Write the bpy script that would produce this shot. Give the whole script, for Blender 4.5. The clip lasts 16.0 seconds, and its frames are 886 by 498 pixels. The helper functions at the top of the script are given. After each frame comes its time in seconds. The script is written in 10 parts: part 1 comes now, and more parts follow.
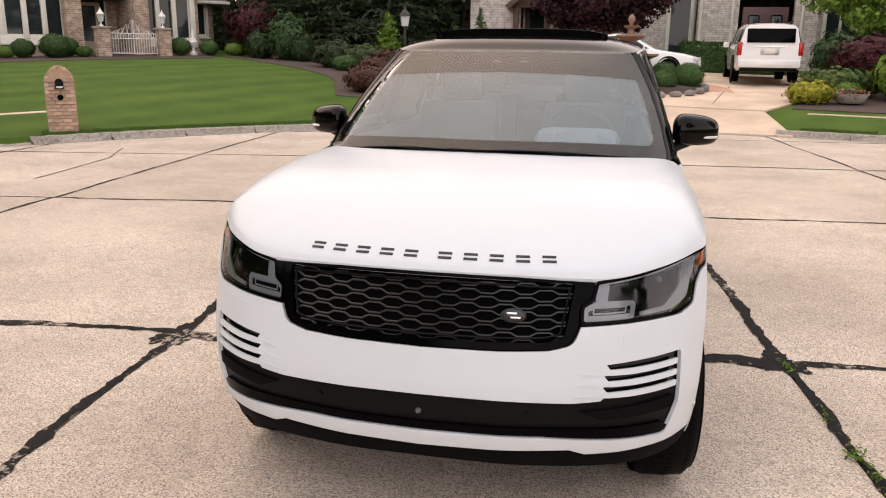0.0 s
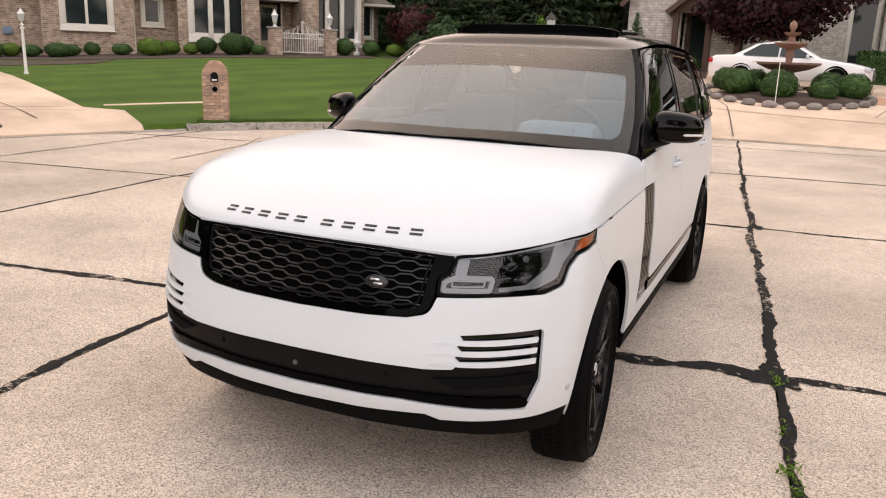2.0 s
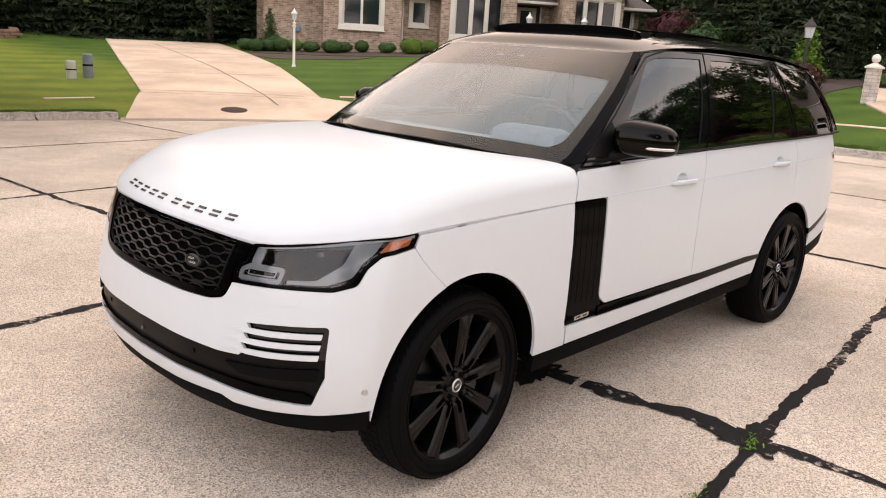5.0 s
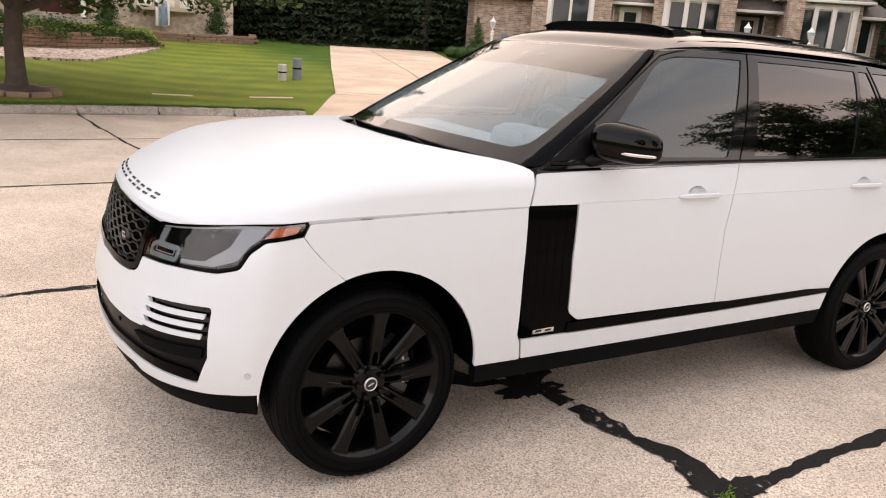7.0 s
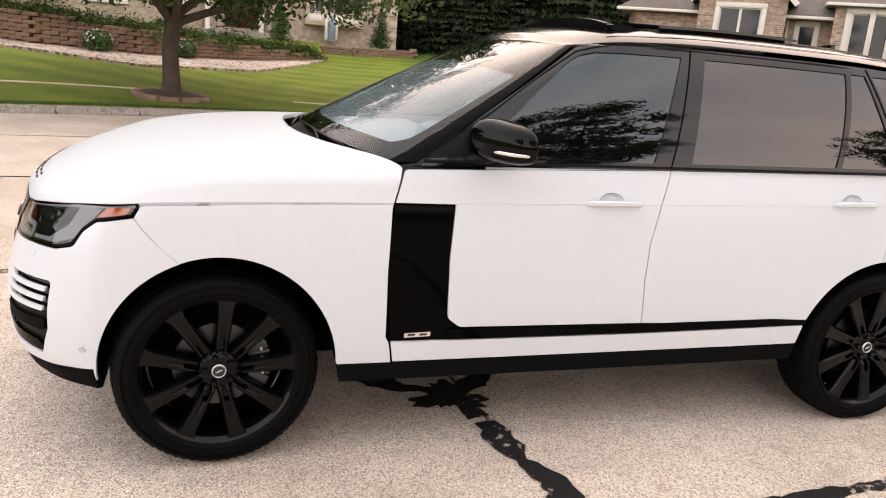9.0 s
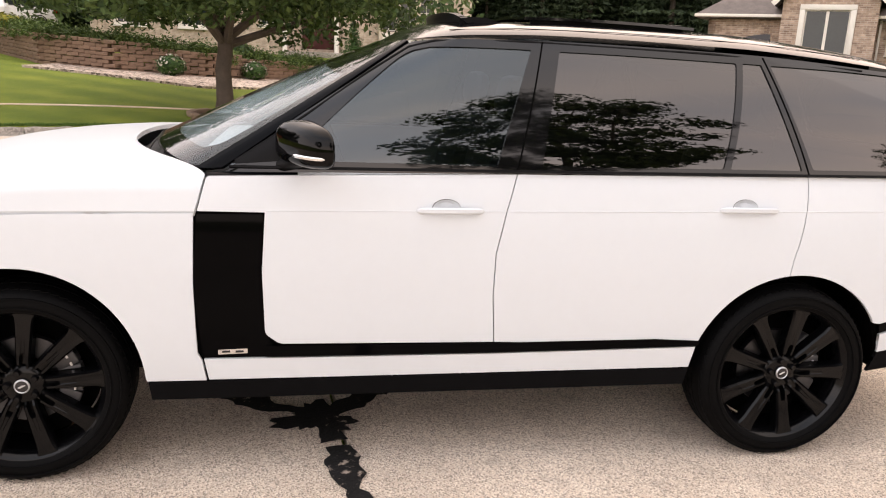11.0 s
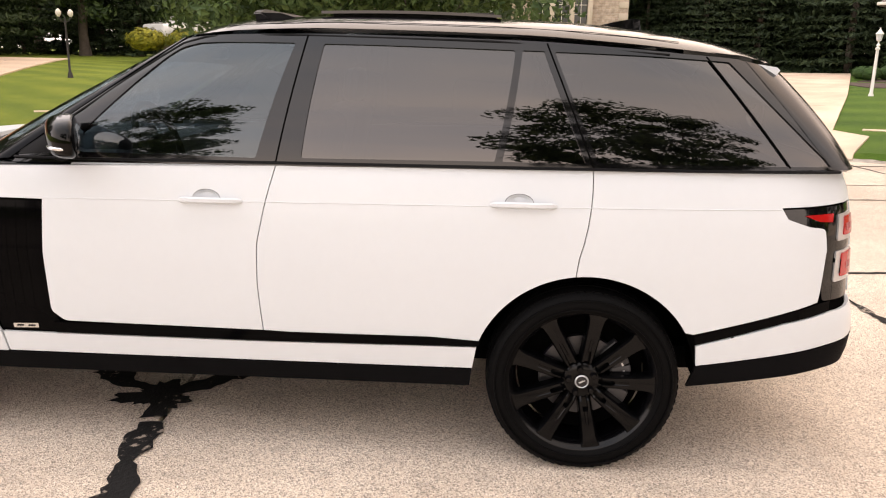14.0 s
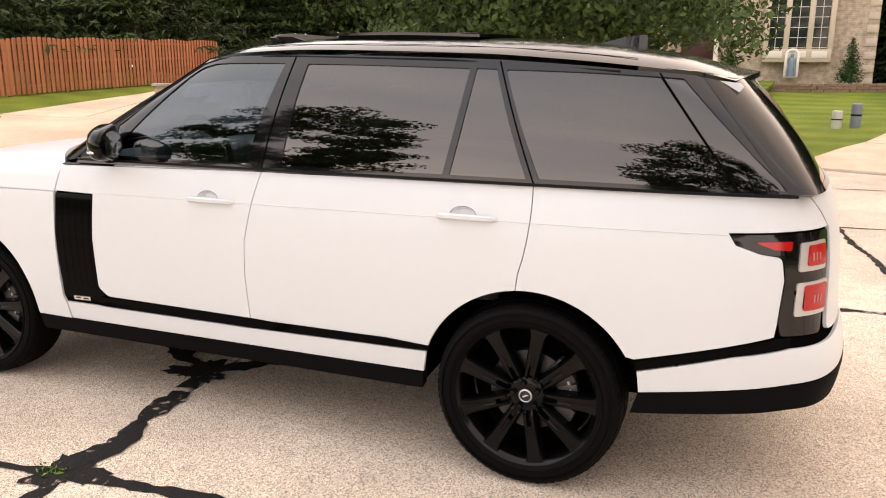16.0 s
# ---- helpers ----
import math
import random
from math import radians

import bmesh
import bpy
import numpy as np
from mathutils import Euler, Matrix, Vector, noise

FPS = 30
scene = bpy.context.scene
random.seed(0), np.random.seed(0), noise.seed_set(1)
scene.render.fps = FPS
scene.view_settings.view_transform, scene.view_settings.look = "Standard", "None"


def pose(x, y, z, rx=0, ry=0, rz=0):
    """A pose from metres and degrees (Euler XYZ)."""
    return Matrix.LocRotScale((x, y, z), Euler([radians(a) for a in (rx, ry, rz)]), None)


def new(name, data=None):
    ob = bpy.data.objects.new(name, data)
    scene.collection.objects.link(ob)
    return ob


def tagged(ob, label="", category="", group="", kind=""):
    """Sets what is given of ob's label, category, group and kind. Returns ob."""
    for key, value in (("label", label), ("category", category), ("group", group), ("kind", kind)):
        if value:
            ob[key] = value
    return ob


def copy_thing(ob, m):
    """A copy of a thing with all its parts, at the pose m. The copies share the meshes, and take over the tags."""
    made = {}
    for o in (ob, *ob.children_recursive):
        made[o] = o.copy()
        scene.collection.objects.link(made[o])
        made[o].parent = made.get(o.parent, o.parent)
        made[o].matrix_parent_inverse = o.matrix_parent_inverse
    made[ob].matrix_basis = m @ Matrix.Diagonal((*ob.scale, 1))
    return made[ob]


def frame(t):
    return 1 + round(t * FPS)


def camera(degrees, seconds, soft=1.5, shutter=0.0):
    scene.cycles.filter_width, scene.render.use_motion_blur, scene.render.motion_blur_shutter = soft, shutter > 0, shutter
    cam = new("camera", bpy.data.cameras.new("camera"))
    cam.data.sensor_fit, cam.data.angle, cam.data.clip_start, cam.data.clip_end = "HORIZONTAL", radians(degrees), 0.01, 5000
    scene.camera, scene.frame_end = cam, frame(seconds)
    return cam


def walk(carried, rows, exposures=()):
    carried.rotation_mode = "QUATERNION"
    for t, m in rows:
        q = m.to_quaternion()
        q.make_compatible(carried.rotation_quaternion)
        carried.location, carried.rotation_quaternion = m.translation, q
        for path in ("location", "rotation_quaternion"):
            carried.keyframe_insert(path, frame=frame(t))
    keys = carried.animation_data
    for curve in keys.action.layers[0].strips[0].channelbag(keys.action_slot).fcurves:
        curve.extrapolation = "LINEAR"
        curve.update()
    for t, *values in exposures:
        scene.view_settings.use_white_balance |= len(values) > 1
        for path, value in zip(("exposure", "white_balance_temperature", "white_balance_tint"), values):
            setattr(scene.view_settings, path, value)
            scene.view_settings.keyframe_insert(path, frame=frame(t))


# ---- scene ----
cam = camera(59.3, 16.0, soft=1.1)
METRES, EYE, TILT, LEAN, TURN = 8.964, 1.703, 0.0, 0.0, 11.931
START_X, START_Y = 0.568, -3.175
ROWS = [
    (0.0, 0.0, 0.0, 0.0, 0.18, -14.1, -0.7),
    (0.5, 0.0292, -0.0071, -0.0018, 4.0, -13.98, -0.89),
    (1.0, 0.0597, -0.0178, -0.0031, 7.49, -14.04, -1.09),
    (1.5, 0.0854, -0.016, -0.0063, 10.16, -13.96, -1.5),
    (2.0, 0.1119, -0.0109, -0.0054, 12.73, -14.01, -1.87),
    (2.5, 0.1467, -0.0095, -0.0045, 15.39, -13.97, -2.27),
    (3.0, 0.1749, -0.0047, -0.0047, 18.53, -13.91, -2.62),
    (3.5, 0.202, 0.011, -0.005, 22.06, -14.07, -2.89),
    (4.0, 0.2249, 0.0267, -0.0039, 25.47, -14.29, -3.15),
    (6.5, 0.3418, 0.1304, 0.0007, 45.43, -14.95, -3.79),
    (7.0, 0.36, 0.1536, -0.0012, 49.39, -14.98, -4.04),
    (7.5, 0.3787, 0.1816, 0.0009, 53.34, -14.95, -4.34),
    (8.0, 0.4062, 0.2096, -0.0003, 57.06, -14.84, -4.44),
    (8.5, 0.4212, 0.2358, -0.0015, 60.0, -14.83, -4.5),
    (9.0, 0.4287, 0.2709, -0.0023, 62.37, -14.75, -4.32),
    (11.5, 0.4628, 0.4222, -0.0042, 70.89, -13.75, -2.19),
    (12.0, 0.4751, 0.4543, -0.0027, 72.81, -13.62, -2.01),
    (12.5, 0.4806, 0.4825, -0.0048, 74.64, -13.61, -1.76),
    (13.0, 0.485, 0.5112, -0.003, 76.79, -13.7, -1.48),
    (13.5, 0.4956, 0.5425, -0.004, 79.38, -13.93, -1.14),
    (14.0, 0.5023, 0.5707, -0.0038, 82.48, -14.06, -0.93),
    (14.5, 0.5024, 0.6028, -0.0031, 86.19, -14.06, -0.75),
    (15.0, 0.5059, 0.6363, -0.0024, 90.97, -13.82, -0.56),
    (15.5, 0.5155, 0.6694, -0.001, 95.17, -13.39, -0.59),
    (16.0, 0.518, 0.696, -0.0022, 99.63, -13.02, -0.47),
]
walk(cam, [(t, pose(START_X, START_Y, EYE, TILT, LEAN, TURN) @ pose(METRES * x, METRES * y, METRES * z, 90 + pitch, roll, yaw)) for t, x, y, z, yaw, pitch, roll in ROWS],
     ((0.0, 0.53, 6620, 11), (4.0, 0.64, 6620, 11), (7.0, 0.80, 6560, 11), (9.0, 0.97, 6580, 11), (12.0, 1.13, 6700, 11), (14.0, 1.12, 6850, 11), (16.0, 1.09, 6910, 11)))

# ---- sky and sun: a low, veiled evening sun, soft all round ----
world = bpy.data.worlds.new("evening_sky")
scene.world = world
world.use_nodes = True
wn, wl = world.node_tree.nodes, world.node_tree.links
sky = wn.new("ShaderNodeTexSky")
sky.sky_type = 'NISHITA'
sky.sun_disc = False
SUN_EL, SUN_AZ = 20.0, 285.0      # degrees; azimuth clockwise from +y
sky.sun_elevation, sky.sun_rotation = radians(SUN_EL), radians(SUN_AZ)
sky.dust_density, sky.ozone_density = 1.0, 1.0
tc = wn.new("ShaderNodeTexCoord")
mp = wn.new("ShaderNodeMapping")
mp.inputs["Scale"].default_value = (1.0, 1.0, 3.0)
cl = wn.new("ShaderNodeTexNoise")
cl.inputs["Scale"].default_value, cl.inputs["Detail"].default_value = 1.6, 4.0
ramp = wn.new("ShaderNodeValToRGB")
ramp.color_ramp.elements[0].position, ramp.color_ramp.elements[1].position = 0.36, 0.68
ramp.color_ramp.elements[0].color = (0.84, 0.87, 0.92, 1)
ramp.color_ramp.elements[1].color = (1.14, 1.08, 1.03, 1)
# veil of cloud: greyer and bluer overhead, brighter and warmer towards the horizon, warmest round the hidden sun
height = wn.new("ShaderNodeValToRGB")
for k, (pos, c) in enumerate(((0.0, (1.00, 0.845, 0.775)), (0.22, (1.00, 0.850, 0.785)), (0.50, (0.86, 0.775, 0.750)), (0.80, (0.77, 0.735, 0.74)))):
    e = height.color_ramp.elements[k] if k < 2 else height.color_ramp.elements.new(pos)
    e.position, e.color = pos, (*c, 1)
part_xyz = wn.new("ShaderNodeSeparateXYZ")
glow = wn.new("ShaderNodeVectorMath")
glow.operation = 'DOT_PRODUCT'
glow.inputs[1].default_value = (math.sin(radians(SUN_AZ + 25)) * 0.64, math.cos(radians(SUN_AZ + 25)) * 0.64, 0.766)
warm = wn.new("ShaderNodeValToRGB")
warm.color_ramp.elements[0].position, warm.color_ramp.elements[1].position = 0.62, 1.0
warm.color_ramp.elements[0].color, warm.color_ramp.elements[1].color = (1.0, 1.0, 1.0, 1), (1.30, 1.10, 0.91, 1)
# added gradient: sky cooler and lighter towards -y, to brighten the car's front
facing = wn.new("ShaderNodeVectorMath")
facing.operation, facing.inputs[1].default_value = 'DOT_PRODUCT', (0.25, -0.95, 0.2)
cool = wn.new("ShaderNodeValToRGB")
cool.color_ramp.elements[0].position, cool.color_ramp.elements[1].position = 0.1, 1.0
cool.color_ramp.elements[0].color, cool.color_ramp.elements[1].color = (1.0, 1.0, 1.0, 1), (1.22, 1.31, 1.41, 1)
veil, tinge, thin, cloud = wn.new("ShaderNodeMixRGB"), wn.new("ShaderNodeMixRGB"), wn.new("ShaderNodeMixRGB"), wn.new("ShaderNodeMixRGB")
veil.blend_type = tinge.blend_type = thin.blend_type = 'MULTIPLY'
veil.inputs["Fac"].default_value = tinge.inputs["Fac"].default_value = thin.inputs["Fac"].default_value = 1.0
cloud.inputs["Fac"].default_value = 0.9
bright = wn.new("ShaderNodeVectorMath")
bright.operation, bright.inputs[1].default_value = 'MULTIPLY', (10.6, 10.6, 10.6)
wl.new(tc.outputs["Generated"], mp.inputs["Vector"]), wl.new(mp.outputs["Vector"], cl.inputs["Vector"])
wl.new(cl.outputs["Fac"], ramp.inputs["Fac"])
wl.new(tc.outputs["Generated"], part_xyz.inputs[0]), wl.new(part_xyz.outputs["Z"], height.inputs["Fac"])
wl.new(tc.outputs["Generated"], glow.inputs[0]), wl.new(glow.outputs["Value"], warm.inputs["Fac"])
wl.new(height.outputs["Color"], veil.inputs["Color1"]), wl.new(ramp.outputs["Color"], veil.inputs["Color2"])
wl.new(veil.outputs["Color"], tinge.inputs["Color1"]), wl.new(warm.outputs["Color"], tinge.inputs["Color2"])
wl.new(tc.outputs["Generated"], facing.inputs[0]), wl.new(facing.outputs["Value"], cool.inputs["Fac"])
wl.new(tinge.outputs["Color"], thin.inputs["Color1"]), wl.new(cool.outputs["Color"], thin.inputs["Color2"])
wl.new(thin.outputs["Color"], bright.inputs[0]), wl.new(bright.outputs["Vector"], cloud.inputs["Color2"])
wl.new(sky.outputs["Color"], cloud.inputs["Color1"])
wl.new(cloud.outputs["Color"], wn["Background"].inputs["Color"])
wn["Background"].inputs["Strength"].default_value = 0.13
sun_data = bpy.data.lights.new("sun", 'SUN')
sun_data.energy, sun_data.angle, sun_data.color = 0.5, radians(178), (1.0, 0.88, 0.80)
sun_ob = new("sun", sun_data)
sun_dir = Vector((math.sin(radians(SUN_AZ)) * math.cos(radians(SUN_EL)), math.cos(radians(SUN_AZ)) * math.cos(radians(SUN_EL)), math.sin(radians(SUN_EL))))
sun_ob.matrix_world = Matrix.Translation((0, 0, 60)) @ sun_dir.to_track_quat("Z", "Y").to_matrix().to_4x4()


# ---- materials ----
def mat(name, color, rough=0.6, metal=0.0, var=0.12, scale=6.0, bump=0.0, bump_scale=60.0, color2=None, coat=0.0, spec=0.5, piece=0.0):
    """A principled surface: two scales of colour change, a fine relief, and, with piece, a change from object to object."""
    m = bpy.data.materials.new(name)
    m.use_nodes = True
    n, l = m.node_tree.nodes, m.node_tree.links
    p = n["Principled BSDF"]
    p.inputs["Roughness"].default_value, p.inputs["Metallic"].default_value = rough, metal
    p.inputs["Coat Weight"].default_value, p.inputs["Specular IOR Level"].default_value = coat, spec
    p.inputs["Coat Roughness"].default_value = 0.03
    c = (*color, 1)
    if var <= 0 and piece <= 0:
        p.inputs["Base Color"].default_value = c
        return m
    co = n.new("ShaderNodeTexCoord")
    a, b = n.new("ShaderNodeTexNoise"), n.new("ShaderNodeTexNoise")
    a.inputs["Scale"].default_value, a.inputs["Detail"].default_value = scale, 5.0
    b.inputs["Scale"].default_value, b.inputs["Detail"].default_value = scale * 14, 3.0
    l.new(co.outputs["Object"], a.inputs["Vector"]), l.new(co.outputs["Object"], b.inputs["Vector"])
    mix = n.new("ShaderNodeMath")
    mix.operation = 'ADD'
    l.new(a.outputs["Fac"], mix.inputs[0]), l.new(b.outputs["Fac"], mix.inputs[1])
    r = n.new("ShaderNodeValToRGB")
    r.color_ramp.elements[0].position, r.color_ramp.elements[1].position = 0.30, 0.70
    lo = color2 if color2 else tuple(v * (1 - var) for v in color)
    hi = color if color2 else tuple(min(1, v * (1 + var)) for v in color)
    r.color_ramp.elements[0].color, r.color_ramp.elements[1].color = (*lo, 1), (*hi, 1)
    half = n.new("ShaderNodeMath")
    half.operation, half.inputs[1].default_value = 'MULTIPLY', 0.5
    l.new(mix.outputs[0], half.inputs[0]), l.new(half.outputs[0], r.inputs["Fac"])
    out = r.outputs["Color"]
    if piece > 0:
        info, ramp2, mul = n.new("ShaderNodeObjectInfo"), n.new("ShaderNodeMapRange"), n.new("ShaderNodeMixRGB")
        ramp2.inputs["To Min"].default_value, ramp2.inputs["To Max"].default_value = 1 - piece, 1 + piece
        mul.blend_type, mul.inputs["Fac"].default_value = 'MULTIPLY', 1.0
        l.new(info.outputs["Random"], ramp2.inputs["Value"])
        l.new(out, mul.inputs["Color1"]), l.new(ramp2.outputs["Result"], mul.inputs["Color2"])
        out = mul.outputs["Color"]
    l.new(out, p.inputs["Base Color"])
    if bump > 0:
        bn, bt = n.new("ShaderNodeBump"), n.new("ShaderNodeTexNoise")
        bt.inputs["Scale"].default_value, bt.inputs["Detail"].default_value = bump_scale, 4.0
        bn.inputs["Strength"].default_value, bn.inputs["Distance"].default_value = bump, 0.01
        l.new(co.outputs["Object"], bt.inputs["Vector"])
        l.new(bt.outputs["Fac"], bn.inputs["Height"]), l.new(bn.outputs["Normal"], p.inputs["Normal"])
    return m


def glass(name, tint, strength=1.0, rough=0.0, ior=1.5, sheen=(1.0, 1.0, 1.0)):
    """A thin pane: tinted see-through with a mirror-like gloss that grows to the grazing side."""
    m = bpy.data.materials.new(name)
    m.use_nodes = True
    n, l = m.node_tree.nodes, m.node_tree.links
    n.remove(n["Principled BSDF"])
    tr, gl, mx, fr = n.new("ShaderNodeBsdfTransparent"), n.new("ShaderNodeBsdfGlossy"), n.new("ShaderNodeMixShader"), n.new("ShaderNodeFresnel")
    tr.inputs["Color"].default_value = (*tint, 1)
    gl.inputs["Roughness"].default_value = rough
    gl.inputs["Color"].default_value = (strength * sheen[0], strength * sheen[1], strength * sheen[2], 1)
    fr.inputs["IOR"].default_value = ior
    l.new(fr.outputs["Fac"], mx.inputs["Fac"])
    l.new(tr.outputs["BSDF"], mx.inputs[1]), l.new(gl.outputs["BSDF"], mx.inputs[2])
    l.new(mx.outputs["Shader"], n["Material Output"].inputs["Surface"])
    return m


M_WHITE = mat("white_car_paint", (0.59, 0.624, 0.655), 0.30, 0, 0.012, 1.5, coat=0.14, spec=0.3)
M_MIRRORBLACK = mat("gloss_black_mirror_cap", (0.0008, 0.0008, 0.001), 0.04, 0, 0.0, spec=0.17)
M_GLOSSBLACK = mat("gloss_black_trim", (0.003, 0.003, 0.0035), 0.05, 0, 0.0, spec=0.5)
M_PILLARBLACK = mat("deep_black_pillar_lacquer", (0.002, 0.0022, 0.003), 0.06, 0, 0.0, spec=0.05)
M_ROOFBLACK = mat("gloss_black_roof", (0.004, 0.004, 0.0045), 0.10, 0, 0.0, spec=0.38)
M_VENT = mat("black_lacquered_slats", (0.0013, 0.0013, 0.0016), 0.06, 0, 0.0, spec=0.04)
M_SATINBLACK = mat("satin_black_plastic", (0.0045, 0.0045, 0.005), 0.38, 0, 0.15, 8, 0.06, 400, spec=0.10)
M_GREYBLACK = mat("grained_black_plastic", (0.0045, 0.0045, 0.005), 0.6, 0, 0.15, 8, 0.12, 500, spec=0.025)
M_MESH = mat("grey_black_grille_mesh", (0.010, 0.010, 0.011), 0.28, 0, 0.1, 20, spec=0.45)
M_INNER = mat("dark_inner_shell", (0.003, 0.003, 0.003), 0.9, 0, 0.0, spec=0.0)
M_PILLAR = mat("black_rear_pillar", (0.003, 0.003, 0.0035), 0.10, 0, 0.0, spec=0.4)
M_RUBBER = mat("tyre_rubber", (0.0022, 0.0022, 0.0024), 0.6, 0, 0.25, 7, 0.1, 90, spec=0.06)
M_RIM = mat("satin_black_alloy", (0.0018, 0.0019, 0.0022), 0.16, 0.0, 0.1, 8, spec=0.19)
M_RIM_LIP = mat("gloss_black_rim", (0.0020, 0.0020, 0.0024), 0.16, 0.0, 0.1, 8, spec=0.2)
M_CALIPER = mat("dark_grey_caliper", (0.045, 0.045, 0.048), 0.4, 0.2, 0.15, 20)
M_DISC = mat("dull_dark_steel", (0.085, 0.085, 0.09), 0.45, 1.0, 0.2, 30)
M_CHROME = mat("bright_metal", (0.75, 0.75, 0.76), 0.18, 1.0, 0.03, 20)
M_STEEL = mat("brake_steel", (0.09, 0.088, 0.085), 0.45, 1.0, 0.15, 30)
M_LETTER = mat("black_lettering", (0.012, 0.012, 0.014), 0.25, 0, 0.0)
M_RED = mat("red_lamp_lens", (0.36, 0.006, 0.008), 0.14, 0, 0.05, 30, coat=0.15)
M_AMBER = mat("amber_reflector", (0.62, 0.15, 0.03), 0.15, 0, 0.1, 40, coat=1.0)
M_LAMPGREY = mat("frosted_light_guide", (0.52, 0.55, 0.58), 0.25, 0, 0.05, 30, coat=0.6)
M_LAMPDARK = mat("lamp_housing", (0.115, 0.12, 0.126), 0.25, 0.3, 0.2, 20)
M_LAMPMID = mat("smoked_light_guide", (0.31, 0.33, 0.35), 0.25, 0, 0.05, 30, coat=0.4)
M_SILVER = mat("silver_lamp_trim", (0.55, 0.55, 0.56), 0.3, 0.6, 0.05, 20)
M_CABIN = mat("pale_grey_leather", (0.36, 0.39, 0.41), 0.5, 0, 0.08, 8)
M_DASH = mat("dark_dashboard", (0.05, 0.055, 0.06), 0.5, 0, 0.1, 8)
M_WHITE2 = mat("pearl_white_paint", (0.74, 0.73, 0.72), 0.25, 0, 0.02, 2, coat=1.0)
M_SILLSTONE = mat("flat_tan_stone", (0.24, 0.17, 0.12), 0.9, 0, 0.3, 6, 0.6, 30)
M_PINK = mat("pale_pink_lens_bar", (0.40, 0.17, 0.17), 0.25, 0, 0.05, 20)
M_MIRROR = mat("mirror_glass", (0.85, 0.85, 0.86), 0.02, 1.0, 0.0)
M_GLASS = glass("windscreen_glass", (0.88, 0.95, 0.97), 1.0, 0.0, 1.46)
# part-clear pale colour, painting the veil of light seen in the windscreen
M_HAZE = bpy.data.materials.new("painted_veil_inside_glass")
M_HAZE.use_nodes = True
hn, hl = M_HAZE.node_tree.nodes, M_HAZE.node_tree.links
hn.remove(hn["Principled BSDF"])
h_clear, h_pale, h_mix, h_noise, h_ramp, h_co = hn.new("ShaderNodeBsdfTransparent"), hn.new("ShaderNodeBsdfDiffuse"), hn.new("ShaderNodeMixShader"), hn.new("ShaderNodeTexNoise"), hn.new("ShaderNodeMapRange"), hn.new("ShaderNodeTexCoord")
h_pale.inputs["Color"].default_value = (0.66, 0.76, 0.80, 1)
h_noise.inputs["Scale"].default_value, h_noise.inputs["Detail"].default_value = 2.2, 3.0
h_ramp.inputs["To Min"].default_value, h_ramp.inputs["To Max"].default_value = 0.13, 0.20
hl.new(h_co.outputs["Object"], h_noise.inputs["Vector"]), hl.new(h_noise.outputs["Fac"], h_ramp.inputs["Value"])
hl.new(h_ramp.outputs["Result"], h_mix.inputs["Fac"]), hl.new(h_clear.outputs["BSDF"], h_mix.inputs[1]), hl.new(h_pale.outputs["BSDF"], h_mix.inputs[2])
hl.new(h_mix.outputs["Shader"], hn["Material Output"].inputs["Surface"])
M_TINT = glass("dark_tinted_glass", (0.04, 0.045, 0.05), 1.0, 0.0, 1.84, (1.0, 0.965, 0.945))
M_TINT_FRONT = glass("lightly_tinted_glass", (0.085, 0.105, 0.12), 1.0, 0.0, 1.84, (0.84, 0.92, 0.96))
M_SEAT = mat("grey_seat_leather", (0.11, 0.12, 0.13), 0.5, 0, 0.08, 8)
M_DASH2 = mat("pale_grey_binnacle", (0.22, 0.25, 0.27), 0.5, 0, 0.06, 8)
M_LENS = glass("clear_lamp_lens", (0.86, 0.87, 0.88), 1.0, 0.0, 1.55)


# ---- building tools ----
def part(name, bm, material, parent=None, label="", smooth=True):
    """Links a bmesh as one mesh object under a thing or a part."""
    me = bpy.data.meshes.new(name)
    lay = bm.verts.layers.float_vector.get("skin_normal")
    top = bm.faces.layers.int.get("skin_face")
    split = []
    if lay is not None:
        bm.normal_update()
        for f in bm.faces:
            split += [tuple(v[lay]) if f[top] else tuple(f.normal) for v in f.verts]
        bm.verts.layers.float_vector.remove(lay)
    bm.to_mesh(me)
    bm.free()
    me.materials.append(material)
    if split:
        for f in me.polygons:
            f.use_smooth = True
        me.normals_split_custom_set(split)
    elif smooth:
        for f in me.polygons:
            f.use_smooth = True
        me.set_sharp_from_angle(angle=radians(38))
    ob = new(name, me)
    if parent:
        ob.parent = parent
    if label:
        ob["label"] = label
    return ob


def thing(name, label, category, group="", kind="", at=None):
    ob = new(name)
    ob.empty_display_size = 0.1
    if at is not None:
        ob.matrix_world = at
    return tagged(ob, label, category, group, kind)


def box(bm, c, size, rot=None, bevel=0.0):
    """Adds a box round c to bm, turned by the matrix rot, with softened edges."""
    m = Matrix.Translation(c) @ (rot.to_4x4() if rot else Matrix()) @ Matrix.Diagonal((*size, 1))
    r = bmesh.ops.create_cube(bm, size=1.0, matrix=m)
    if bevel > 0:
        edges = list({e for v in r["verts"] for e in v.link_edges})
        bmesh.ops.bevel(bm, geom=edges, offset=bevel, segments=2, profile=0.5, affect='EDGES')


def boxes(*items, bevel=0.0):
    bm = bmesh.new()
    for it in items:
        box(bm, *it[:2], rot=it[2] if len(it) > 2 else None, bevel=bevel)
    return bm


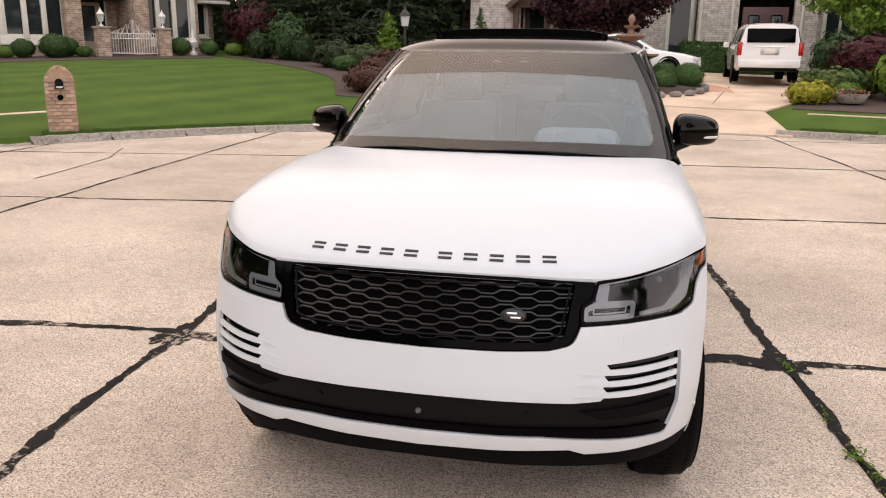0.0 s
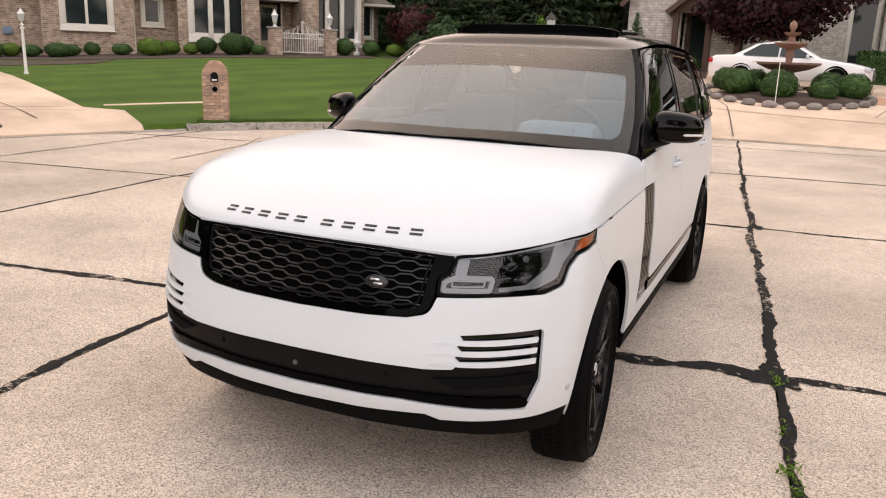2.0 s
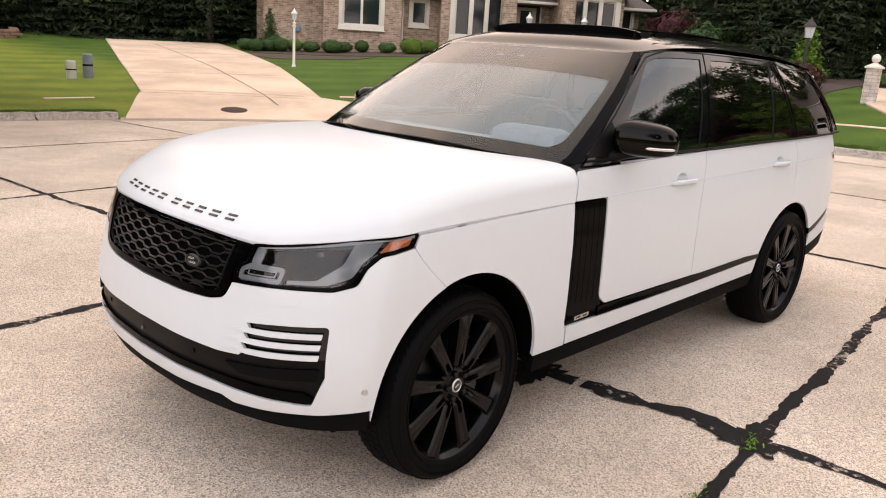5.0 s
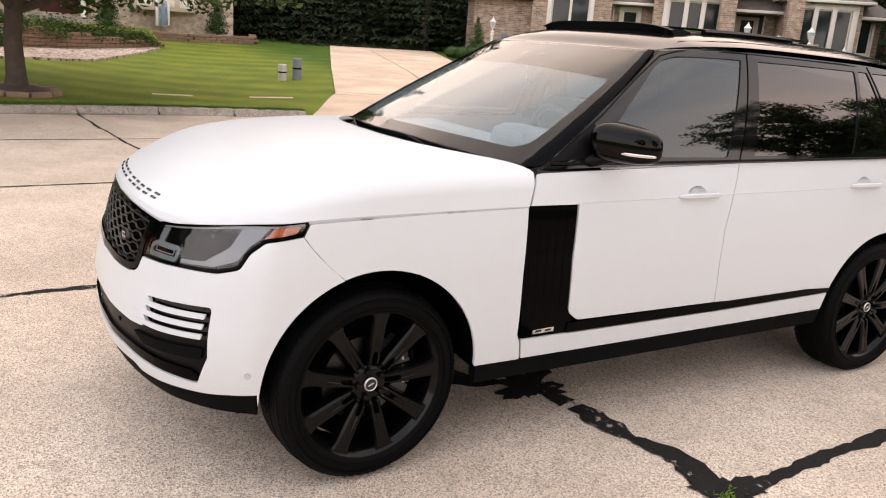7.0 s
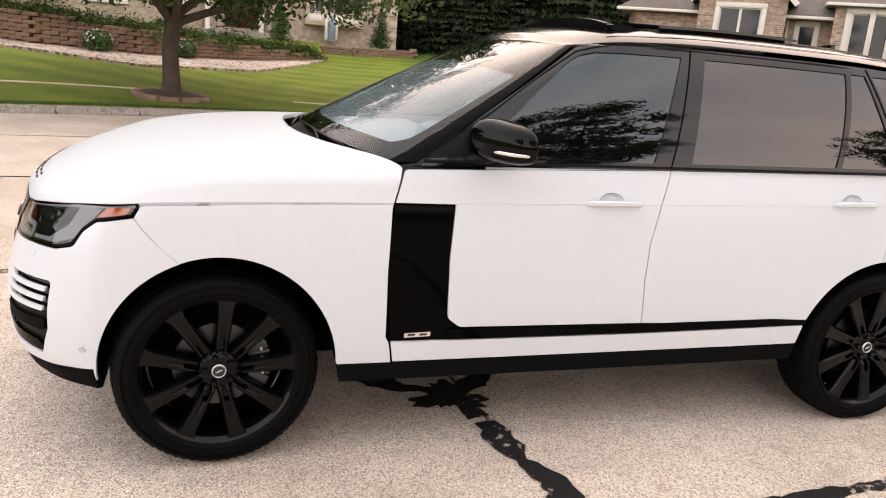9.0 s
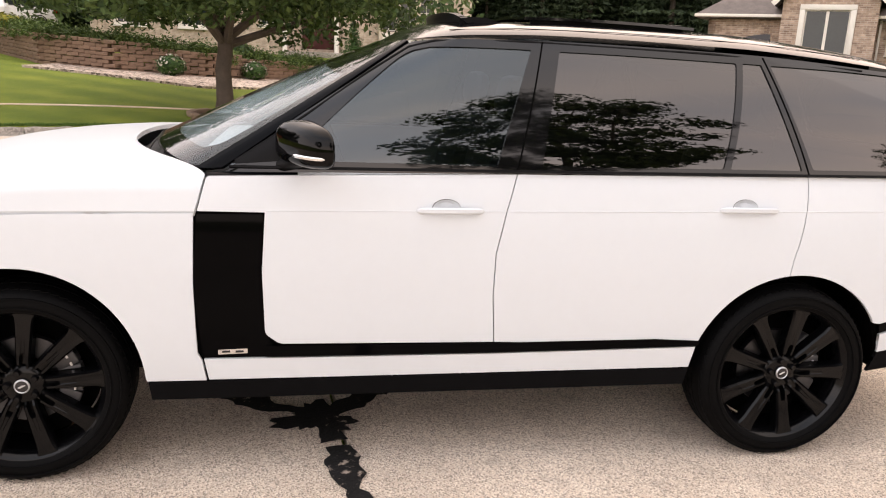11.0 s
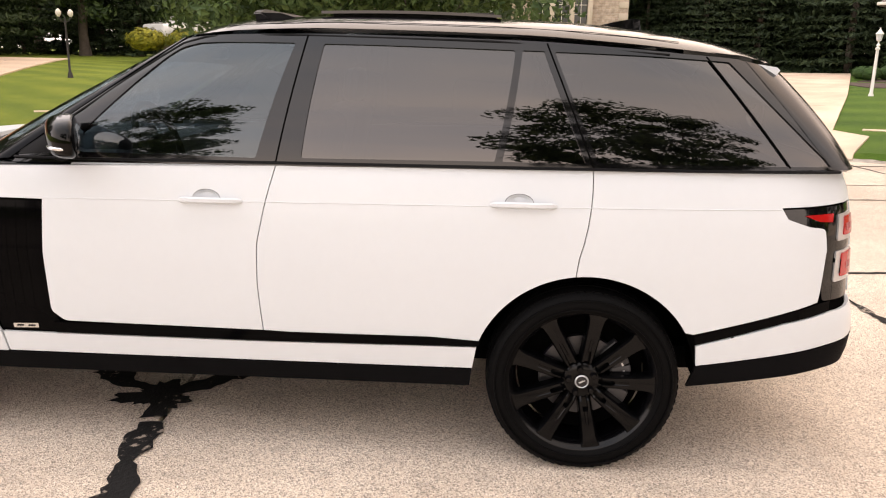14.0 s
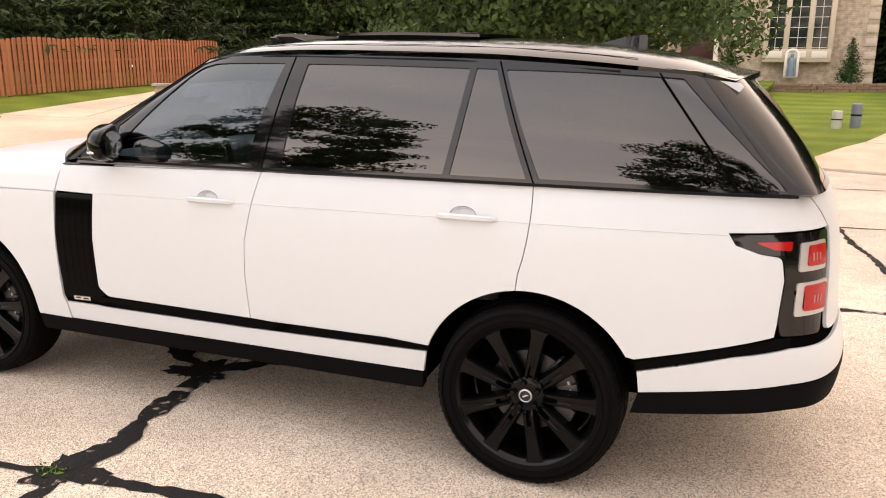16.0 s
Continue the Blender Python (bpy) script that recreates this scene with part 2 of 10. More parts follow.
def lathe(bm, profile, segments=32, m=None, closed=False):
    """Turns a profile of (radius, height) round z."""
    rings = []
    for r, z in profile:
        rings.append([bm.verts.new((r * math.cos(2 * math.pi * i / segments), r * math.sin(2 * math.pi * i / segments), z)) for i in range(segments)])
    for a, b in zip(rings, rings[1:]):
        for i in range(segments):
            j = (i + 1) % segments
            bm.faces.new((a[i], a[j], b[j], b[i]))
    if closed:
        bm.faces.new(list(reversed(rings[0])))
        bm.faces.new(rings[-1])
    if m is not None:
        bmesh.ops.transform(bm, matrix=m, verts=[v for r in rings for v in r])
    return rings


def tube(bm, pts, radius, segs=8, cap=True):
    """A tube along pts; radius is a number or one for each point."""
    pts = [Vector(p) for p in pts]
    rad = radius if isinstance(radius, (list, tuple)) else [radius] * len(pts)
    rings, up = [], None
    for i, p in enumerate(pts):
        d = (pts[min(i + 1, len(pts) - 1)] - pts[max(i - 1, 0)]).normalized()
        if up is None:
            up = d.orthogonal().normalized()
        up = (up - d * up.dot(d)).normalized()
        side = d.cross(up)
        rings.append([bm.verts.new(p + rad[i] * (math.cos(2 * math.pi * k / segs) * up + math.sin(2 * math.pi * k / segs) * side)) for k in range(segs)])
    for a, b in zip(rings, rings[1:]):
        for k in range(segs):
            bm.faces.new((a[k], a[(k + 1) % segs], b[(k + 1) % segs], b[k]))
    if cap and segs > 2:
        bm.faces.new(list(reversed(rings[0])))
        bm.faces.new(rings[-1])


def extrude_poly(bm, pts, depth, m=None, bevel=0.0):
    """A prism: the outline pts in x, y, thick along +z by depth."""
    lo = [bm.verts.new((p[0], p[1], 0)) for p in pts]
    hi = [bm.verts.new((p[0], p[1], depth)) for p in pts]
    n = len(pts)
    fs = [bm.faces.new(list(reversed(lo))), bm.faces.new(hi)]
    fs += [bm.faces.new((lo[i], lo[(i + 1) % n], hi[(i + 1) % n], hi[i])) for i in range(n)]
    if bevel > 0:
        r = bmesh.ops.bevel(bm, geom=list(fs[1].edges), offset=bevel, segments=2, profile=0.5, affect='EDGES')
        lo, hi = lo, [v for v in r["verts"]]
    if m is not None:
        bmesh.ops.transform(bm, matrix=m, verts=list({v for f in bm.faces for v in f.verts}) if len(bm.faces) <= len(fs) + 6 * n else list({*lo, *hi}))
    bmesh.ops.recalc_face_normals(bm, faces=bm.faces[:])


def fillet(pts, radius, steps=5):
    """Rounds the corners of an outline; a point may carry its own radius as a third number."""
    out, n = [], len(pts)
    for i in range(n):
        p, a, b = Vector(pts[i][:2]), Vector(pts[i - 1][:2]), Vector(pts[(i + 1) % n][:2])
        r = pts[i][2] if len(pts[i]) > 2 else radius
        u, v = a - p, b - p
        lu, lv = u.length, v.length
        if r <= 0 or lu < 1e-6 or lv < 1e-6:
            out.append(tuple(p))
            continue
        ang = u.angle(v)
        d = min(r / max(math.tan(ang / 2), 1e-3), 0.45 * lu, 0.45 * lv)
        s, e = p + u / lu * d, p + v / lv * d
        for k in range(steps + 1):
            t = k / steps
            out.append(tuple((1 - t) ** 2 * s + 2 * t * (1 - t) * p + t * t * e))
    return out


def resample(pts, step):
    out, n = [], len(pts)
    for i in range(n):
        a, b = Vector(pts[i]), Vector(pts[(i + 1) % n])
        k = max(1, math.ceil((b - a).length / step))
        out += [tuple(a.lerp(b, j / k)) for j in range(k)]
    return out


def inside(p, poly):
    r, n = False, len(poly)
    x, y = p
    for i in range(n):
        (x1, y1), (x2, y2) = poly[i], poly[i - 1]
        if (y1 > y) != (y2 > y) and x < (x2 - x1) * (y - y1) / (y2 - y1) + x1:
            r = not r
    return r


def inset(poly, d):
    """Moves an outline inwards by d."""
    n = len(poly)
    area = sum(poly[i - 1][0] * poly[i][1] - poly[i][0] * poly[i - 1][1] for i in range(n))
    sg = 1 if area > 0 else -1
    out = []
    for i in range(n):
        a, p, b = Vector(poly[i - 1]), Vector(poly[i]), Vector(poly[(i + 1) % n])
        u, v = (p - a), (b - p)
        if u.length < 1e-9 or v.length < 1e-9:
            out.append(tuple(p))
            continue
        u.normalize(), v.normalize()
        nu, nv = Vector((-u.y, u.x)) * sg, Vector((-v.y, v.x)) * sg
        m = nu + nv
        m = m / max(m.length, 1e-6)
        k = d / max(m.dot(nu), 0.35)
        out.append(tuple(p + m * k))
    return out


def skin(outline, surface, step=0.05, holes=(), gap=0.002, depth=0.012, offset=0.0, lip=0.003, rim=True):
    """A sheet-metal or glass panel: the outline in the surface's own two coordinates, laid on the surface (which gives place and
    normal), its edges rolled inwards by depth. offset lifts it along the normal."""
    from mathutils.geometry import delaunay_2d_cdt
    loops = [resample(inset(outline, gap), step * 0.6)] + [resample(inset(h, -gap), step * 0.6) for h in holes]
    vs, es = [], []
    for lp in loops:
        k = len(vs)
        vs += [Vector(p) for p in lp]
        es += [(k + i, k + (i + 1) % len(lp)) for i in range(len(lp))]
    bound = len(vs)
    xs, ys = [p[0] for p in loops[0]], [p[1] for p in loops[0]]
    x = min(xs) + step * 0.5
    near = [Vector(p) for p in vs]
    while x < max(xs):
        y = min(ys) + step * 0.5
        while y < max(ys):
            p = (x, y)
            if inside(p, loops[0]) and not any(inside(p, h) for h in loops[1:]):
                q = Vector(p)
                if all((q - b).length_squared > (step * 0.42) ** 2 for b in near):
                    vs.append(q)
            y += step
        x += step
    ov, _, of, _, _, _ = delaunay_2d_cdt(vs, es, [], 0, 1e-6)
    bm = bmesh.new()
    lay_n, lay_f = bm.verts.layers.float_vector.new("skin_normal"), bm.faces.layers.int.new("skin_face")
    place = []
    for p in ov:
        c, nrm = surface(p.x, p.y)
        place.append((c, nrm))
    bv = [bm.verts.new(c + nrm * offset) for c, nrm in place]
    for f in of:
        c = sum((ov[i] for i in f), Vector((0, 0))) / len(f)
        if inside((c.x, c.y), loops[0]) and not any(inside((c.x, c.y), h) for h in loops[1:]):
            fc = bm.faces.new([bv[i] for i in f])
            fc.normal_update()
            if fc.normal.dot(place[f[0]][1]) < 0:
                fc.normal_flip()
    for v, pn in zip(bv, place):
        v[lay_n] = pn[1]
    for f in bm.faces:
        f[lay_f] = 1
    if rim:
        lay = {v: pn for v, pn in zip(bv, place)}
        be = [e for e in bm.edges if len(e.link_faces) == 1]
        ring = {}
        for e in be:
            for v in e.verts:
                if v not in ring:
                    ring[v] = bm.verts.new(v.co - lay[v][1] * depth)
        for e in be:
            lp = e.link_loops[0]
            a, b = lp.vert, lp.link_loop_next.vert
            bm.faces.new((b, a, ring[a], ring[b]))
    loose = [v for v in bm.verts if not v.link_faces]
    bmesh.ops.delete(bm, geom=loose, context='VERTS')
    return bm


def spline(xs, ys):
    """A smooth curve through the knots (monotone cubic)."""
    xs, ys = list(xs), list(ys)
    n = len(xs)
    d = [(ys[i + 1] - ys[i]) / (xs[i + 1] - xs[i]) for i in range(n - 1)]
    m = [d[0]] + [0 if d[i - 1] * d[i] <= 0 else 2 * d[i - 1] * d[i] / (d[i - 1] + d[i]) for i in range(1, n - 1)] + [d[-1]]

    def f(x):
        if x <= xs[0]:
            return ys[0] + m[0] * (x - xs[0])
        if x >= xs[-1]:
            return ys[-1] + m[-1] * (x - xs[-1])
        lo, hi = 0, n - 1
        while hi - lo > 1:
            k = (lo + hi) // 2
            if xs[k] <= x:
                lo = k
            else:
                hi = k
        h = xs[lo + 1] - xs[lo]
        t = (x - xs[lo]) / h
        return ((1 + 2 * t) * (1 - t) ** 2 * ys[lo] + t * (1 - t) ** 2 * h * m[lo] + t * t * (3 - 2 * t) * ys[lo + 1] + t * t * (t - 1) * h * m[lo + 1])
    return f


# ---- the white car: front axle at y = 0, front towards -y, middle on x = 0 ----
# half plan outline at mid height, from the nose round to the tail: x, y, share of nose lean, share of tail lean
PLAN = [(0, -0.868, 1, 0), (0.25, -0.856, 1, 0), (0.48, -0.815, 1, 0), (0.66, -0.755, 1.0, 0), (0.79, -0.67, 1.08, 0), (0.880, -0.57, 1.08, 0),
        (0.943, -0.43, 0.8, 0), (0.956, -0.2, 0.3, 0), (0.957, 0.05, 0.05, 0), (0.955, 0.5, 0, 0), (0.957, 1.2, 0, 0), (0.957, 2.0, 0, 0), (0.955, 2.8, 0, 0),
        (0.950, 3.3, 0, 0), (0.935, 3.65, 0, 0.05), (0.905, 3.93, 0, 0.3), (0.85, 4.10, 0, 0.6), (0.76, 4.215, 0, 0.9), (0.6, 4.285, 0, 1), (0.3, 4.325, 0, 1), (0, 4.335, 0, 1)]
arc = [0.0]
for a, b in zip(PLAN, PLAN[1:]):
    arc.append(arc[-1] + math.dist(a[:2], b[:2]))
ARC_END = arc[-1]
plan_x, plan_y = spline(arc, [p[0] for p in PLAN]), spline(arc, [p[1] for p in PLAN])
lean_f, lean_r = spline(arc, [p[2] for p in PLAN]), spline(arc, [p[3] for p in PLAN])
wide = spline((0.25, 0.34, 0.42, 0.52, 0.65, 0.82, 1.0, 1.08, 1.15, 1.21, 1.26), (0.935, 0.962, 0.978, 0.990, 0.998, 1.0, 0.990, 0.981, 0.969, 0.954, 0.938))
nose = spline((0.25, 0.34, 0.40, 0.47, 0.55, 0.62, 0.72, 0.80, 0.90, 1.0, 1.05, 1.1), (0.10, 0.055, 0.022, 0.005, 0.0, 0.004, 0.022, 0.038, 0.062, 0.10, 0.128, 0.18))
tail = spline((0.25, 0.36, 0.45, 0.55, 0.66, 0.72, 0.85, 1.0, 1.1, 1.2, 1.26), (-0.12, -0.06, -0.02, 0.0, -0.012, -0.035, -0.05, -0.06, -0.075, -0.10, -0.13))


def body_point(s, z):
    a = min(abs(s), ARC_END)
    x, y = plan_x(a) * wide(z), plan_y(a) + lean_f(a) * nose(z) + lean_r(a) * tail(z)
    return Vector((math.copysign(x, s) if s else 0.0, y, z))


def normal_of(fn, u, v, h=0.004):
    n = (fn(u + h, v) - fn(u - h, v)).cross(fn(u, v + h) - fn(u, v - h))
    return n.normalized() if n.length > 0 else Vector((0, 0, 1))


def body(s, z):
    return body_point(s, z), normal_of(body_point, s, z)


def solve(fn, want, lo, hi):
    """The place between lo and hi at which the rising function fn is want."""
    for _ in range(40):
        k = (lo + hi) / 2
        lo, hi = (k, hi) if fn(k) < want else (lo, k)
    return (lo + hi) / 2


S_SIDE0, S_SIDE1 = arc[5], arc[16]


def fx(x, z):
    """The body's own coordinates of a place on the front, by x."""
    s = solve(lambda q: body_point(q, z).x, abs(x), 0, arc[9])
    return (math.copysign(s, x), z)


def sy(y, z, side=1):
    """The body's own coordinates of a place on the side, by y."""
    s = solve(lambda q: body_point(q, z).y, y, 0.02, ARC_END)
    return (s * side, z)


def rx_(x, z, side=1):
    """The same for the back, by x."""
    s = solve(lambda q: -body_point(q, z).x, -abs(x), arc[15], ARC_END)
    return (s * side, z)


def arch(yc, zc, ry, rz, side, a0, a1, n=22):
    return [sy(yc + ry * math.cos(radians(a0 + (a1 - a0) * i / n)), zc + rz * math.sin(radians(a0 + (a1 - a0) * i / n)), side) for i in range(n + 1)]


FRONT_ARCH, REAR_ARCH = (0.012, 0.40, 0.445, 0.460), (3.12, 0.39, 0.452, 0.440)

# greenhouse: outline at the belt and at the roof's edge, knot by knot: x, y, z
BELT = [(0, 0.40, 1.272), (0.3, 0.425, 1.268), (0.58, 0.50, 1.255), (0.78, 0.60, 1.236), (0.872, 0.705, 1.218), (0.893, 0.86, 1.222), (0.902, 1.3, 1.232), (0.906, 1.9, 1.24),
        (0.905, 2.9, 1.25), (0.897, 3.4, 1.255), (0.88, 3.75, 1.258), (0.85, 4.0, 1.26), (0.80, 4.115, 1.26), (0.66, 4.16, 1.26), (0.35, 4.185, 1.262), (0, 4.19, 1.262)]
ROOF = [(0, 1.385, 1.722), (0.3, 1.39, 1.721), (0.5, 1.405, 1.719), (0.61, 1.42, 1.718), (0.675, 1.45, 1.722), (0.705, 1.53, 1.735), (0.728, 1.72, 1.752), (0.737, 2.05, 1.762),
        (0.737, 2.8, 1.748), (0.728, 3.2, 1.724), (0.715, 3.48, 1.699), (0.69, 3.68, 1.677), (0.64, 3.79, 1.66), (0.52, 3.84, 1.66), (0.3, 3.86, 1.665), (0, 3.865, 1.668)]
garc = [0.0]
for a, b in zip(BELT, BELT[1:]):
    garc.append(garc[-1] + math.dist(a[:2], b[:2]))
GEND = garc[-1]
belt_c = [spline(garc, [p[i] for p in BELT]) for i in range(3)]
roof_c = [spline(garc, [p[i] for p in ROOF]) for i in range(3)]
GH = 0.5                       # the height that v = GH stands for


def green_point(s, v):
    a, t = min(abs(s), GEND), v / GH
    p = Vector([belt_c[i](a) * (1 - t) + roof_c[i](a) * t for i in range(3)])
    bulge = 0.028 * 4 * t * (1 - t)
    side = min(1.0, p.x / 0.6)
    p.x += bulge * side
    p.y += 0.02 * 4 * t * (1 - t) * (-1 if a < garc[3] else 1 if a > garc[12] else 0)
    if s < 0:
        p.x = -p.x
    return p


def green(s, v):
    return green_point(s, v), normal_of(green_point, s, v)


def gy(y, z, side=1):
    """Greenhouse coordinates of a place on the side, by y and z."""
    v = (z - 1.24) / (1.735 - 1.24) * GH
    for _ in range(6):
        s = solve(lambda q: green_point(q, v).y, y, garc[3] * 0.5, GEND - 0.3)
        v += (z - green_point(s, v).z)
    s = solve(lambda q: green_point(q, v).y, y, garc[3] * 0.5, GEND - 0.3)
    return (s * side, v)


def scoop(y0, zz, sd):
    return [sy(y0 + 0.115 + 0.054 * math.cos(2 * math.pi * i / 28), zz + 0.010 + (0.033 if i < 14 else 0.020) * math.sin(2 * math.pi * i / 28), sd) for i in range(28)]


car = thing("car", "white large luxury off-road car with black trim, wheels and roof", "car")


def body_panel(name, pts, mtl=M_WHITE, step=0.05, radius=0.01, label="", holes=(), gap=0.002, depth=0.014, offset=0.0, parent=None, surface=body):
    return part(name, skin(fillet(pts, radius), surface, step, holes, gap, depth, offset), mtl, parent or car, label)


HOODLINE_F, HOODLINE_R = 1.055, 1.078
# inner shell behind the panels, so that joints look dark
for sd in (1, -1):
    pts = [(0, 0.36), fx(0.5 * sd, 0.36), sy(-0.46, 0.38, sd)] + arch(*FRONT_ARCH, sd, 178, 2) + [sy(0.47, 0.36, sd), sy(2.66, 0.36, sd)] + arch(*REAR_ARCH, sd, 178, 2) + [sy(3.58, 0.40, sd), rx_(0.5, 0.48, sd), (ARC_END * sd, 0.48), (ARC_END * sd, 1.22), sy(4.0, 1.235, sd), sy(0.72, 1.205, sd), sy(0.66, 1.06, sd), sy(-0.2, 1.03, sd), fx(0.5 * sd, 0.985), (0, 0.995)]
    body_panel("inner_shell", pts, M_INNER, 0.07, 0, offset=-0.022, gap=0.0, depth=0.001)

# front: white bumper with openings for the lamps, grille, side vents and lower intake
LAMP = [(0.556, 0.992, 0.012), (0.545, 0.94, 0.02), (0.512, 0.918, 0.03), (0.512, 0.853, 0.02), (0.70, 0.861, 0.05), (0.835, 0.866, 0.03)]
LAMP_SIDE = [(-0.498, 0.887, 0.03), (-0.462, 0.945, 0.03), (-0.415, 0.984, 0.03), (-0.290, 1.005, 0.004), (-0.266, 1.046, 0.004), (-0.270, 1.062, 0.004)]


def lamp_outline(sd):
    pts = [(*fx(x * sd, z), r) for x, z, r in LAMP] + [(*sy(y, z, sd), r) for y, z, r in LAMP_SIDE]
    pts += [(*sy(-0.36, 1.052, sd), 0), (*sy(-0.48, 1.042, sd), 0), (*fx(0.72 * sd, 1.016), 0)]
    return pts


for sd in (1, -1):
    # bumper skin between the grille surround, the lamp, the wheel arch and the lower intake
    top = [fx(0.0, 0.766), fx(0.25 * sd, 0.768), fx(0.42 * sd, 0.774), (*fx(0.495 * sd, 0.792), 0.05), (*fx(0.517 * sd, 0.85), 0.0)]
    under_lamp = [(*fx(0.70 * sd, 0.859), 0.05), (*fx(0.840 * sd, 0.862), 0.03), (*sy(-0.495, 0.883, sd), 0.03), (*sy(-0.459, 0.941, sd), 0.03), (*sy(-0.412, 0.980, sd), 0.03), (*sy(-0.287, 1.001, sd), 0)]
    a = arch(*FRONT_ARCH, sd, 109, 184)
    low = [(*sy(-0.440, 0.420, sd), 0), (*sy(-0.60, 0.412, sd), 0), (*fx(0.70 * sd, 0.412), 0), (*fx(0.55 * sd, 0.412), 0.02), (*fx(0.50 * sd, 0.432), 0.02), (*fx(0.25 * sd, 0.426), 0), (0, 0.424)]
    up = [(0, 0.478), fx(0.4 * sd, 0.478), fx(0.70 * sd, 0.458), (*fx(0.812 * sd, 0.448), 0.02), (*fx(0.853 * sd, 0.56), 0), (*fx(0.850 * sd, 0.744), 0.018), (*fx(0.70 * sd, 0.736), 0), (*fx(0.605 * sd, 0.728), 0)] + [(*fx(x * sd, z), 0) for x, z in ((0.622, 0.706), (0.600, 0.690), (0.619, 0.670), (0.597, 0.653), (0.616, 0.634), (0.592, 0.610))] + [(*fx(0.50 * sd, 0.604), 0.02), fx(0.3 * sd, 0.608), (0, 0.611)]
    body_panel("front_bumper", top + under_lamp + a + low + up, M_WHITE, 0.035, 0.0, gap=0.0)
    # lower intake: satin black, set back, with a bar
    body_panel("lower_intake", [(0, 0.615), fx(0.3 * sd, 0.612), fx(0.51 * sd, 0.604), fx(0.87 * sd, 0.62), fx(0.87 * sd, 0.45), fx(0.80 * sd, 0.44), fx(0.4 * sd, 0.474), (0, 0.474)], M_SATINBLACK, 0.05, 0, "satin black lower intake", offset=-0.016, gap=0.0)
    body_panel("intake_lip", [(0, 0.512), fx(0.5 * sd, 0.512), fx(0.80 * sd, 0.50), fx(0.835 * sd, 0.465), fx(0.80 * sd, 0.455), fx(0.4 * sd, 0.486), (0, 0.486)], M_VENT, 0.05, 0, "gloss black intake lip", offset=-0.004, gap=0.0)
    body_panel("intake_bar", [(*fx(0.53 * sd, 0.572), 0), (*fx(0.84 * sd, 0.592), 0.01), (*fx(0.835 * sd, 0.548), 0.01), (*fx(0.60 * sd, 0.540), 0.01)], M_GREYBLACK, 0.04, 0, offset=-0.003, gap=0.0)
    # side vents: dark opening with three white blades
    body_panel("vent_opening", [fx(0.55 * sd, 0.735), fx(0.865 * sd, 0.755), fx(0.865 * sd, 0.60), fx(0.50 * sd, 0.60)], M_GLOSSBLACK, 0.05, 0, "gloss black vent opening", offset=-0.02, gap=0.0)
    for k in range(3):
        z0 = 0.704 - 0.0365 * k
        body_panel("vent_blade", [(*fx((0.520 - 0.006 * k) * sd, z0 - 0.006), 0), (*fx(0.575 * sd, z0 + 0.004), 0), (*fx(0.625 * sd, z0 + 0.0075), 0), (*fx(0.70 * sd, z0 + 0.0095), 0), (*fx(0.838 * sd, z0 + 0.014), 0.004), (*fx(0.836 * sd, z0 - 0.005), 0.004), (*fx(0.70 * sd, z0 - 0.010), 0), (*fx(0.625 * sd, z0 - 0.011), 0)], M_WHITE, 0.03, 0, offset=0.003, gap=0.0, depth=0.009)
    # black valance under the white lip
    body_panel("front_valance", [(0, 0.422), fx(0.25 * sd, 0.423), fx(0.49 * sd, 0.428), fx(0.545 * sd, 0.410), fx(0.70 * sd, 0.410), sy(-0.60, 0.410, sd), sy(-0.442, 0.418, sd), sy(-0.43, 0.322, sd), sy(-0.6, 0.328, sd), fx(0.6 * sd, 0.343), (0, 0.362)], M_GREYBLACK, 0.05, 0, "black plastic valance", offset=-0.004, gap=0.001)
    # fender
    f_top = [(*sy(-0.262, 1.047, sd), 0), (*sy(0.2, HOODLINE_R - 0.015, sd), 0), (*sy(0.655, HOODLINE_R - 0.009, sd), 0)]
    f_rear = [(*sy(0.648, 0.80, sd), 0), (*sy(0.655, 0.525, sd), 0), (*sy(0.672, 0.49, sd), 0), (*sy(0.685, 0.405, sd), 0)]
    f_low = [(*sy(0.462, 0.405, sd), 0)]
    f_front = [(*sy(-0.287, 1.001, sd), 0)]
    body_panel("front_fender", f_top + f_rear + f_low + arch(*FRONT_ARCH, sd, 2, 109) + f_front, M_WHITE, 0.045, 0)
    # doors
    vent = [sy(0.662, 1.068, sd), sy(0.905, 1.068, sd), sy(0.893, 0.85, sd), sy(0.905, 0.62, sd), sy(0.935, 0.556, sd), sy(0.935, 0.506, sd), sy(0.672, 0.506, sd), sy(0.652, 0.70, sd), sy(0.648, 0.86, sd)]
    c_seam = [(*sy(y, z, sd), 0) for y, z in ((3.118, 1.20), (3.118, 1.16), (3.115, 1.10), (3.107, 1.03), (3.094, 0.96), (3.078, 0.90))]
    d_f = [(*sy(0.70, 1.205, sd), 0.02), (*sy(1.872, 1.232, sd), 0), (*sy(1.83, 1.08, sd), 0), (*sy(1.795, 0.92, sd), 0), (*sy(1.792, 0.75, sd), 0), (*sy(1.808, 0.553, sd), 0), (*sy(0.96, 0.558, sd), 0.05), (*sy(0.905, 0.60, sd), 0.04), (*sy(0.896, 0.85, sd), 0), (*sy(0.908, 1.072, sd), 0), (*sy(0.664, 1.074, sd), 0.0)]
    front_door = body_panel("front_door", d_f, M_WHITE, 0.06, 0, holes=[scoop(1.478, 1.088, sd)])
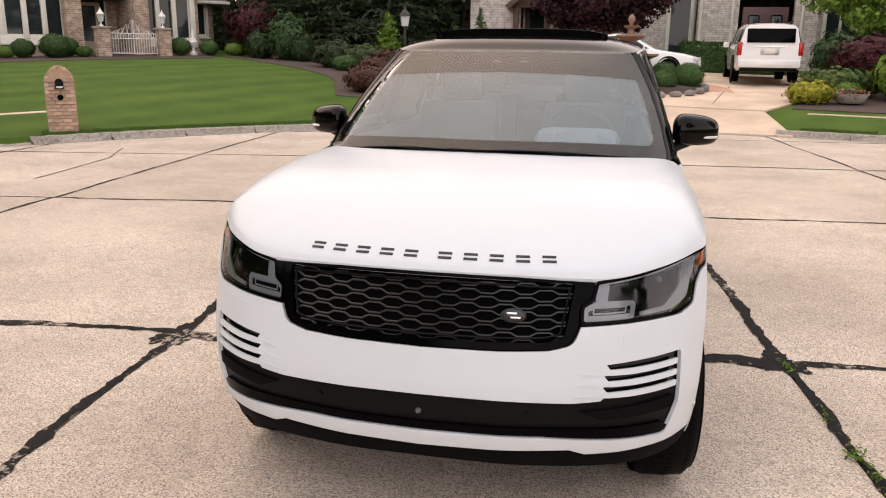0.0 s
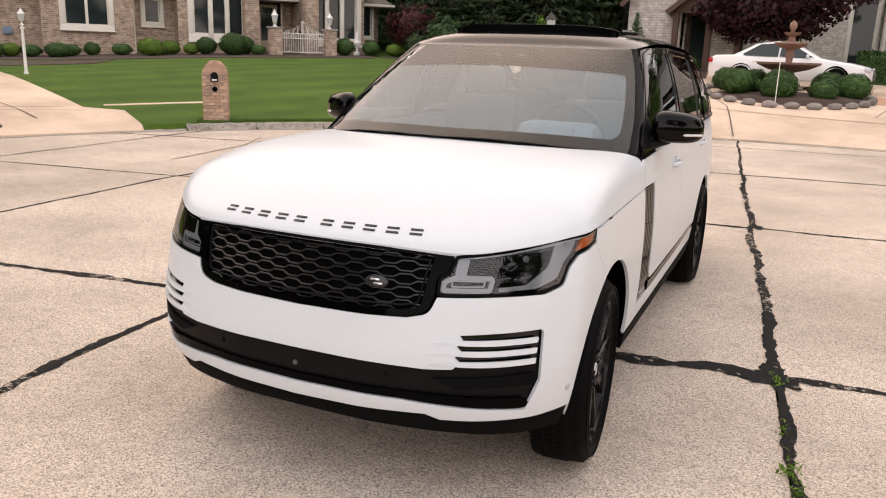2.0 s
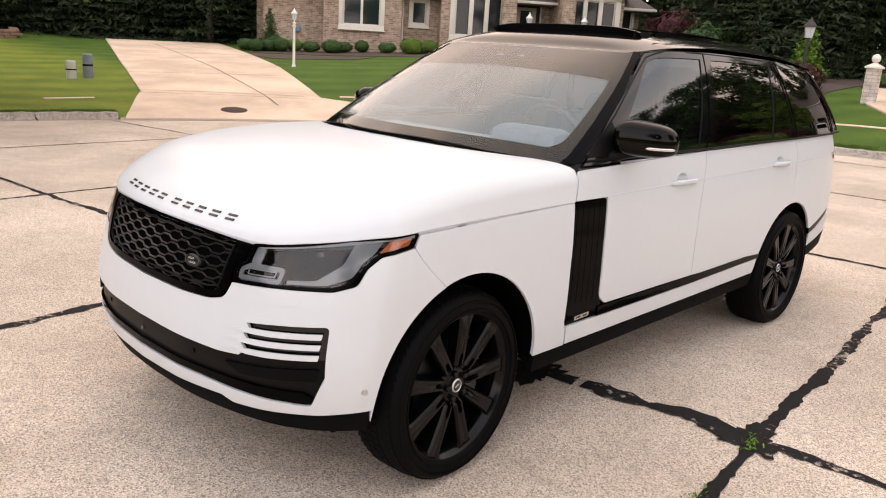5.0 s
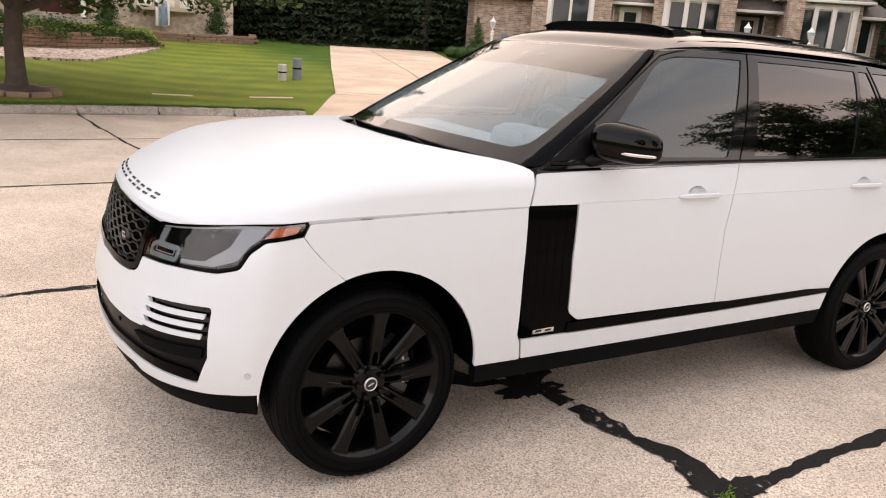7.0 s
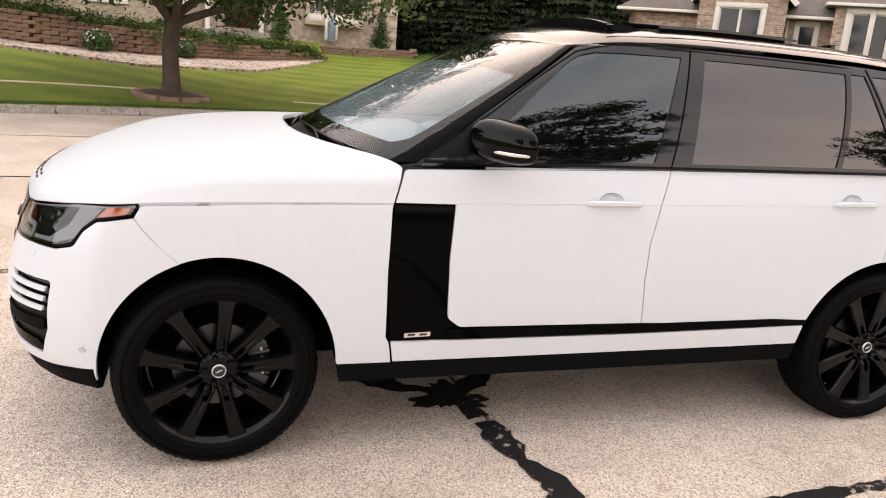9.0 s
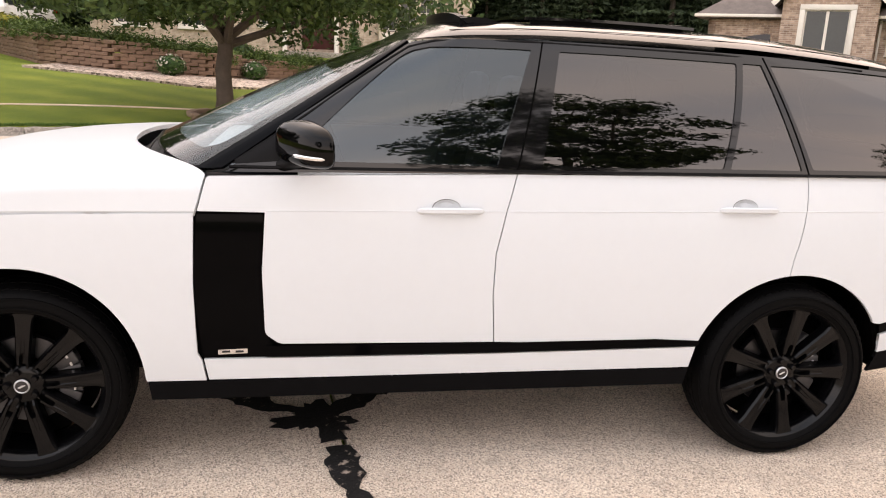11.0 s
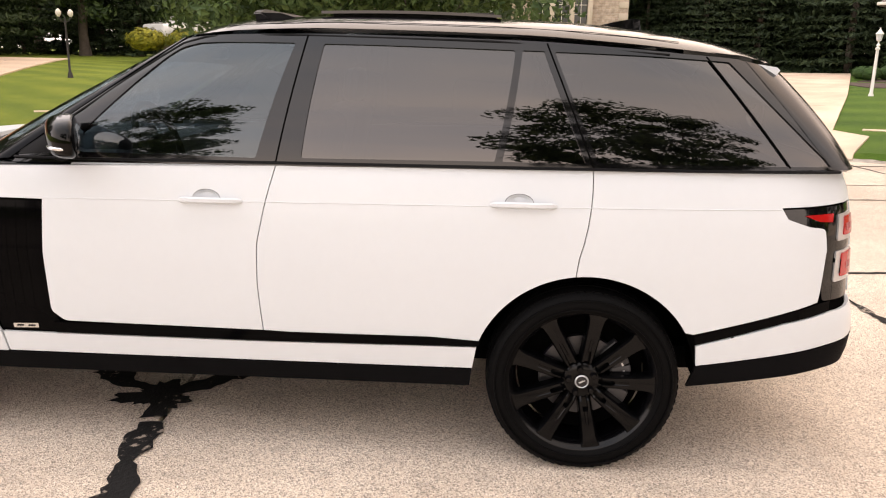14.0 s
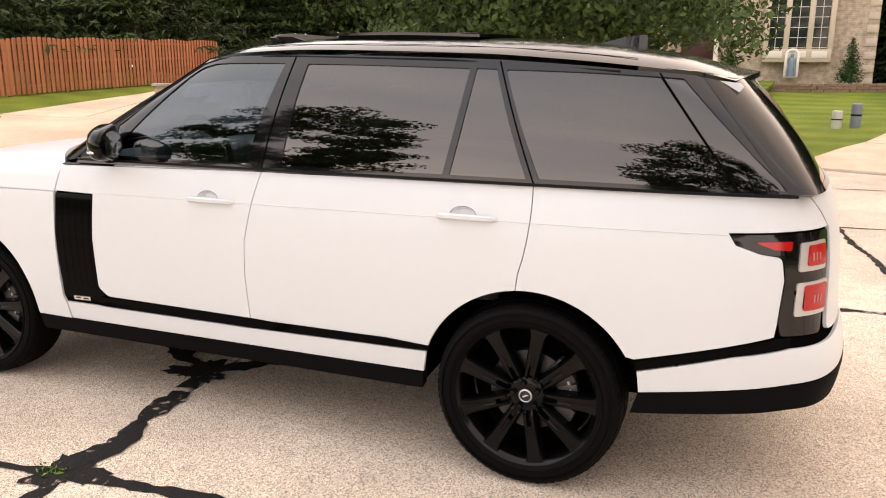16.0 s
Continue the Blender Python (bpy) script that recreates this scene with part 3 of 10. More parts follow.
    d_r = [(*sy(1.872, 1.232, sd), 0), (*sy(3.116, 1.243, sd), 0)] + c_seam + arch(*REAR_ARCH, sd, 96.5, 162) + [(*sy(1.808, 0.553, sd), 0), (*sy(1.792, 0.75, sd), 0), (*sy(1.795, 0.92, sd), 0), (*sy(1.83, 1.08, sd), 0)]
    rear_door = body_panel("rear_door", d_r, M_WHITE, 0.06, 0, holes=[scoop(2.722, 1.104, sd)])
    # crease along the doors at handle height
    bm = bmesh.new()
    tube(bm, [body_point(*sy(0.915 + 2.93 * i / 60, 1.079 + 0.031 * i / 60, sd)) for i in range(61)], 0.0022, 6)
    part("side_crease", bm, M_WHITE, car)
    # black side vent with slats, and the strip along the sill
    v_ob = body_panel("side_vent", vent, M_VENT, 0.05, 0.006, "gloss black slatted side vent", offset=-0.004)
    for k in range(5):
        body_panel("slat", [sy(0.68 + 0.043 * k, 1.058, sd), sy(0.708 + 0.043 * k, 1.058, sd), sy(0.700 + 0.043 * k, 0.86, sd), sy(0.708 + 0.043 * k, 0.60, sd), sy(0.68 + 0.043 * k, 0.60, sd), sy(0.672 + 0.043 * k, 0.86, sd)], M_VENT, 0.06, 0.003, offset=-0.0028, gap=0.0, depth=0.003, parent=v_ob)
    badge_ob = body_panel("vent_badge", [sy(0.73, 0.538, sd), sy(0.84, 0.542, sd), sy(0.84, 0.522, sd), sy(0.73, 0.518, sd)], M_CHROME, 0.04, 0.004, "small bright metal badge", offset=0.001, gap=0.0, depth=0.006, parent=v_ob)
    for k in range(2):
        body_panel("badge_mark", [sy(0.745 + 0.05 * k, 0.534, sd), sy(0.775 + 0.05 * k, 0.535, sd), sy(0.775 + 0.05 * k, 0.527, sd), sy(0.745 + 0.05 * k, 0.526, sd)], M_LETTER, 0.03, 0.001, offset=0.0025, gap=0.0, depth=0.002, parent=v_ob)
    body_panel("sill_strip", [(*sy(0.91, 0.552, sd), 0), (*sy(1.81, 0.551, sd), 0), (*sy(2.5, 0.556, sd), 0), (*sy(2.70, 0.545, sd), 0), (*sy(2.695, 0.522, sd), 0), (*sy(1.81, 0.508, sd), 0), (*sy(0.91, 0.506, sd), 0)], M_VENT, 0.06, 0, "gloss black trim strip", offset=0.003, gap=0.0)
    body_panel("white_sill", [(*sy(0.675, 0.500, sd), 0), (*sy(1.81, 0.504, sd), 0), (*sy(2.688, 0.518, sd), 0), (*sy(2.672, 0.42, sd), 0), (*sy(0.69, 0.408, sd), 0)], M_WHITE, 0.06, 0)
    body_panel("rocker", [(*sy(0.468, 0.402, sd), 0), (*sy(1.81, 0.412, sd), 0), (*sy(2.668, 0.416, sd), 0), (*sy(2.66, 0.34, sd), 0), (*sy(1.81, 0.335, sd), 0), (*sy(0.475, 0.325, sd), 0)], M_GREYBLACK, 0.06, 0, "black plastic sill", offset=0.004, gap=0.0, depth=0.05)
    # rear quarter with the cut-out for the lamp
    q = [(*sy(3.116, 1.243, sd), 0), (*sy(3.6, 1.25, sd), 0), (*sy(4.06, 1.252, sd), 0), (*rx_(0.727, 1.25, sd), 0), (*rx_(0.663, 1.129, sd), 0), (*sy(4.075, 1.126, sd), 0), (*sy(3.845, 1.115, sd), 0), (*sy(3.87, 1.075, sd), 0.02), (*sy(3.96, 1.045, sd), 0.02), (*sy(4.03, 1.035, sd), 0.03), (*sy(4.045, 0.95, sd), 0), (*sy(4.035, 0.78, sd), 0.02), (*sy(4.03, 0.738, sd), 0), (*sy(3.8, 0.672, sd), 0), (*sy(3.545, 0.604, sd), 0)] + arch(*REAR_ARCH, sd, 30, 96.5) + list(reversed(c_seam))
    body_panel("rear_quarter", q, M_WHITE, 0.05, 0)
    body_panel("rear_strip", [(*sy(3.548, 0.598, sd), 0), (*sy(3.8, 0.668, sd), 0), (*sy(4.04, 0.732, sd), 0), (*sy(4.09, 0.74, sd), 0), (*sy(4.09, 0.70, sd), 0), (*sy(3.9, 0.66, sd), 0), (*sy(3.556, 0.560, sd), 0)], M_VENT, 0.05, 0, "gloss black trim strip", offset=-0.003, gap=0.0)
    # rear bumper
    body_panel("rear_bumper", [(*sy(3.556, 0.556, sd), 0), (*sy(3.9, 0.655, sd), 0), (*sy(4.09, 0.696, sd), 0), (*rx_(0.6, 0.71, sd), 0), (ARC_END * sd, 0.71), (ARC_END * sd, 0.60), (*rx_(0.6, 0.585, sd), 0), (*sy(4.10, 0.555, sd), 0), (*sy(3.8, 0.505, sd), 0), (*sy(3.566, 0.468, sd), 0)], M_WHITE, 0.045, 0)
    body_panel("rear_valance", [(*sy(3.566, 0.464, sd), 0), (*sy(3.8, 0.501, sd), 0), (*sy(4.10, 0.551, sd), 0), (*rx_(0.6, 0.581, sd), 0), (ARC_END * sd, 0.595), (ARC_END * sd, 0.46), (*rx_(0.6, 0.46, sd), 0), (*sy(4.10, 0.45, sd), 0), (*sy(3.54, 0.375, sd), 0)], M_GREYBLACK, 0.05, 0, "black plastic rear valance", offset=0.001, gap=0.0)
    # tail lamp: black surround, red lenses in silver frames
    tl = body_panel("tail_lamp", [(*sy(3.845, 1.112, sd), 0.003), (*sy(4.075, 1.122, sd), 0), (*rx_(0.66, 1.125, sd), 0.02), (*rx_(0.70, 0.95, sd), 0.02), (*rx_(0.74, 0.74, sd), 0.03), (*sy(4.05, 0.74, sd), 0.02), (*sy(4.038, 0.80, sd), 0.02), (*sy(4.048, 0.95, sd), 0), (*sy(4.035, 1.03, sd), 0.03), (*sy(3.96, 1.042, sd), 0.02), (*sy(3.87, 1.072, sd), 0.02)], M_GLOSSBLACK, 0.04, 0, "gloss black lamp surround with red lenses", offset=-0.004)
    body_panel("red_lens", [(*sy(3.93, 1.088, sd), 0.004), (*sy(4.06, 1.092, sd), 0.006), (*sy(4.058, 1.058, sd), 0.006), (*sy(4.0, 1.062, sd), 0.01)], M_RED, 0.03, 0, "red lens", offset=0.002, gap=0.0, parent=tl)
    for z0, z1 in ((1.085, 0.985), (0.94, 0.82)):
        zm = (z0 + z1) / 2
        body_panel("lamp_frame", [(*sy(4.088, z0, sd), 0.012), (*rx_(0.705, z0 + 0.004, sd), 0.012), (*rx_(0.72, z1, sd), 0.012), (*sy(4.088, z1 - 0.004, sd), 0.012)], M_SILVER, 0.03, 0, "silver lamp frame", offset=0.002, gap=0.0, parent=tl)
        body_panel("red_lens", [(*sy(4.115, z0 - 0.010, sd), 0.01), (*rx_(0.712, z0 - 0.008, sd), 0.012), (*rx_(0.725, z1 + 0.016, sd), 0.012), (*sy(4.115, z1 + 0.016, sd), 0.012)], M_RED, 0.03, 0, "red lens", offset=0.006, gap=0.0, parent=tl)
        for k in range(3):
            xa = 0.785 - 0.014 * k
            body_panel("lens_bar", [rx_(xa, zm + 0.012, sd), rx_(xa - 0.005, zm + 0.012, sd), rx_(xa - 0.002, zm - 0.016, sd), rx_(xa + 0.003, zm - 0.016, sd)], M_PINK, 0.03, 0.001, offset=0.008, gap=0.0, depth=0.003, parent=tl)
    # door handles: bar over a dished scoop
    for y0, zz, door in ((1.478, 1.088, front_door), (2.722, 1.104, rear_door)):
        c, nrm = body(*sy(y0 + 0.115, zz + 0.012, sd))
        bm = bmesh.new()
        lip_ = [bm.verts.new(body_point(*p)) for p in scoop(y0, zz, sd)]
        deep = [bm.verts.new(v.co.lerp(c, 0.35) - nrm * 0.013) for v in lip_]
        mid = bm.verts.new(c - nrm * 0.015)
        for i in range(len(lip_)):
            j = (i + 1) % len(lip_)
            bm.faces.new((lip_[i], lip_[j], deep[j], deep[i]))
            bm.faces.new((deep[i], deep[j], mid))
        bmesh.ops.recalc_face_normals(bm, faces=bm.faces[:])
        part("handle_scoop", bm, M_WHITE, door, "dished scoop behind the handle")
        bm = bmesh.new()
        prof = [(0.0, 0.004), (0.02, 0.022), (0.06, 0.032), (0.13, 0.035), (0.2, 0.032), (0.24, 0.022), (0.262, 0.004)]
        rows_ = []
        for dy, out in prof:
            c2, n2 = body(*sy(y0 + dy, zz, sd))
            hh = 0.013 if 0 < dy < 0.262 else 0.008
            rows_.append([bm.verts.new(c2 + n2 * (out - 0.010 * (abs(q) == 1)) + Vector((0, 0, q * hh))) for q in (-1, -0.5, 0.5, 1)] + [bm.verts.new(c2 + n2 * max(out - 0.016, 0.0) + Vector((0, 0, q * hh * 0.8))) for q in (1, -1)])
        for a_, b_ in zip(rows_, rows_[1:]):
            for i in range(6):
                bm.faces.new((a_[i], a_[(i + 1) % 6], b_[(i + 1) % 6], b_[i]))
        bm.faces.new(rows_[0]), bm.faces.new(rows_[-1])
        bmesh.ops.recalc_face_normals(bm, faces=bm.faces[:])
        part("door_handle", bm, M_WHITE, door, "white pull handle")

for sd in (1, -1):
    part("air_deflector", boxes(((0.75 * sd, -0.43, 0.340), (0.22, 0.025, 0.055)), bevel=0.01), M_GREYBLACK, car, "black plastic flap before the wheel")

# tailgate
body_panel("tailgate", [(*rx_(0.655, 1.125, 1), 0), (*rx_(0.70, 0.74, 1), 0.03), (ARC_END, 0.715), (2 * ARC_END - rx_(0.70, 0.74)[0], 0.74), (2 * ARC_END - rx_(0.655, 1.125)[0], 1.125), (2 * ARC_END - rx_(0.72, 1.25)[0], 1.25), (ARC_END, 1.25), (*rx_(0.72, 1.25, 1), 0)], M_WHITE, 0.06, 0,
           surface=lambda s, z: body(s, z) if s <= ARC_END else (Vector((-1, 1, 1)) * body(2 * ARC_END - s, z)[0], Vector((-1, 1, 1)) * body(2 * ARC_END - s, z)[1]))

# grille: gloss surround, dark recess, hexagon mesh of wavy bars
sur = [(0, 1.006), fx(0.3, 1.004), fx(0.556, 0.99), (*fx(0.543, 0.938), 0.02), (*fx(0.509, 0.916), 0.03), (*fx(0.509, 0.85), 0), (*fx(0.488, 0.795), 0.05), fx(0.42, 0.778), fx(0.25, 0.772), (0, 0.770)]
sur = sur + [(-p[0], *p[1:]) for p in reversed(sur[1:-1])]
hole = [(0, 0.992), fx(0.3, 0.990), (*fx(0.488, 0.982), 0.008), (*fx(0.462, 0.815), 0.03), fx(0.4, 0.803), fx(0.2, 0.798), (0, 0.797)]
hole = fillet(hole + [(-p[0], *p[1:]) for p in reversed(hole[1:-1])], 0.0)
grille = body_panel("grille", sur, M_VENT, 0.04, 0, "gloss black grille with hexagon mesh", holes=[hole], depth=0.05)
body_panel("grille_backing", [fx(-0.51, 0.985), (0, 0.995), fx(0.51, 0.985), fx(0.48, 0.795), fx(-0.48, 0.795)], M_INNER, 0.06, 0, offset=-0.045, gap=0.0, depth=0.001, parent=grille)


def grille_half(z):
    return 0.462 + (z - 0.815) / (0.982 - 0.815) * 0.026


PERIOD = 0.126
for k in range(9):
    z0 = 0.987 - 0.0222 * k
    pts, x = [], -0.50
    ph = (k % 2) * PERIOD / 2
    while x <= 0.5:
        t = ((x + ph) / PERIOD) % 1.0
        wv = 0.0 if t < 0.32 else (t - 0.32) / 0.18 if t < 0.5 else 1.0 if t < 0.82 else 1 - (t - 0.82) / 0.18
        z = z0 - 0.011 + 0.0115 * wv - 0.004 * (1 - (x / 0.5) ** 2)
        if abs(x) < grille_half(z):
            p, nr = body(*fx(x, z))
            pts.append(p - nr * 0.012)
        x += PERIOD / 50
    bm = bmesh.new()
    tube(bm, pts, 0.0038, 6)
    part("mesh_bar", bm, M_MESH, grille, "satin black wavy bar")
ring_pts = resample(inset(hole, 0.012), 0.02)
bm = bmesh.new()
tube(bm, [body(*p)[0] - body(*p)[1] * 0.008 for p in ring_pts + ring_pts[:1]], 0.004, 6)
part("inner_frame", bm, M_SATINBLACK, grille)
# oval badge, with bars in place of lettering
bm = bmesh.new()
bc, bn = body(*fx(0.30, 0.885))
bc = bc - bn * 0.011
bq = bn.to_track_quat("Z", "Y").to_matrix().to_4x4()
lathe(bm, [(0.0001, 0.012), (0.030, 0.011), (0.040, 0.008), (0.0425, 0.004), (0.043, -0.012)], 32, Matrix.Translation(bc) @ bq @ Matrix.Diagonal((1.0, 0.56, 1.0, 1.0)))
badge = part("badge", bm, M_LETTER, grille, "oval dark badge with bright rim")
bm = bmesh.new()
lathe(bm, [(0.0375, 0.0095), (0.0385, 0.0118), (0.0405, 0.011), (0.042, 0.006), (0.042, -0.01)], 40, Matrix.Translation(bc) @ bq @ Matrix.Diagonal((1.0, 0.56, 1.0, 1.0)))
part("badge_rim", bm, M_CALIPER, badge, "grey oval rim")
bm = bmesh.new()
for dy, dx, w in ((0.007, -0.006, 0.034), (-0.007, 0.006, 0.034)):
    box(bm, bc + (bq @ Vector((dx, dy, 0.0115))), (w, 0.0065, 0.003), bq.to_3x3(), 0.001)
part("badge_mark", bm, M_CHROME, badge)

# headlamps: dark housing, light guides, projector, amber tip, clear lens
for sd in (1, -1):
    lamp = body_panel("headlamp", lamp_outline(sd), M_LAMPDARK, 0.035, 0, "dark headlamp with clear lens and amber tip", offset=-0.05, gap=0.0, depth=0.03)
    lo = fillet(lamp_outline(sd), 0.01)
    part("lamp_rim", skin(lo, body, 0.03, [inset(lo, 0.013)], 0.001, 0.05, -0.002), M_VENT, lamp)
    lens = body_panel("lens", inset(lo, 0.010), M_LENS, 0.03, 0, "clear lens", offset=-0.003, gap=0.0, depth=0.001, parent=lamp)
    lens.visible_shadow = False
    guide = fillet([(*fx(0.524 * sd, 0.908), 0.02), (*fx(0.524 * sd, 0.866), 0.015), (*fx(0.690 * sd, 0.872), 0.015), (*fx(0.697 * sd, 0.930), 0.02), (*fx(0.565 * sd, 0.930), 0.02)], 0.01)
    part("light_guide", skin(guide, body, 0.02, [inset(guide, 0.017)], 0.0, 0.02, -0.018), M_LAMPMID, lamp, "frosted grey light guide")
    plate = fillet([(*fx(0.556 * sd, 0.912), 0.004), (*fx(0.556 * sd, 0.887), 0.004), (*fx(0.664 * sd, 0.891), 0.004), (*fx(0.668 * sd, 0.914), 0.004)], 0.004)
    part("light_guide", skin(plate, body, 0.02, [inset(plate, 0.005)], 0.0, 0.012, -0.022), M_LAMPMID, lamp, "frosted grey light guide")
    guide = fillet([(*fx(0.567 * sd, 0.982), 0.01), (*fx(0.562 * sd, 0.93), 0.01), (*fx(0.60 * sd, 0.925), 0.0), (*fx(0.605 * sd, 0.985), 0.01)], 0.01)
    part("light_guide", skin(guide, body, 0.03, [], 0.0, 0.02, -0.018), M_LAMPMID, lamp, "frosted grey light guide")
    guide = fillet([(*fx(0.71 * sd, 0.877), 0), (*fx(0.82 * sd, 0.883), 0.02), (*sy(-0.505, 0.912, sd), 0.03), (*sy(-0.468, 0.962, sd), 0.03), (*sy(-0.430, 0.994, sd), 0.0), (*sy(-0.400, 1.03, sd), 0.0), (*sy(-0.475, 1.03, sd), 0), (*sy(-0.525, 0.955, sd), 0.03), (*fx(0.79 * sd, 0.897), 0.02), (*fx(0.71 * sd, 0.890), 0)], 0.005)
    part("light_guide", skin(guide, body, 0.03, [], 0.0, 0.02, -0.016), M_LAMPMID, lamp, "frosted grey light guide")
    for k in range(4):
        z0 = 0.985 - 0.018 * k
        bm = bmesh.new()
        row = [body(*fx((0.61 + 0.20 * q / 10) * sd, z0 + 0.010 * q / 10)) for q in range(11)]
        tube(bm, [c - nr * 0.028 for c, nr in row], 0.003, 6)
        part("lamp_louvre", bm, M_SILVER, lamp, "thin silver louvre")
    for x0, z0, rr in ((0.775, 0.985, 0.024),):
        c, nr = body(*fx(x0 * sd, z0))
        bm = bmesh.new()
        lathe(bm, [(0.0001, 0.012), (rr * 0.6, 0.009), (rr, 0.0), (rr * 1.2, 0.004), (rr * 1.25, -0.02)], 20, Matrix.Translation(c - nr * 0.032) @ nr.to_track_quat("Z", "Y").to_matrix().to_4x4())
        part("projector", bm, M_LAMPDARK, lamp, "dark projector lens")
    amber = fillet([(*sy(-0.420, 0.993, sd), 0.004), (*sy(-0.310, 1.014, sd), 0.006), (*sy(-0.292, 1.037, sd), 0.004), (*sy(-0.375, 1.036, sd), 0.01)], 0.004)
    part("amber_reflector", skin(amber, body, 0.03, [], 0.0, 0.02, -0.007), M_AMBER, lamp, "orange reflector")
    body_panel("washer_cover", [(*fx(0.655 * sd, 0.826), 0.008), (*fx(0.765 * sd, 0.836), 0.004), (*fx(0.758 * sd, 0.808), 0.008), (*fx(0.65 * sd, 0.80), 0.008)], M_WHITE, 0.03, 0, offset=0.0015, gap=0.0, depth=0.003)
    c, nr = body(*sy(-0.475, 0.50, sd))
    bm = bmesh.new()
    lathe(bm, [(0.0001, 0.002), (0.008, 0.002), (0.0085, 0.0), (0.012, 0.0015), (0.0125, -0.004)], 16, Matrix.Translation(c + nr * 0.002) @ nr.to_track_quat("Z", "Y").to_matrix().to_4x4())
    part("parking_sensor", bm, M_SILVER, car, "small round parking sensor")
for x0, z0 in ((0.0, 0.547), (0.36, 0.56), (-0.36, 0.56)):
    c, nr = body(*fx(x0, z0))
    bm = bmesh.new()
    lathe(bm, [(0.0001, 0.002), (0.006, 0.002), (0.0065, 0.0), (0.010, 0.0015), (0.0105, -0.02)], 16, Matrix.Translation(c - nr * 0.014) @ nr.to_track_quat("Z", "Y").to_matrix().to_4x4())
    part("parking_sensor", bm, M_LAMPDARK if x0 == 0 else M_SATINBLACK, car, "small round parking sensor")

# hood: a clamshell that rolls from the front lip and the shoulder line up to a flat crown
crown = spline((-0.9, -0.76, -0.66, -0.5, -0.3, 0.0, 0.3, 0.5, 0.72), (1.05, 1.090, 1.125, 1.168, 1.208, 1.245, 1.264, 1.268, 1.27))


hood_edge = spline((0, 0.3, 0.58, 0.78, 0.98, 1.14, 1.30, 1.60, 2.10, 2.6), (1.010, 1.008, 0.998, 1.018, 1.042, 1.054, 1.062, 1.068, 1.074, 1.078))


def hood_point(e, r):
    """e runs along the edge (negative: the right side), r from 1 at the edge to 0 on the spine."""
    a = abs(e)
    ze = hood_edge(a)
    p = body_point(a, min(ze, HOODLINE_R))
    ys = max(p.y, -0.22) if p.y > 0.1 else -0.22 + 0.32 * ((p.y + 0.87) / 0.97) ** 2
    x, y = p.x * r, ys + (p.y - ys) * r
    frontness = min(1, max(0, (0.10 - p.y) / 0.8))
    frontness = frontness * frontness * (3 - 2 * frontness)
    n1 = 18.0 - 14.8 * frontness
    m1 = 2.2 - 0.15 * frontness
    h = (1 - r ** n1) ** (1 / m1) if r < 1 else 0.0
    zc = crown(y) - 0.035 * (x / 0.9) ** 2
    z = ze + (zc - ze) * h
    if r > 0.8 and z < 1.26:
        x = min(x, p.x * wide(z) / wide(ze))
    return Vector((math.copysign(x, e), y, z))


bm = bmesh.new()
E1 = sy(0.70, HOODLINE_R)[0]
es_ = [-E1 + 2 * E1 * i / 150 for i in range(151)]
rs_ = [1 - (i / 34) ** 1.7 for i in range(35)]
grid = {}
n_lay, f_lay = bm.verts.layers.float_vector.new("skin_normal"), bm.faces.layers.int.new("skin_face")
for i, e in enumerate(es_):
    for j, r in enumerate(rs_):
        grid[i, j] = bm.verts.new(hood_point(e, r))
        nr = normal_of(hood_point, e, min(max(r, 0.012), 0.992))
        grid[i, j][n_lay] = -nr if nr.z < 0 else nr
for i in range(150):
    for j in range(34):
        bm.faces.new((grid[i, j], grid[i + 1, j], grid[i + 1, j + 1], grid[i, j + 1]))
# cut the back edge to the cowl's curve: pull points that lie behind the screen's foot forward onto it
cowl = lambda x: 0.31 + 0.40 * (abs(x) / 0.90) ** 2.6
for v in bm.verts:
    lim = min(cowl(v.co.x), 0.657 + 0.275 * max(0.0, v.co.z - 1.074))
    if v.co.y > lim:
        v.co.y = lim
bmesh.ops.remove_doubles(bm, verts=bm.verts[:], dist=0.0008)
bmesh.ops.dissolve_degenerate(bm, dist=0.0006, edges=bm.edges[:])
bmesh.ops.recalc_face_normals(bm, faces=bm.faces[:])
edge = [e for e in bm.edges if len(e.link_faces) == 1]
for f in bm.faces:
    f[f_lay] = 1
ext = bmesh.ops.extrude_edge_only(bm, edges=edge)
for v in [g for g in ext["geom"] if isinstance(g, bmesh.types.BMVert)]:
    v.co.z -= 0.02
    v.co.x *= 0.988
for f in [g for g in ext["geom"] if isinstance(g, bmesh.types.BMFace)]:
    f[f_lay] = 0
hood = part("hood", bm, M_WHITE, car, "smooth white clamshell hood")

# plain dark bars in place of the lettering along the hood's lip
for i in range(10):
    x0 = (-0.385 + 0.082 * i) if i < 5 else (0.055 + 0.083 * (i - 5))
    e0 = solve(lambda q: hood_point(q, 0.9).x, x0, -0.9, 0.9)
    r0 = solve(lambda q: -hood_point(e0, q).z, -1.052, 0.5, 1.0)
    c, nr = hood_point(e0, r0), -normal_of(hood_point, e0, r0)
    if nr.z < 0:
        nr = -nr
    xx = (hood_point(e0 + 0.01, r0) - hood_point(e0 - 0.01, r0)).normalized()
    yy = nr.cross(xx)
    rot = Matrix((xx, yy, nr)).transposed()
    bm = bmesh.new()
    for dz in (-0.0102, 0.0102):
        box(bm, c + yy * dz + nr * 0.001, (0.046, 0.0095, 0.005), rot, 0.0015)
    part("letter_mark", bm, M_LETTER, hood, "raised black mark")

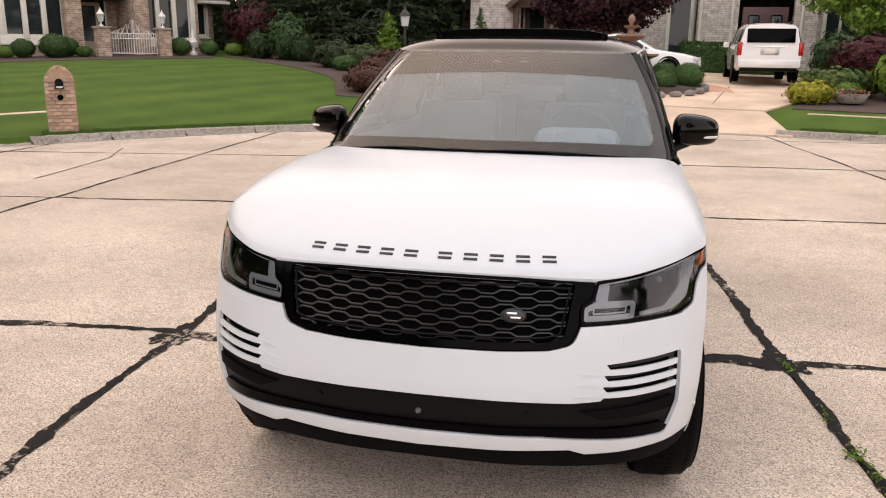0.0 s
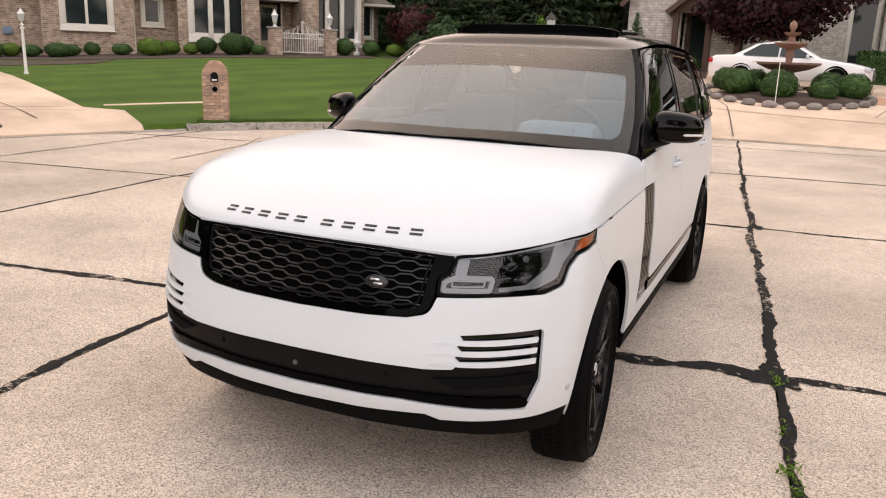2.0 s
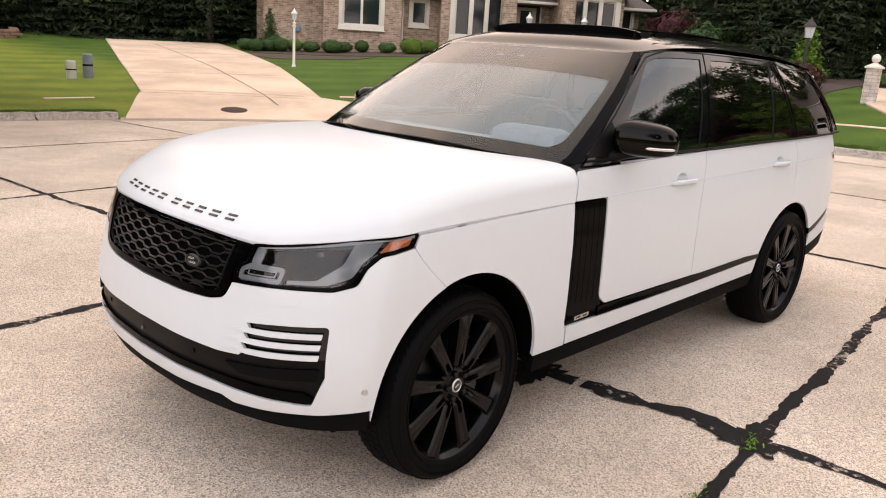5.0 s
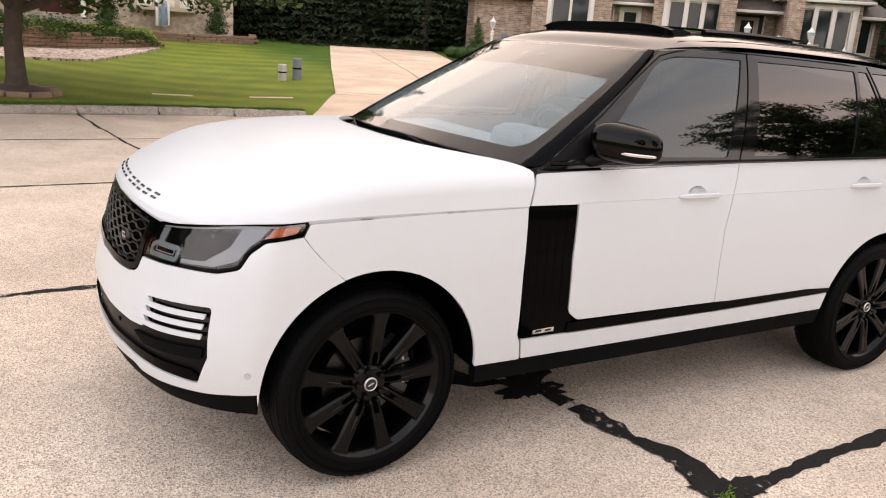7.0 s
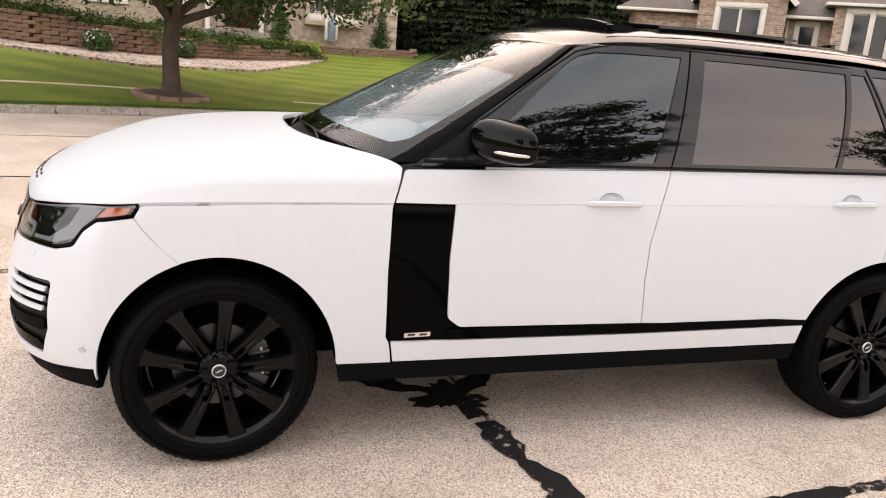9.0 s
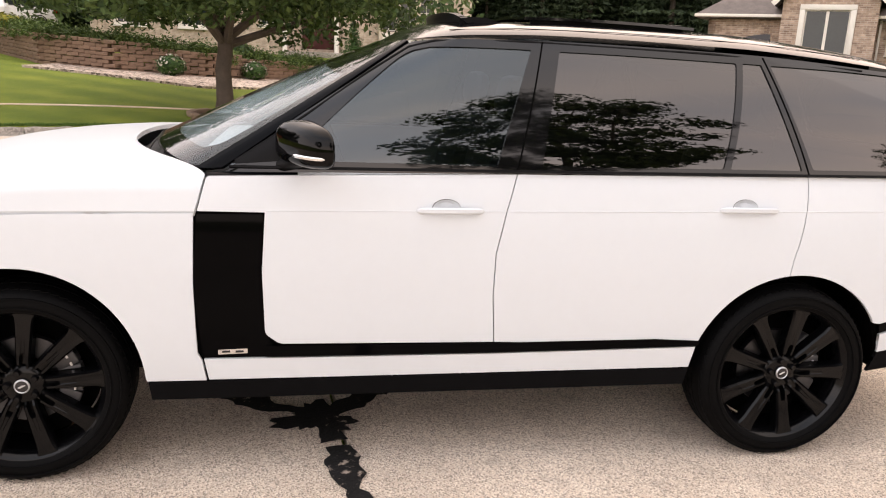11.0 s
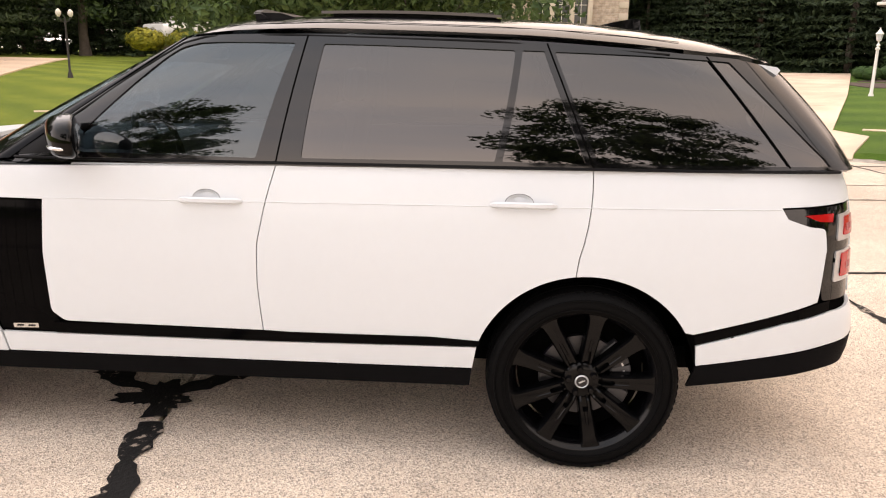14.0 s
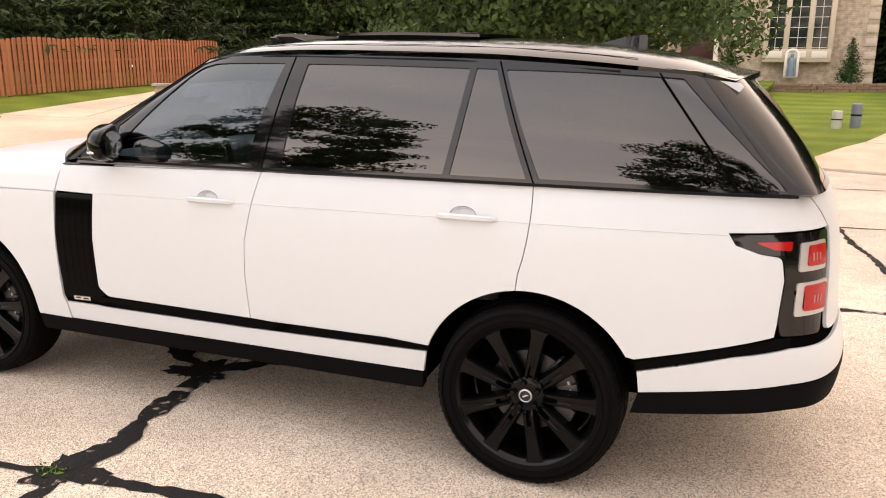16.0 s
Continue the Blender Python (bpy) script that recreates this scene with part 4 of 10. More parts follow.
# greenhouse: black frames with real panes
WS0 = garc[4] - 0.060
ws = [(-WS0, 0.0), (0, 0.0), (WS0, 0.0), (WS0 + 0.01, GH), (0, GH), (-WS0 - 0.01, GH)]
pane = part("windshield", skin(fillet(ws, 0.03), green, 0.06, [], 0.0, 0.004, 0.0), M_GLASS, car, "large raked windscreen with dark border")
pane.visible_shadow = False
hole = fillet([(-WS0 + 0.06, 0.055, 0.06), (0, 0.045, 0), (WS0 - 0.06, 0.055, 0.06), (WS0 - 0.06, GH - 0.135, 0.03), (0, GH - 0.115, 0), (-WS0 + 0.06, GH - 0.135, 0.03)], 0.0)
part("screen_border", skin(fillet(ws, 0.03), green, 0.05, [hole], 0.0, 0.002, -0.006), M_INNER, car, "black printed border of the windscreen")
# added sheet behind the clear area: its pale colour stands for veiling light
veil_sheet = part("glass_veil", skin(inset(hole, -0.004), green, 0.05, [], 0.0, 0.001, -0.012), M_HAZE, car, "added pale sheet that imitates the veil of light in the windscreen")
veil_sheet.visible_shadow = False

FRONT_W = [(1.005, 1.262, 0.01), (1.03, 1.30, 0.0), (1.435, 1.676, 0.05), (1.53, 1.698, 0.03), (1.930, 1.703, 0.01), (1.790, 1.258, 0.01)]
REAR_W = [(1.972, 1.262, 0.01), (2.045, 1.701, 0.01), (2.803, 1.688, 0.01), (2.735, 1.268, 0.01)]
SMALL_W = [(2.765, 1.268, 0.005), (2.830, 1.688, 0.01), (2.915, 1.686, 0.005), (3.085, 1.268, 0.005)]
QUARTER_W = [(3.135, 1.272, 0.01), (2.955, 1.684, 0.01), (3.635, 1.656, 0.01), (4.03, 1.272, 0.01)]
for sd in (1, -1):
    frame_ = [(*gy(0.76, 1.212, sd), 0.005), (*gy(1.02, 1.415, sd), 0), (*gy(1.46, 1.715, sd), 0.03), (*gy(1.9, 1.738, sd), 0), (*gy(2.7, 1.728, sd), 0), (*gy(3.45, 1.685, sd), 0), (*gy(3.70, 1.665, sd), 0.01), (*gy(4.08, 1.262, sd), 0.01), (*gy(3.1, 1.245, sd), 0), (*gy(1.87, 1.228, sd), 0)]
    wins = [fillet([(*gy(y, z, sd), r) for y, z, r in w], 0.01) for w in (FRONT_W, REAR_W, SMALL_W, QUARTER_W)]
    part("window_frame", skin(fillet(frame_, 0.0), green, 0.05, wins, 0.0, 0.02, 0.0), M_GLOSSBLACK, car, "gloss black window frame and pillars")
    for w, nm, mt in zip(wins, ("front_window", "rear_window", "rear_door_light", "quarter_window"), (M_TINT_FRONT, M_TINT, M_TINT, M_TINT)):
        tinted = part(nm, skin(inset(w, -0.004), green, 0.06, [], 0.0, 0.003, -0.005), mt, car, "dark tinted window")
        tinted.visible_shadow = False
    # screen pillar, black
    pil = [(WS0 * sd, 0.0), ((WS0 + 0.01) * sd, GH), (*gy(1.45, 1.718, sd),), (*gy(1.02, 1.418, sd),), (*gy(0.755, 1.230, sd),)]
    part("screen_pillar", skin(fillet(pil, 0.0), green, 0.04, [], 0.0, 0.02, 0.002), M_PILLARBLACK, car, "gloss black windscreen pillar")
    # ledges that close the doors' tops to the glass: black at the pillar's foot, white behind it
    for y0, y1, n_, mt in ((0.70, 1.03, 8, M_PILLARBLACK), (1.03, 4.065, 44, M_WHITE)):
        bm = bmesh.new()
        rows_ = []
        for i in range(n_ + 1):
            y = y0 + (y1 - y0) * i / n_
            zt = 1.206 + 0.026 * min(1.0, (y - 0.70) / 1.17) + 0.011 * min(1.0, max(0.0, (y - 1.87) / 1.25))
            rows_.append([bm.verts.new(body_point(*sy(y, zt, sd))), bm.verts.new(body_point(*sy(y, zt, sd)) * Vector((0.988, 1, 1)) + Vector((0, 0, 0.007))), bm.verts.new(green_point(*gy(max(y, 0.76), zt + 0.009, sd)) * Vector((0.985, 1, 1)))])
        for a_, b_ in zip(rows_, rows_[1:]):
            for i in range(2):
                bm.faces.new((a_[i], a_[i + 1], b_[i + 1], b_[i]))
        bmesh.ops.recalc_face_normals(bm, faces=bm.faces[:])
        if sum(f.normal.z for f in bm.faces) < 0:
            bmesh.ops.reverse_faces(bm, faces=bm.faces[:])
        part("waist_ledge", bm, mt, car)
    # belt strip and door seams in the black
    bm = bmesh.new()
    tube(bm, [green(*gy(0.78 + 3.28 * i / 40, 1.236 + 0.018 * i / 40, sd))[0] + Vector((0.006 * sd, 0, 0)) for i in range(41)], 0.006, 6)
    part("belt_seal", bm, M_SATINBLACK, car, "black rubber belt seal")
    for a_, b_ in (((1.872, 1.245), (1.978, 1.735)), ((3.118, 1.25), (2.925, 1.715)), ((3.862, 1.268), (3.545, 1.675))):
        bm = bmesh.new()
        tube(bm, [green(*gy(a_[0] + (b_[0] - a_[0]) * i / 12, a_[1] + (b_[1] - a_[1]) * i / 12, sd))[0] for i in range(13)], 0.0035, 6)
        part("door_seam", bm, M_INNER, car)
    bm = bmesh.new()
    tube(bm, [green(*gy(y, z, sd))[0] for y, z in [(0.80, 1.255), (1.06, 1.43), (1.30, 1.60), (1.45, 1.695), (1.55, 1.722), (1.9, 1.734), (2.7, 1.720), (3.4, 1.680)]], 0.005, 6)
    part("roof_seal", bm, M_SATINBLACK, car, "black rubber seal over the windows")
rear = [(GEND - 0.66, 0.03), (GEND, 0.02), (GEND + 0.66, 0.03), (GEND + 0.60, GH - 0.03), (GEND, GH - 0.02), (GEND - 0.60, GH - 0.03)]


def green_back(s, v):
    if s <= GEND:
        return green(s, v)
    c, nr = green(2 * GEND - s, v)
    return Vector((-c.x, c.y, c.z)), Vector((-nr.x, nr.y, nr.z))


G_D = gy(4.04, 1.29)[0]
sur_ = [(G_D - 0.03, 0.0), (GEND, 0.0), (2 * GEND - G_D + 0.03, 0.0), (2 * GEND - G_D + 0.05, GH), (GEND, GH), (G_D - 0.05, GH)]
part("rear_surround", skin(fillet(sur_, 0.0), green_back, 0.05, [fillet(rear, 0.03)], 0.0, 0.02, 0.001), M_PILLAR, car, "gloss black rear pillar and screen surround")
part("rear_screen", skin(fillet(rear, 0.03), green_back, 0.07, [], 0.0, 0.004, 0.0), M_TINT, car, "dark tinted rear window")

roof_crown = spline((1.3, 1.385, 1.5, 1.7, 2.2, 2.9, 3.5, 3.865, 4.0), (1.690, 1.724, 1.780, 1.820, 1.838, 1.826, 1.772, 1.698, 1.68))


def roof_point(e, r):
    a = min(abs(e), GEND)
    p = Vector([roof_c[i](a) for i in range(3)])
    ys = min(max(p.y, 1.62), 3.6)
    x, y = p.x * r, ys + (p.y - ys) * r
    h = 1 - (0.35 * r ** 2.5 + 0.65 * r ** 6) if r < 1 else 0.0
    z = p.z + (roof_crown(y) - 0.012 * (x / 0.7) ** 2 - p.z) * h
    return Vector((math.copysign(x, e) if a < GEND else 0, y, z))


bm = bmesh.new()
NE, NR = 120, 16
g = {}
for i in range(NE + 1):
    for j in range(NR + 1):
        g[i, j] = bm.verts.new(roof_point(-GEND + 2 * GEND * i / NE, 1 - (j / NR) ** 1.6))
for i in range(NE):
    for j in range(NR):
        bm.faces.new((g[i, j], g[i + 1, j], g[i + 1, j + 1], g[i, j + 1]))
bmesh.ops.remove_doubles(bm, verts=bm.verts[:], dist=0.0005)
bmesh.ops.recalc_face_normals(bm, faces=bm.faces[:])
# the sunroof stands open: cut its well through the roof
for co_, no_ in (((0.44, 0, 0), (1, 0, 0)), ((-0.44, 0, 0), (1, 0, 0)), ((0, 1.74, 0), (0, 1, 0)), ((0, 2.10, 0), (0, 1, 0))):
    bmesh.ops.bisect_plane(bm, geom=bm.verts[:] + bm.edges[:] + bm.faces[:], plane_co=co_, plane_no=no_)
bmesh.ops.delete(bm, geom=[f for f in bm.faces if abs(f.calc_center_median().x) < 0.44 and 1.74 < f.calc_center_median().y < 2.10], context='FACES')
part("roof", bm, M_ROOFBLACK, car, "gloss black roof")

# pale headliner under the roof, open below the sunroof's well
bm = bmesh.new()
g = {}
for i in range(25):
    for j in range(25):
        x, y = -0.62 + 1.24 * i / 24, 1.56 + 2.0 * j / 24
        g[i, j] = bm.verts.new((x, y, roof_crown(y) - 0.075 - 0.03 * (x / 0.62) ** 2))
for i in range(24):
    for j in range(24):
        c = (g[i, j].co + g[i + 1, j + 1].co) / 2
        if not (abs(c.x) < 0.44 and 1.74 < c.y < 2.10):
            bm.faces.new((g[i, j], g[i, j + 1], g[i + 1, j + 1], g[i + 1, j]))
part("headliner", bm, M_CABIN, car, "pale headliner")

# open sunroof: raised deflector in front, glass panel slid back over the roof
bm = bmesh.new()
xs_ = [-0.52 + 1.04 * i / 24 for i in range(25)]
bow = lambda x: 0.05 * (x / 0.52) ** 2
edge_drop = lambda x: 0.030 * abs(x / 0.52) ** 5
v0 = [bm.verts.new((x, 1.668 + bow(x), 1.80)) for x in xs_]
v1 = [bm.verts.new((x, 1.635 + bow(x), 1.852 - edge_drop(x))) for x in xs_]
v2 = [bm.verts.new((x, 1.665 + bow(x), 1.854 - edge_drop(x))) for x in xs_]
v3 = [bm.verts.new((x, 1.70 + bow(x), 1.805)) for x in xs_]
for a_, b_ in ((v0, v1), (v1, v2), (v2, v3), (v3, v0)):
    for i in range(24):
        bm.faces.new((a_[i], a_[i + 1], b_[i + 1], b_[i]))
for i in (0, 24):
    bm.faces.new((v0[i], v1[i], v2[i], v3[i]))
for s_ in (-1, 1):
    q = [bm.verts.new(v) for v in ((0.50 * s_, 1.69, 1.79), (0.50 * s_, 1.685, 1.830), (0.50 * s_, 1.80, 1.828), (0.50 * s_, 1.90, 1.80))]
    q2 = [bm.verts.new(v.co - Vector((0.015 * s_, 0, 0))) for v in q]
    bm.faces.new(q), bm.faces.new(list(reversed(q2)))
    for i in range(4):
        bm.faces.new((q[i], q2[i], q2[(i + 1) % 4], q[(i + 1) % 4]))
bmesh.ops.recalc_face_normals(bm, faces=bm.faces[:])
part("wind_deflector", bm, M_SATINBLACK, car, "black raised sunroof deflector")


def slab(bm, x0, x1, y0, y1, zf, thick, n=16, curve=0.015):
    """A gently bowed slab; zf gives its height along y."""
    g1, g2 = {}, {}
    for i in range(n + 1):
        for j in range(n + 1):
            u, w = i / n, j / n
            x, y = x0 + (x1 - x0) * u, y0 + (y1 - y0) * w
            z = zf(w) - curve * (2 * u - 1) ** 2
            g1[i, j], g2[i, j] = bm.verts.new((x, y, z)), bm.verts.new((x, y, z - thick))
    for i in range(n):
        for j in range(n):
            bm.faces.new((g1[i, j], g1[i + 1, j], g1[i + 1, j + 1], g1[i, j + 1]))
            bm.faces.new((g2[i, j], g2[i, j + 1], g2[i + 1, j + 1], g2[i + 1, j]))
    for i in range(n):
        bm.faces.new((g1[i, 0], g2[i, 0], g2[i + 1, 0], g1[i + 1, 0]))
        bm.faces.new((g1[i, n], g1[i + 1, n], g2[i + 1, n], g2[i, n]))
        bm.faces.new((g1[0, i], g1[0, i + 1], g2[0, i + 1], g2[0, i]))
        bm.faces.new((g1[n, i], g2[n, i], g2[n, i + 1], g1[n, i + 1]))


bm = bmesh.new()
slab(bm, -0.48, 0.48, 1.97, 2.74, lambda w: 1.856 + 0.008 * math.sin(math.pi * w) - 0.008 * w, 0.012)
part("sunroof_panel", bm, M_GLOSSBLACK, car, "black sunroof glass slid open")
for sd in (1, -1):
    bm = bmesh.new()
    box(bm, (0.42 * sd, 2.36, 1.828), (0.02, 0.7, 0.03), None, 0.004)
    part("sunroof_rail", bm, M_SATINBLACK, car, "black sunroof rail")
    bm = bmesh.new()
    tube(bm, [roof_point(solve(lambda q: roof_point(q, 1).y, y, garc[5], garc[11]), 0.90) * Vector((sd, 1, 1)) + Vector((0, 0, 0.003)) for y in (1.62, 1.9, 2.3, 2.7, 3.1, 3.45)] if sd > 0 else [roof_point(solve(lambda q: roof_point(q, 1).y, y, garc[5], garc[11]), 0.90) * Vector((-1, 1, 1)) + Vector((0, 0, 0.003)) for y in (1.62, 1.9, 2.3, 2.7, 3.1, 3.45)], 0.0014, 6)
    part("roof_channel", bm, M_SATINBLACK, car, "black roof channel strip")
# shark-fin aerial
bm = bmesh.new()
fin = [(3.13, 1.795, 0.026), (3.20, 1.812, 0.022), (3.28, 1.832, 0.016), (3.36, 1.846, 0.010), (3.395, 1.845, 0.008), (3.40, 1.80, 0.014)]
L_, R_ = [bm.verts.new((0.002, y, z)) for y, z, w in fin], None
rows_ = [[bm.verts.new((-w, y, 1.755)), bm.verts.new((-w * 0.35, y, z)), bm.verts.new((w * 0.35, y, z)), bm.verts.new((w, y, 1.755))] for y, z, w in fin]
for v in L_:
    bm.verts.remove(v)
for a_, b_ in zip(rows_, rows_[1:]):
    for i in range(3):
        bm.faces.new((a_[i], a_[i + 1], b_[i + 1], b_[i]))
bm.faces.new(rows_[0]), bm.faces.new(rows_[-1])
bmesh.ops.recalc_face_normals(bm, faces=bm.faces[:])
part("roof_aerial", bm, M_GLOSSBLACK, car, "black fin aerial")
# roof spoiler over the rear screen
bm = bmesh.new()
slab(bm, -0.70, 0.70, 3.46, 3.90, lambda w: 1.738 - 0.030 * w - 0.022 * w * w, 0.022, 16, 0.036)
for v in bm.verts:
    q = max(0.0, (v.co.y - 3.68) / 0.22)
    v.co.x *= 1 - 0.075 * q * q
    v.co.y -= 0.10 * max(0.0, q) * (v.co.x / 0.7) ** 2
part("roof_spoiler", bm, M_ROOFBLACK, car, "black roof spoiler")
for sd in (1, -1):
    bm = bmesh.new()
    extrude_poly(bm, [(3.60, 1.672), (3.83, 1.640), (3.845, 1.628), (3.80, 1.565), (3.74, 1.585)], 0.05, None)
    bmesh.ops.transform(bm, matrix=Matrix(((0, 0, 1, 0.63 if sd > 0 else -0.68), (1, 0, 0, 0), (0, 1, 0, 0), (0, 0, 0, 1))), verts=bm.verts[:])
    part("spoiler_end", bm, M_WHITE, car, "white spoiler end cap")

# cowl, wipers
bm = bmesh.new()
g = {}
for i in range(41):
    x = -0.86 + 1.72 * i / 40
    yb = 0.30 + 0.40 * (abs(x) / 0.90) ** 2.6
    yt = 0.425 + 0.30 * (abs(x) / 0.88) ** 2.4
    z = 1.235 - 0.02 * (x / 0.86) ** 2
    g[i, 0], g[i, 1], g[i, 2] = bm.verts.new((x, yb - 0.03, z - 0.06)), bm.verts.new((x, (yb + yt) / 2, z - 0.01)), bm.verts.new((x, yt + 0.05, z + 0.03))
for i in range(40):
    for j in range(2):
        bm.faces.new((g[i, j], g[i + 1, j], g[i + 1, j + 1], g[i, j + 1]))
bmesh.ops.recalc_face_normals(bm, faces=bm.faces[:])
part("cowl", bm, M_SATINBLACK, car, "black plastic scuttle below the windscreen")
for x0, x1 in ((0.62, -0.08), (-0.12, -0.70)):
    bm = bmesh.new()
    pts_ = []
    for i in range(13):
        x = x0 + (x1 - x0) * i / 12
        c, nr = green(math.copysign(solve(lambda q: green_point(q, 0.03).x, abs(x), 0, garc[4]), x), 0.0 + 0.006 * math.sin(math.pi * i / 12))
        pts_.append(c + nr * 0.004 - Vector((0, 0.01, 0.008)))
    tube(bm, pts_, [0.003 + 0.002 * math.sin(math.pi * i / 12) for i in range(13)], 6)
    tube(bm, [pts_[2] + Vector((0.05, -0.05, -0.03)), pts_[4] + Vector((0, -0.02, -0.006)), pts_[6]], 0.005, 6)
    part("wiper", bm, M_SATINBLACK, car, "black windscreen wiper")

# door mirrors
def mirror_shell(u, side):
    """Maps the unit sphere to the mirror's shell: tall inboard, boxy, swept back outboard, flat to the rear."""
    px, pz = (math.copysign(abs(q) ** 0.62, q) for q in (u[0], u[2]))
    py = math.copysign(abs(u[1]) ** 0.74, u[1])
    y2 = py * ((0.100 - 0.022 * px) if py < 0 else 0.036)
    z2 = pz * ((0.088 - 0.012 * px) if pz > 0 else (0.070 - 0.006 * px))
    return Vector(((1.002 + 0.120 * px) * side, 1.088 + y2 + 0.056 * px, 1.319 + z2 + 0.006 * (1 - px)))


for sd in (1, -1):
    bm = bmesh.new()
    bmesh.ops.create_uvsphere(bm, u_segments=40, v_segments=24, radius=1.0)
    for v in bm.verts:
        v.co = mirror_shell(v.co, sd)
    if sd < 0:
        bmesh.ops.reverse_faces(bm, faces=bm.faces[:])
    low_ = bm.copy()
    for half, clear in ((bm, True), (low_, False)):
        bmesh.ops.bisect_plane(half, geom=half.verts[:] + half.edges[:] + half.faces[:], plane_co=(0, 0, 1.286), plane_no=(0, -0.1, 1), clear_inner=clear, clear_outer=not clear)
    mirror = part("door_mirror", bm, M_MIRRORBLACK, car, "gloss black door mirror with bright indicator strip")
    part("lower_shell", low_, M_MIRRORBLACK, mirror, "gloss black lower shell")
    bm = bmesh.new()
    strip = []
    for k in range(13):
        a = radians(-82 + 76 * k / 12)
        strip.append(mirror_shell(Vector((math.cos(a) * 0.93, math.sin(a) * 0.93, -0.16)), sd) + Vector((0, -0.001, 0)))
    tube(bm, strip, [0.004] + [0.008] * 11 + [0.005], 6)
    part("indicator", bm, M_CHROME, mirror, "bright indicator strip")
    bm = bmesh.new()
    lathe(bm, [(0.0001, 0.0), (0.9, 0.0), (1.0, -0.02)], 32, Matrix.Translation((1.002 * sd, 1.1275, 1.324)) @ pose(0, 0, 0, -90, 0, 18 * sd) @ Matrix.Diagonal((0.100, 0.068, 0.1, 1)))
    part("mirror_glass", bm, M_MIRROR, mirror, "mirror glass")
    bm = bmesh.new()
    tube(bm, [(0.855 * sd, 0.95, 1.235), (0.89 * sd, 0.985, 1.248), (0.925 * sd, 1.02, 1.262), (0.96 * sd, 1.045, 1.278)], [0.03, 0.026, 0.026, 0.03], 10)
    part("mirror_arm", bm, M_SATINBLACK, mirror)
    # black sail panel at the foot of the pillar
    pts_ = [gy(0.79, 1.245, sd), gy(1.0, 1.262, sd), gy(1.035, 1.31, sd), gy(1.02, 1.40, sd)]
    part("mirror_sail", skin(fillet(pts_, 0.004), green, 0.04, [], 0.0, 0.004, 0.003), M_SATINBLACK, car)

# inside: lining, floor, dashboard, wheel, seats
part("underbody", boxes(((0, 1.75, 0.40), (1.30, 4.4, 0.10)), ((0, 1.57, 0.42), (1.70, 2.0, 0.12)), ((0, -0.52, 0.39), (1.10, 0.34, 0.03))), M_INNER, car)
for sd in (1, -1):
    part("wheel_deflector", boxes(((0.64 * sd, -0.462, 0.315), (0.20, 0.02, 0.10)), bevel=0.006), M_GREYBLACK, car, "black plastic flap ahead of the wheel")
part("cabin_lining", boxes(((0, 4.02, 0.95), (1.60, 0.03, 0.70)), ((0.80, 2.4, 1.10), (0.03, 3.2, 0.30)), ((-0.80, 2.4, 1.10), (0.03, 3.2, 0.30)), ((0, 3.6, 1.22), (1.58, 0.8, 0.03))), M_CABIN, car, "pale cabin lining", smooth=False)
bm = boxes(((0, 0.83, 1.155), (1.56, 0.46, 0.16)), ((0, 1.02, 1.06), (1.5, 0.2, 0.36)), bevel=0.04)
part("dashboard", bm, M_CABIN, car, "pale dashboard")
bm = boxes(((0.40, 1.00, 1.25), (0.44, 0.20, 0.16)), ((0.40, 0.95, 1.27), (0.24, 0.16, 0.13)), bevel=0.06)
part("instrument_hood", bm, M_DASH2, car, "grey instrument binnacle")
bm = bmesh.new()
tube(bm, [(0.40 + 0.19 * math.cos(a * math.pi / 16), 1.18 - 0.07 * math.sin(a * math.pi / 16), 1.25 + 0.175 * math.sin(a * math.pi / 16)) for a in range(33)], 0.016, 8, False)
box(bm, (0.40, 1.175, 1.24), (0.30, 0.04, 0.10), None, 0.015)
part("steering_wheel", bm, M_DASH, car, "dark steering wheel")
for x0 in (0.40, -0.40):
    for y0 in (1.75, 2.85):
        bm = boxes(((x0, y0 - 0.2, 0.78), (0.54, 0.56, 0.22)), ((x0, y0 + 0.12, 1.10), (0.52, 0.18, 0.62), Matrix.Rotation(radians(-12), 3, 'X')), ((x0, y0 + 0.20, 1.50), (0.28, 0.10, 0.19), Matrix.Rotation(radians(-8), 3, 'X')), bevel=0.05)
        part("seat", bm, M_SEAT, car, "leather seat with headrest")
bm = bmesh.new()
box(bm, (0, 1.34, 1.655), (0.13, 0.06, 0.06), None, 0.015)
pod = part("camera_pod", bm, M_SATINBLACK, car, "black sensor pod behind the screen")
for x0 in (-0.075, 0.075):
    c, nr = green(math.copysign(solve(lambda q: green_point(q, 0.44).x, abs(x0), 0, garc[3]), x0), 0.44)
    bm = bmesh.new()
    extrude_poly(bm, [(-0.03, -0.014), (0.03, -0.014), (0.008, 0.014), (-0.008, 0.014)], 0.002, Matrix.Translation(c - nr * 0.0035) @ nr.to_track_quat("Z", "Y").to_matrix().to_4x4())
    part("sensor_window", bm, M_DISC, pod, "small pale sensor window")

# wheels
TYRE_R = 0.392


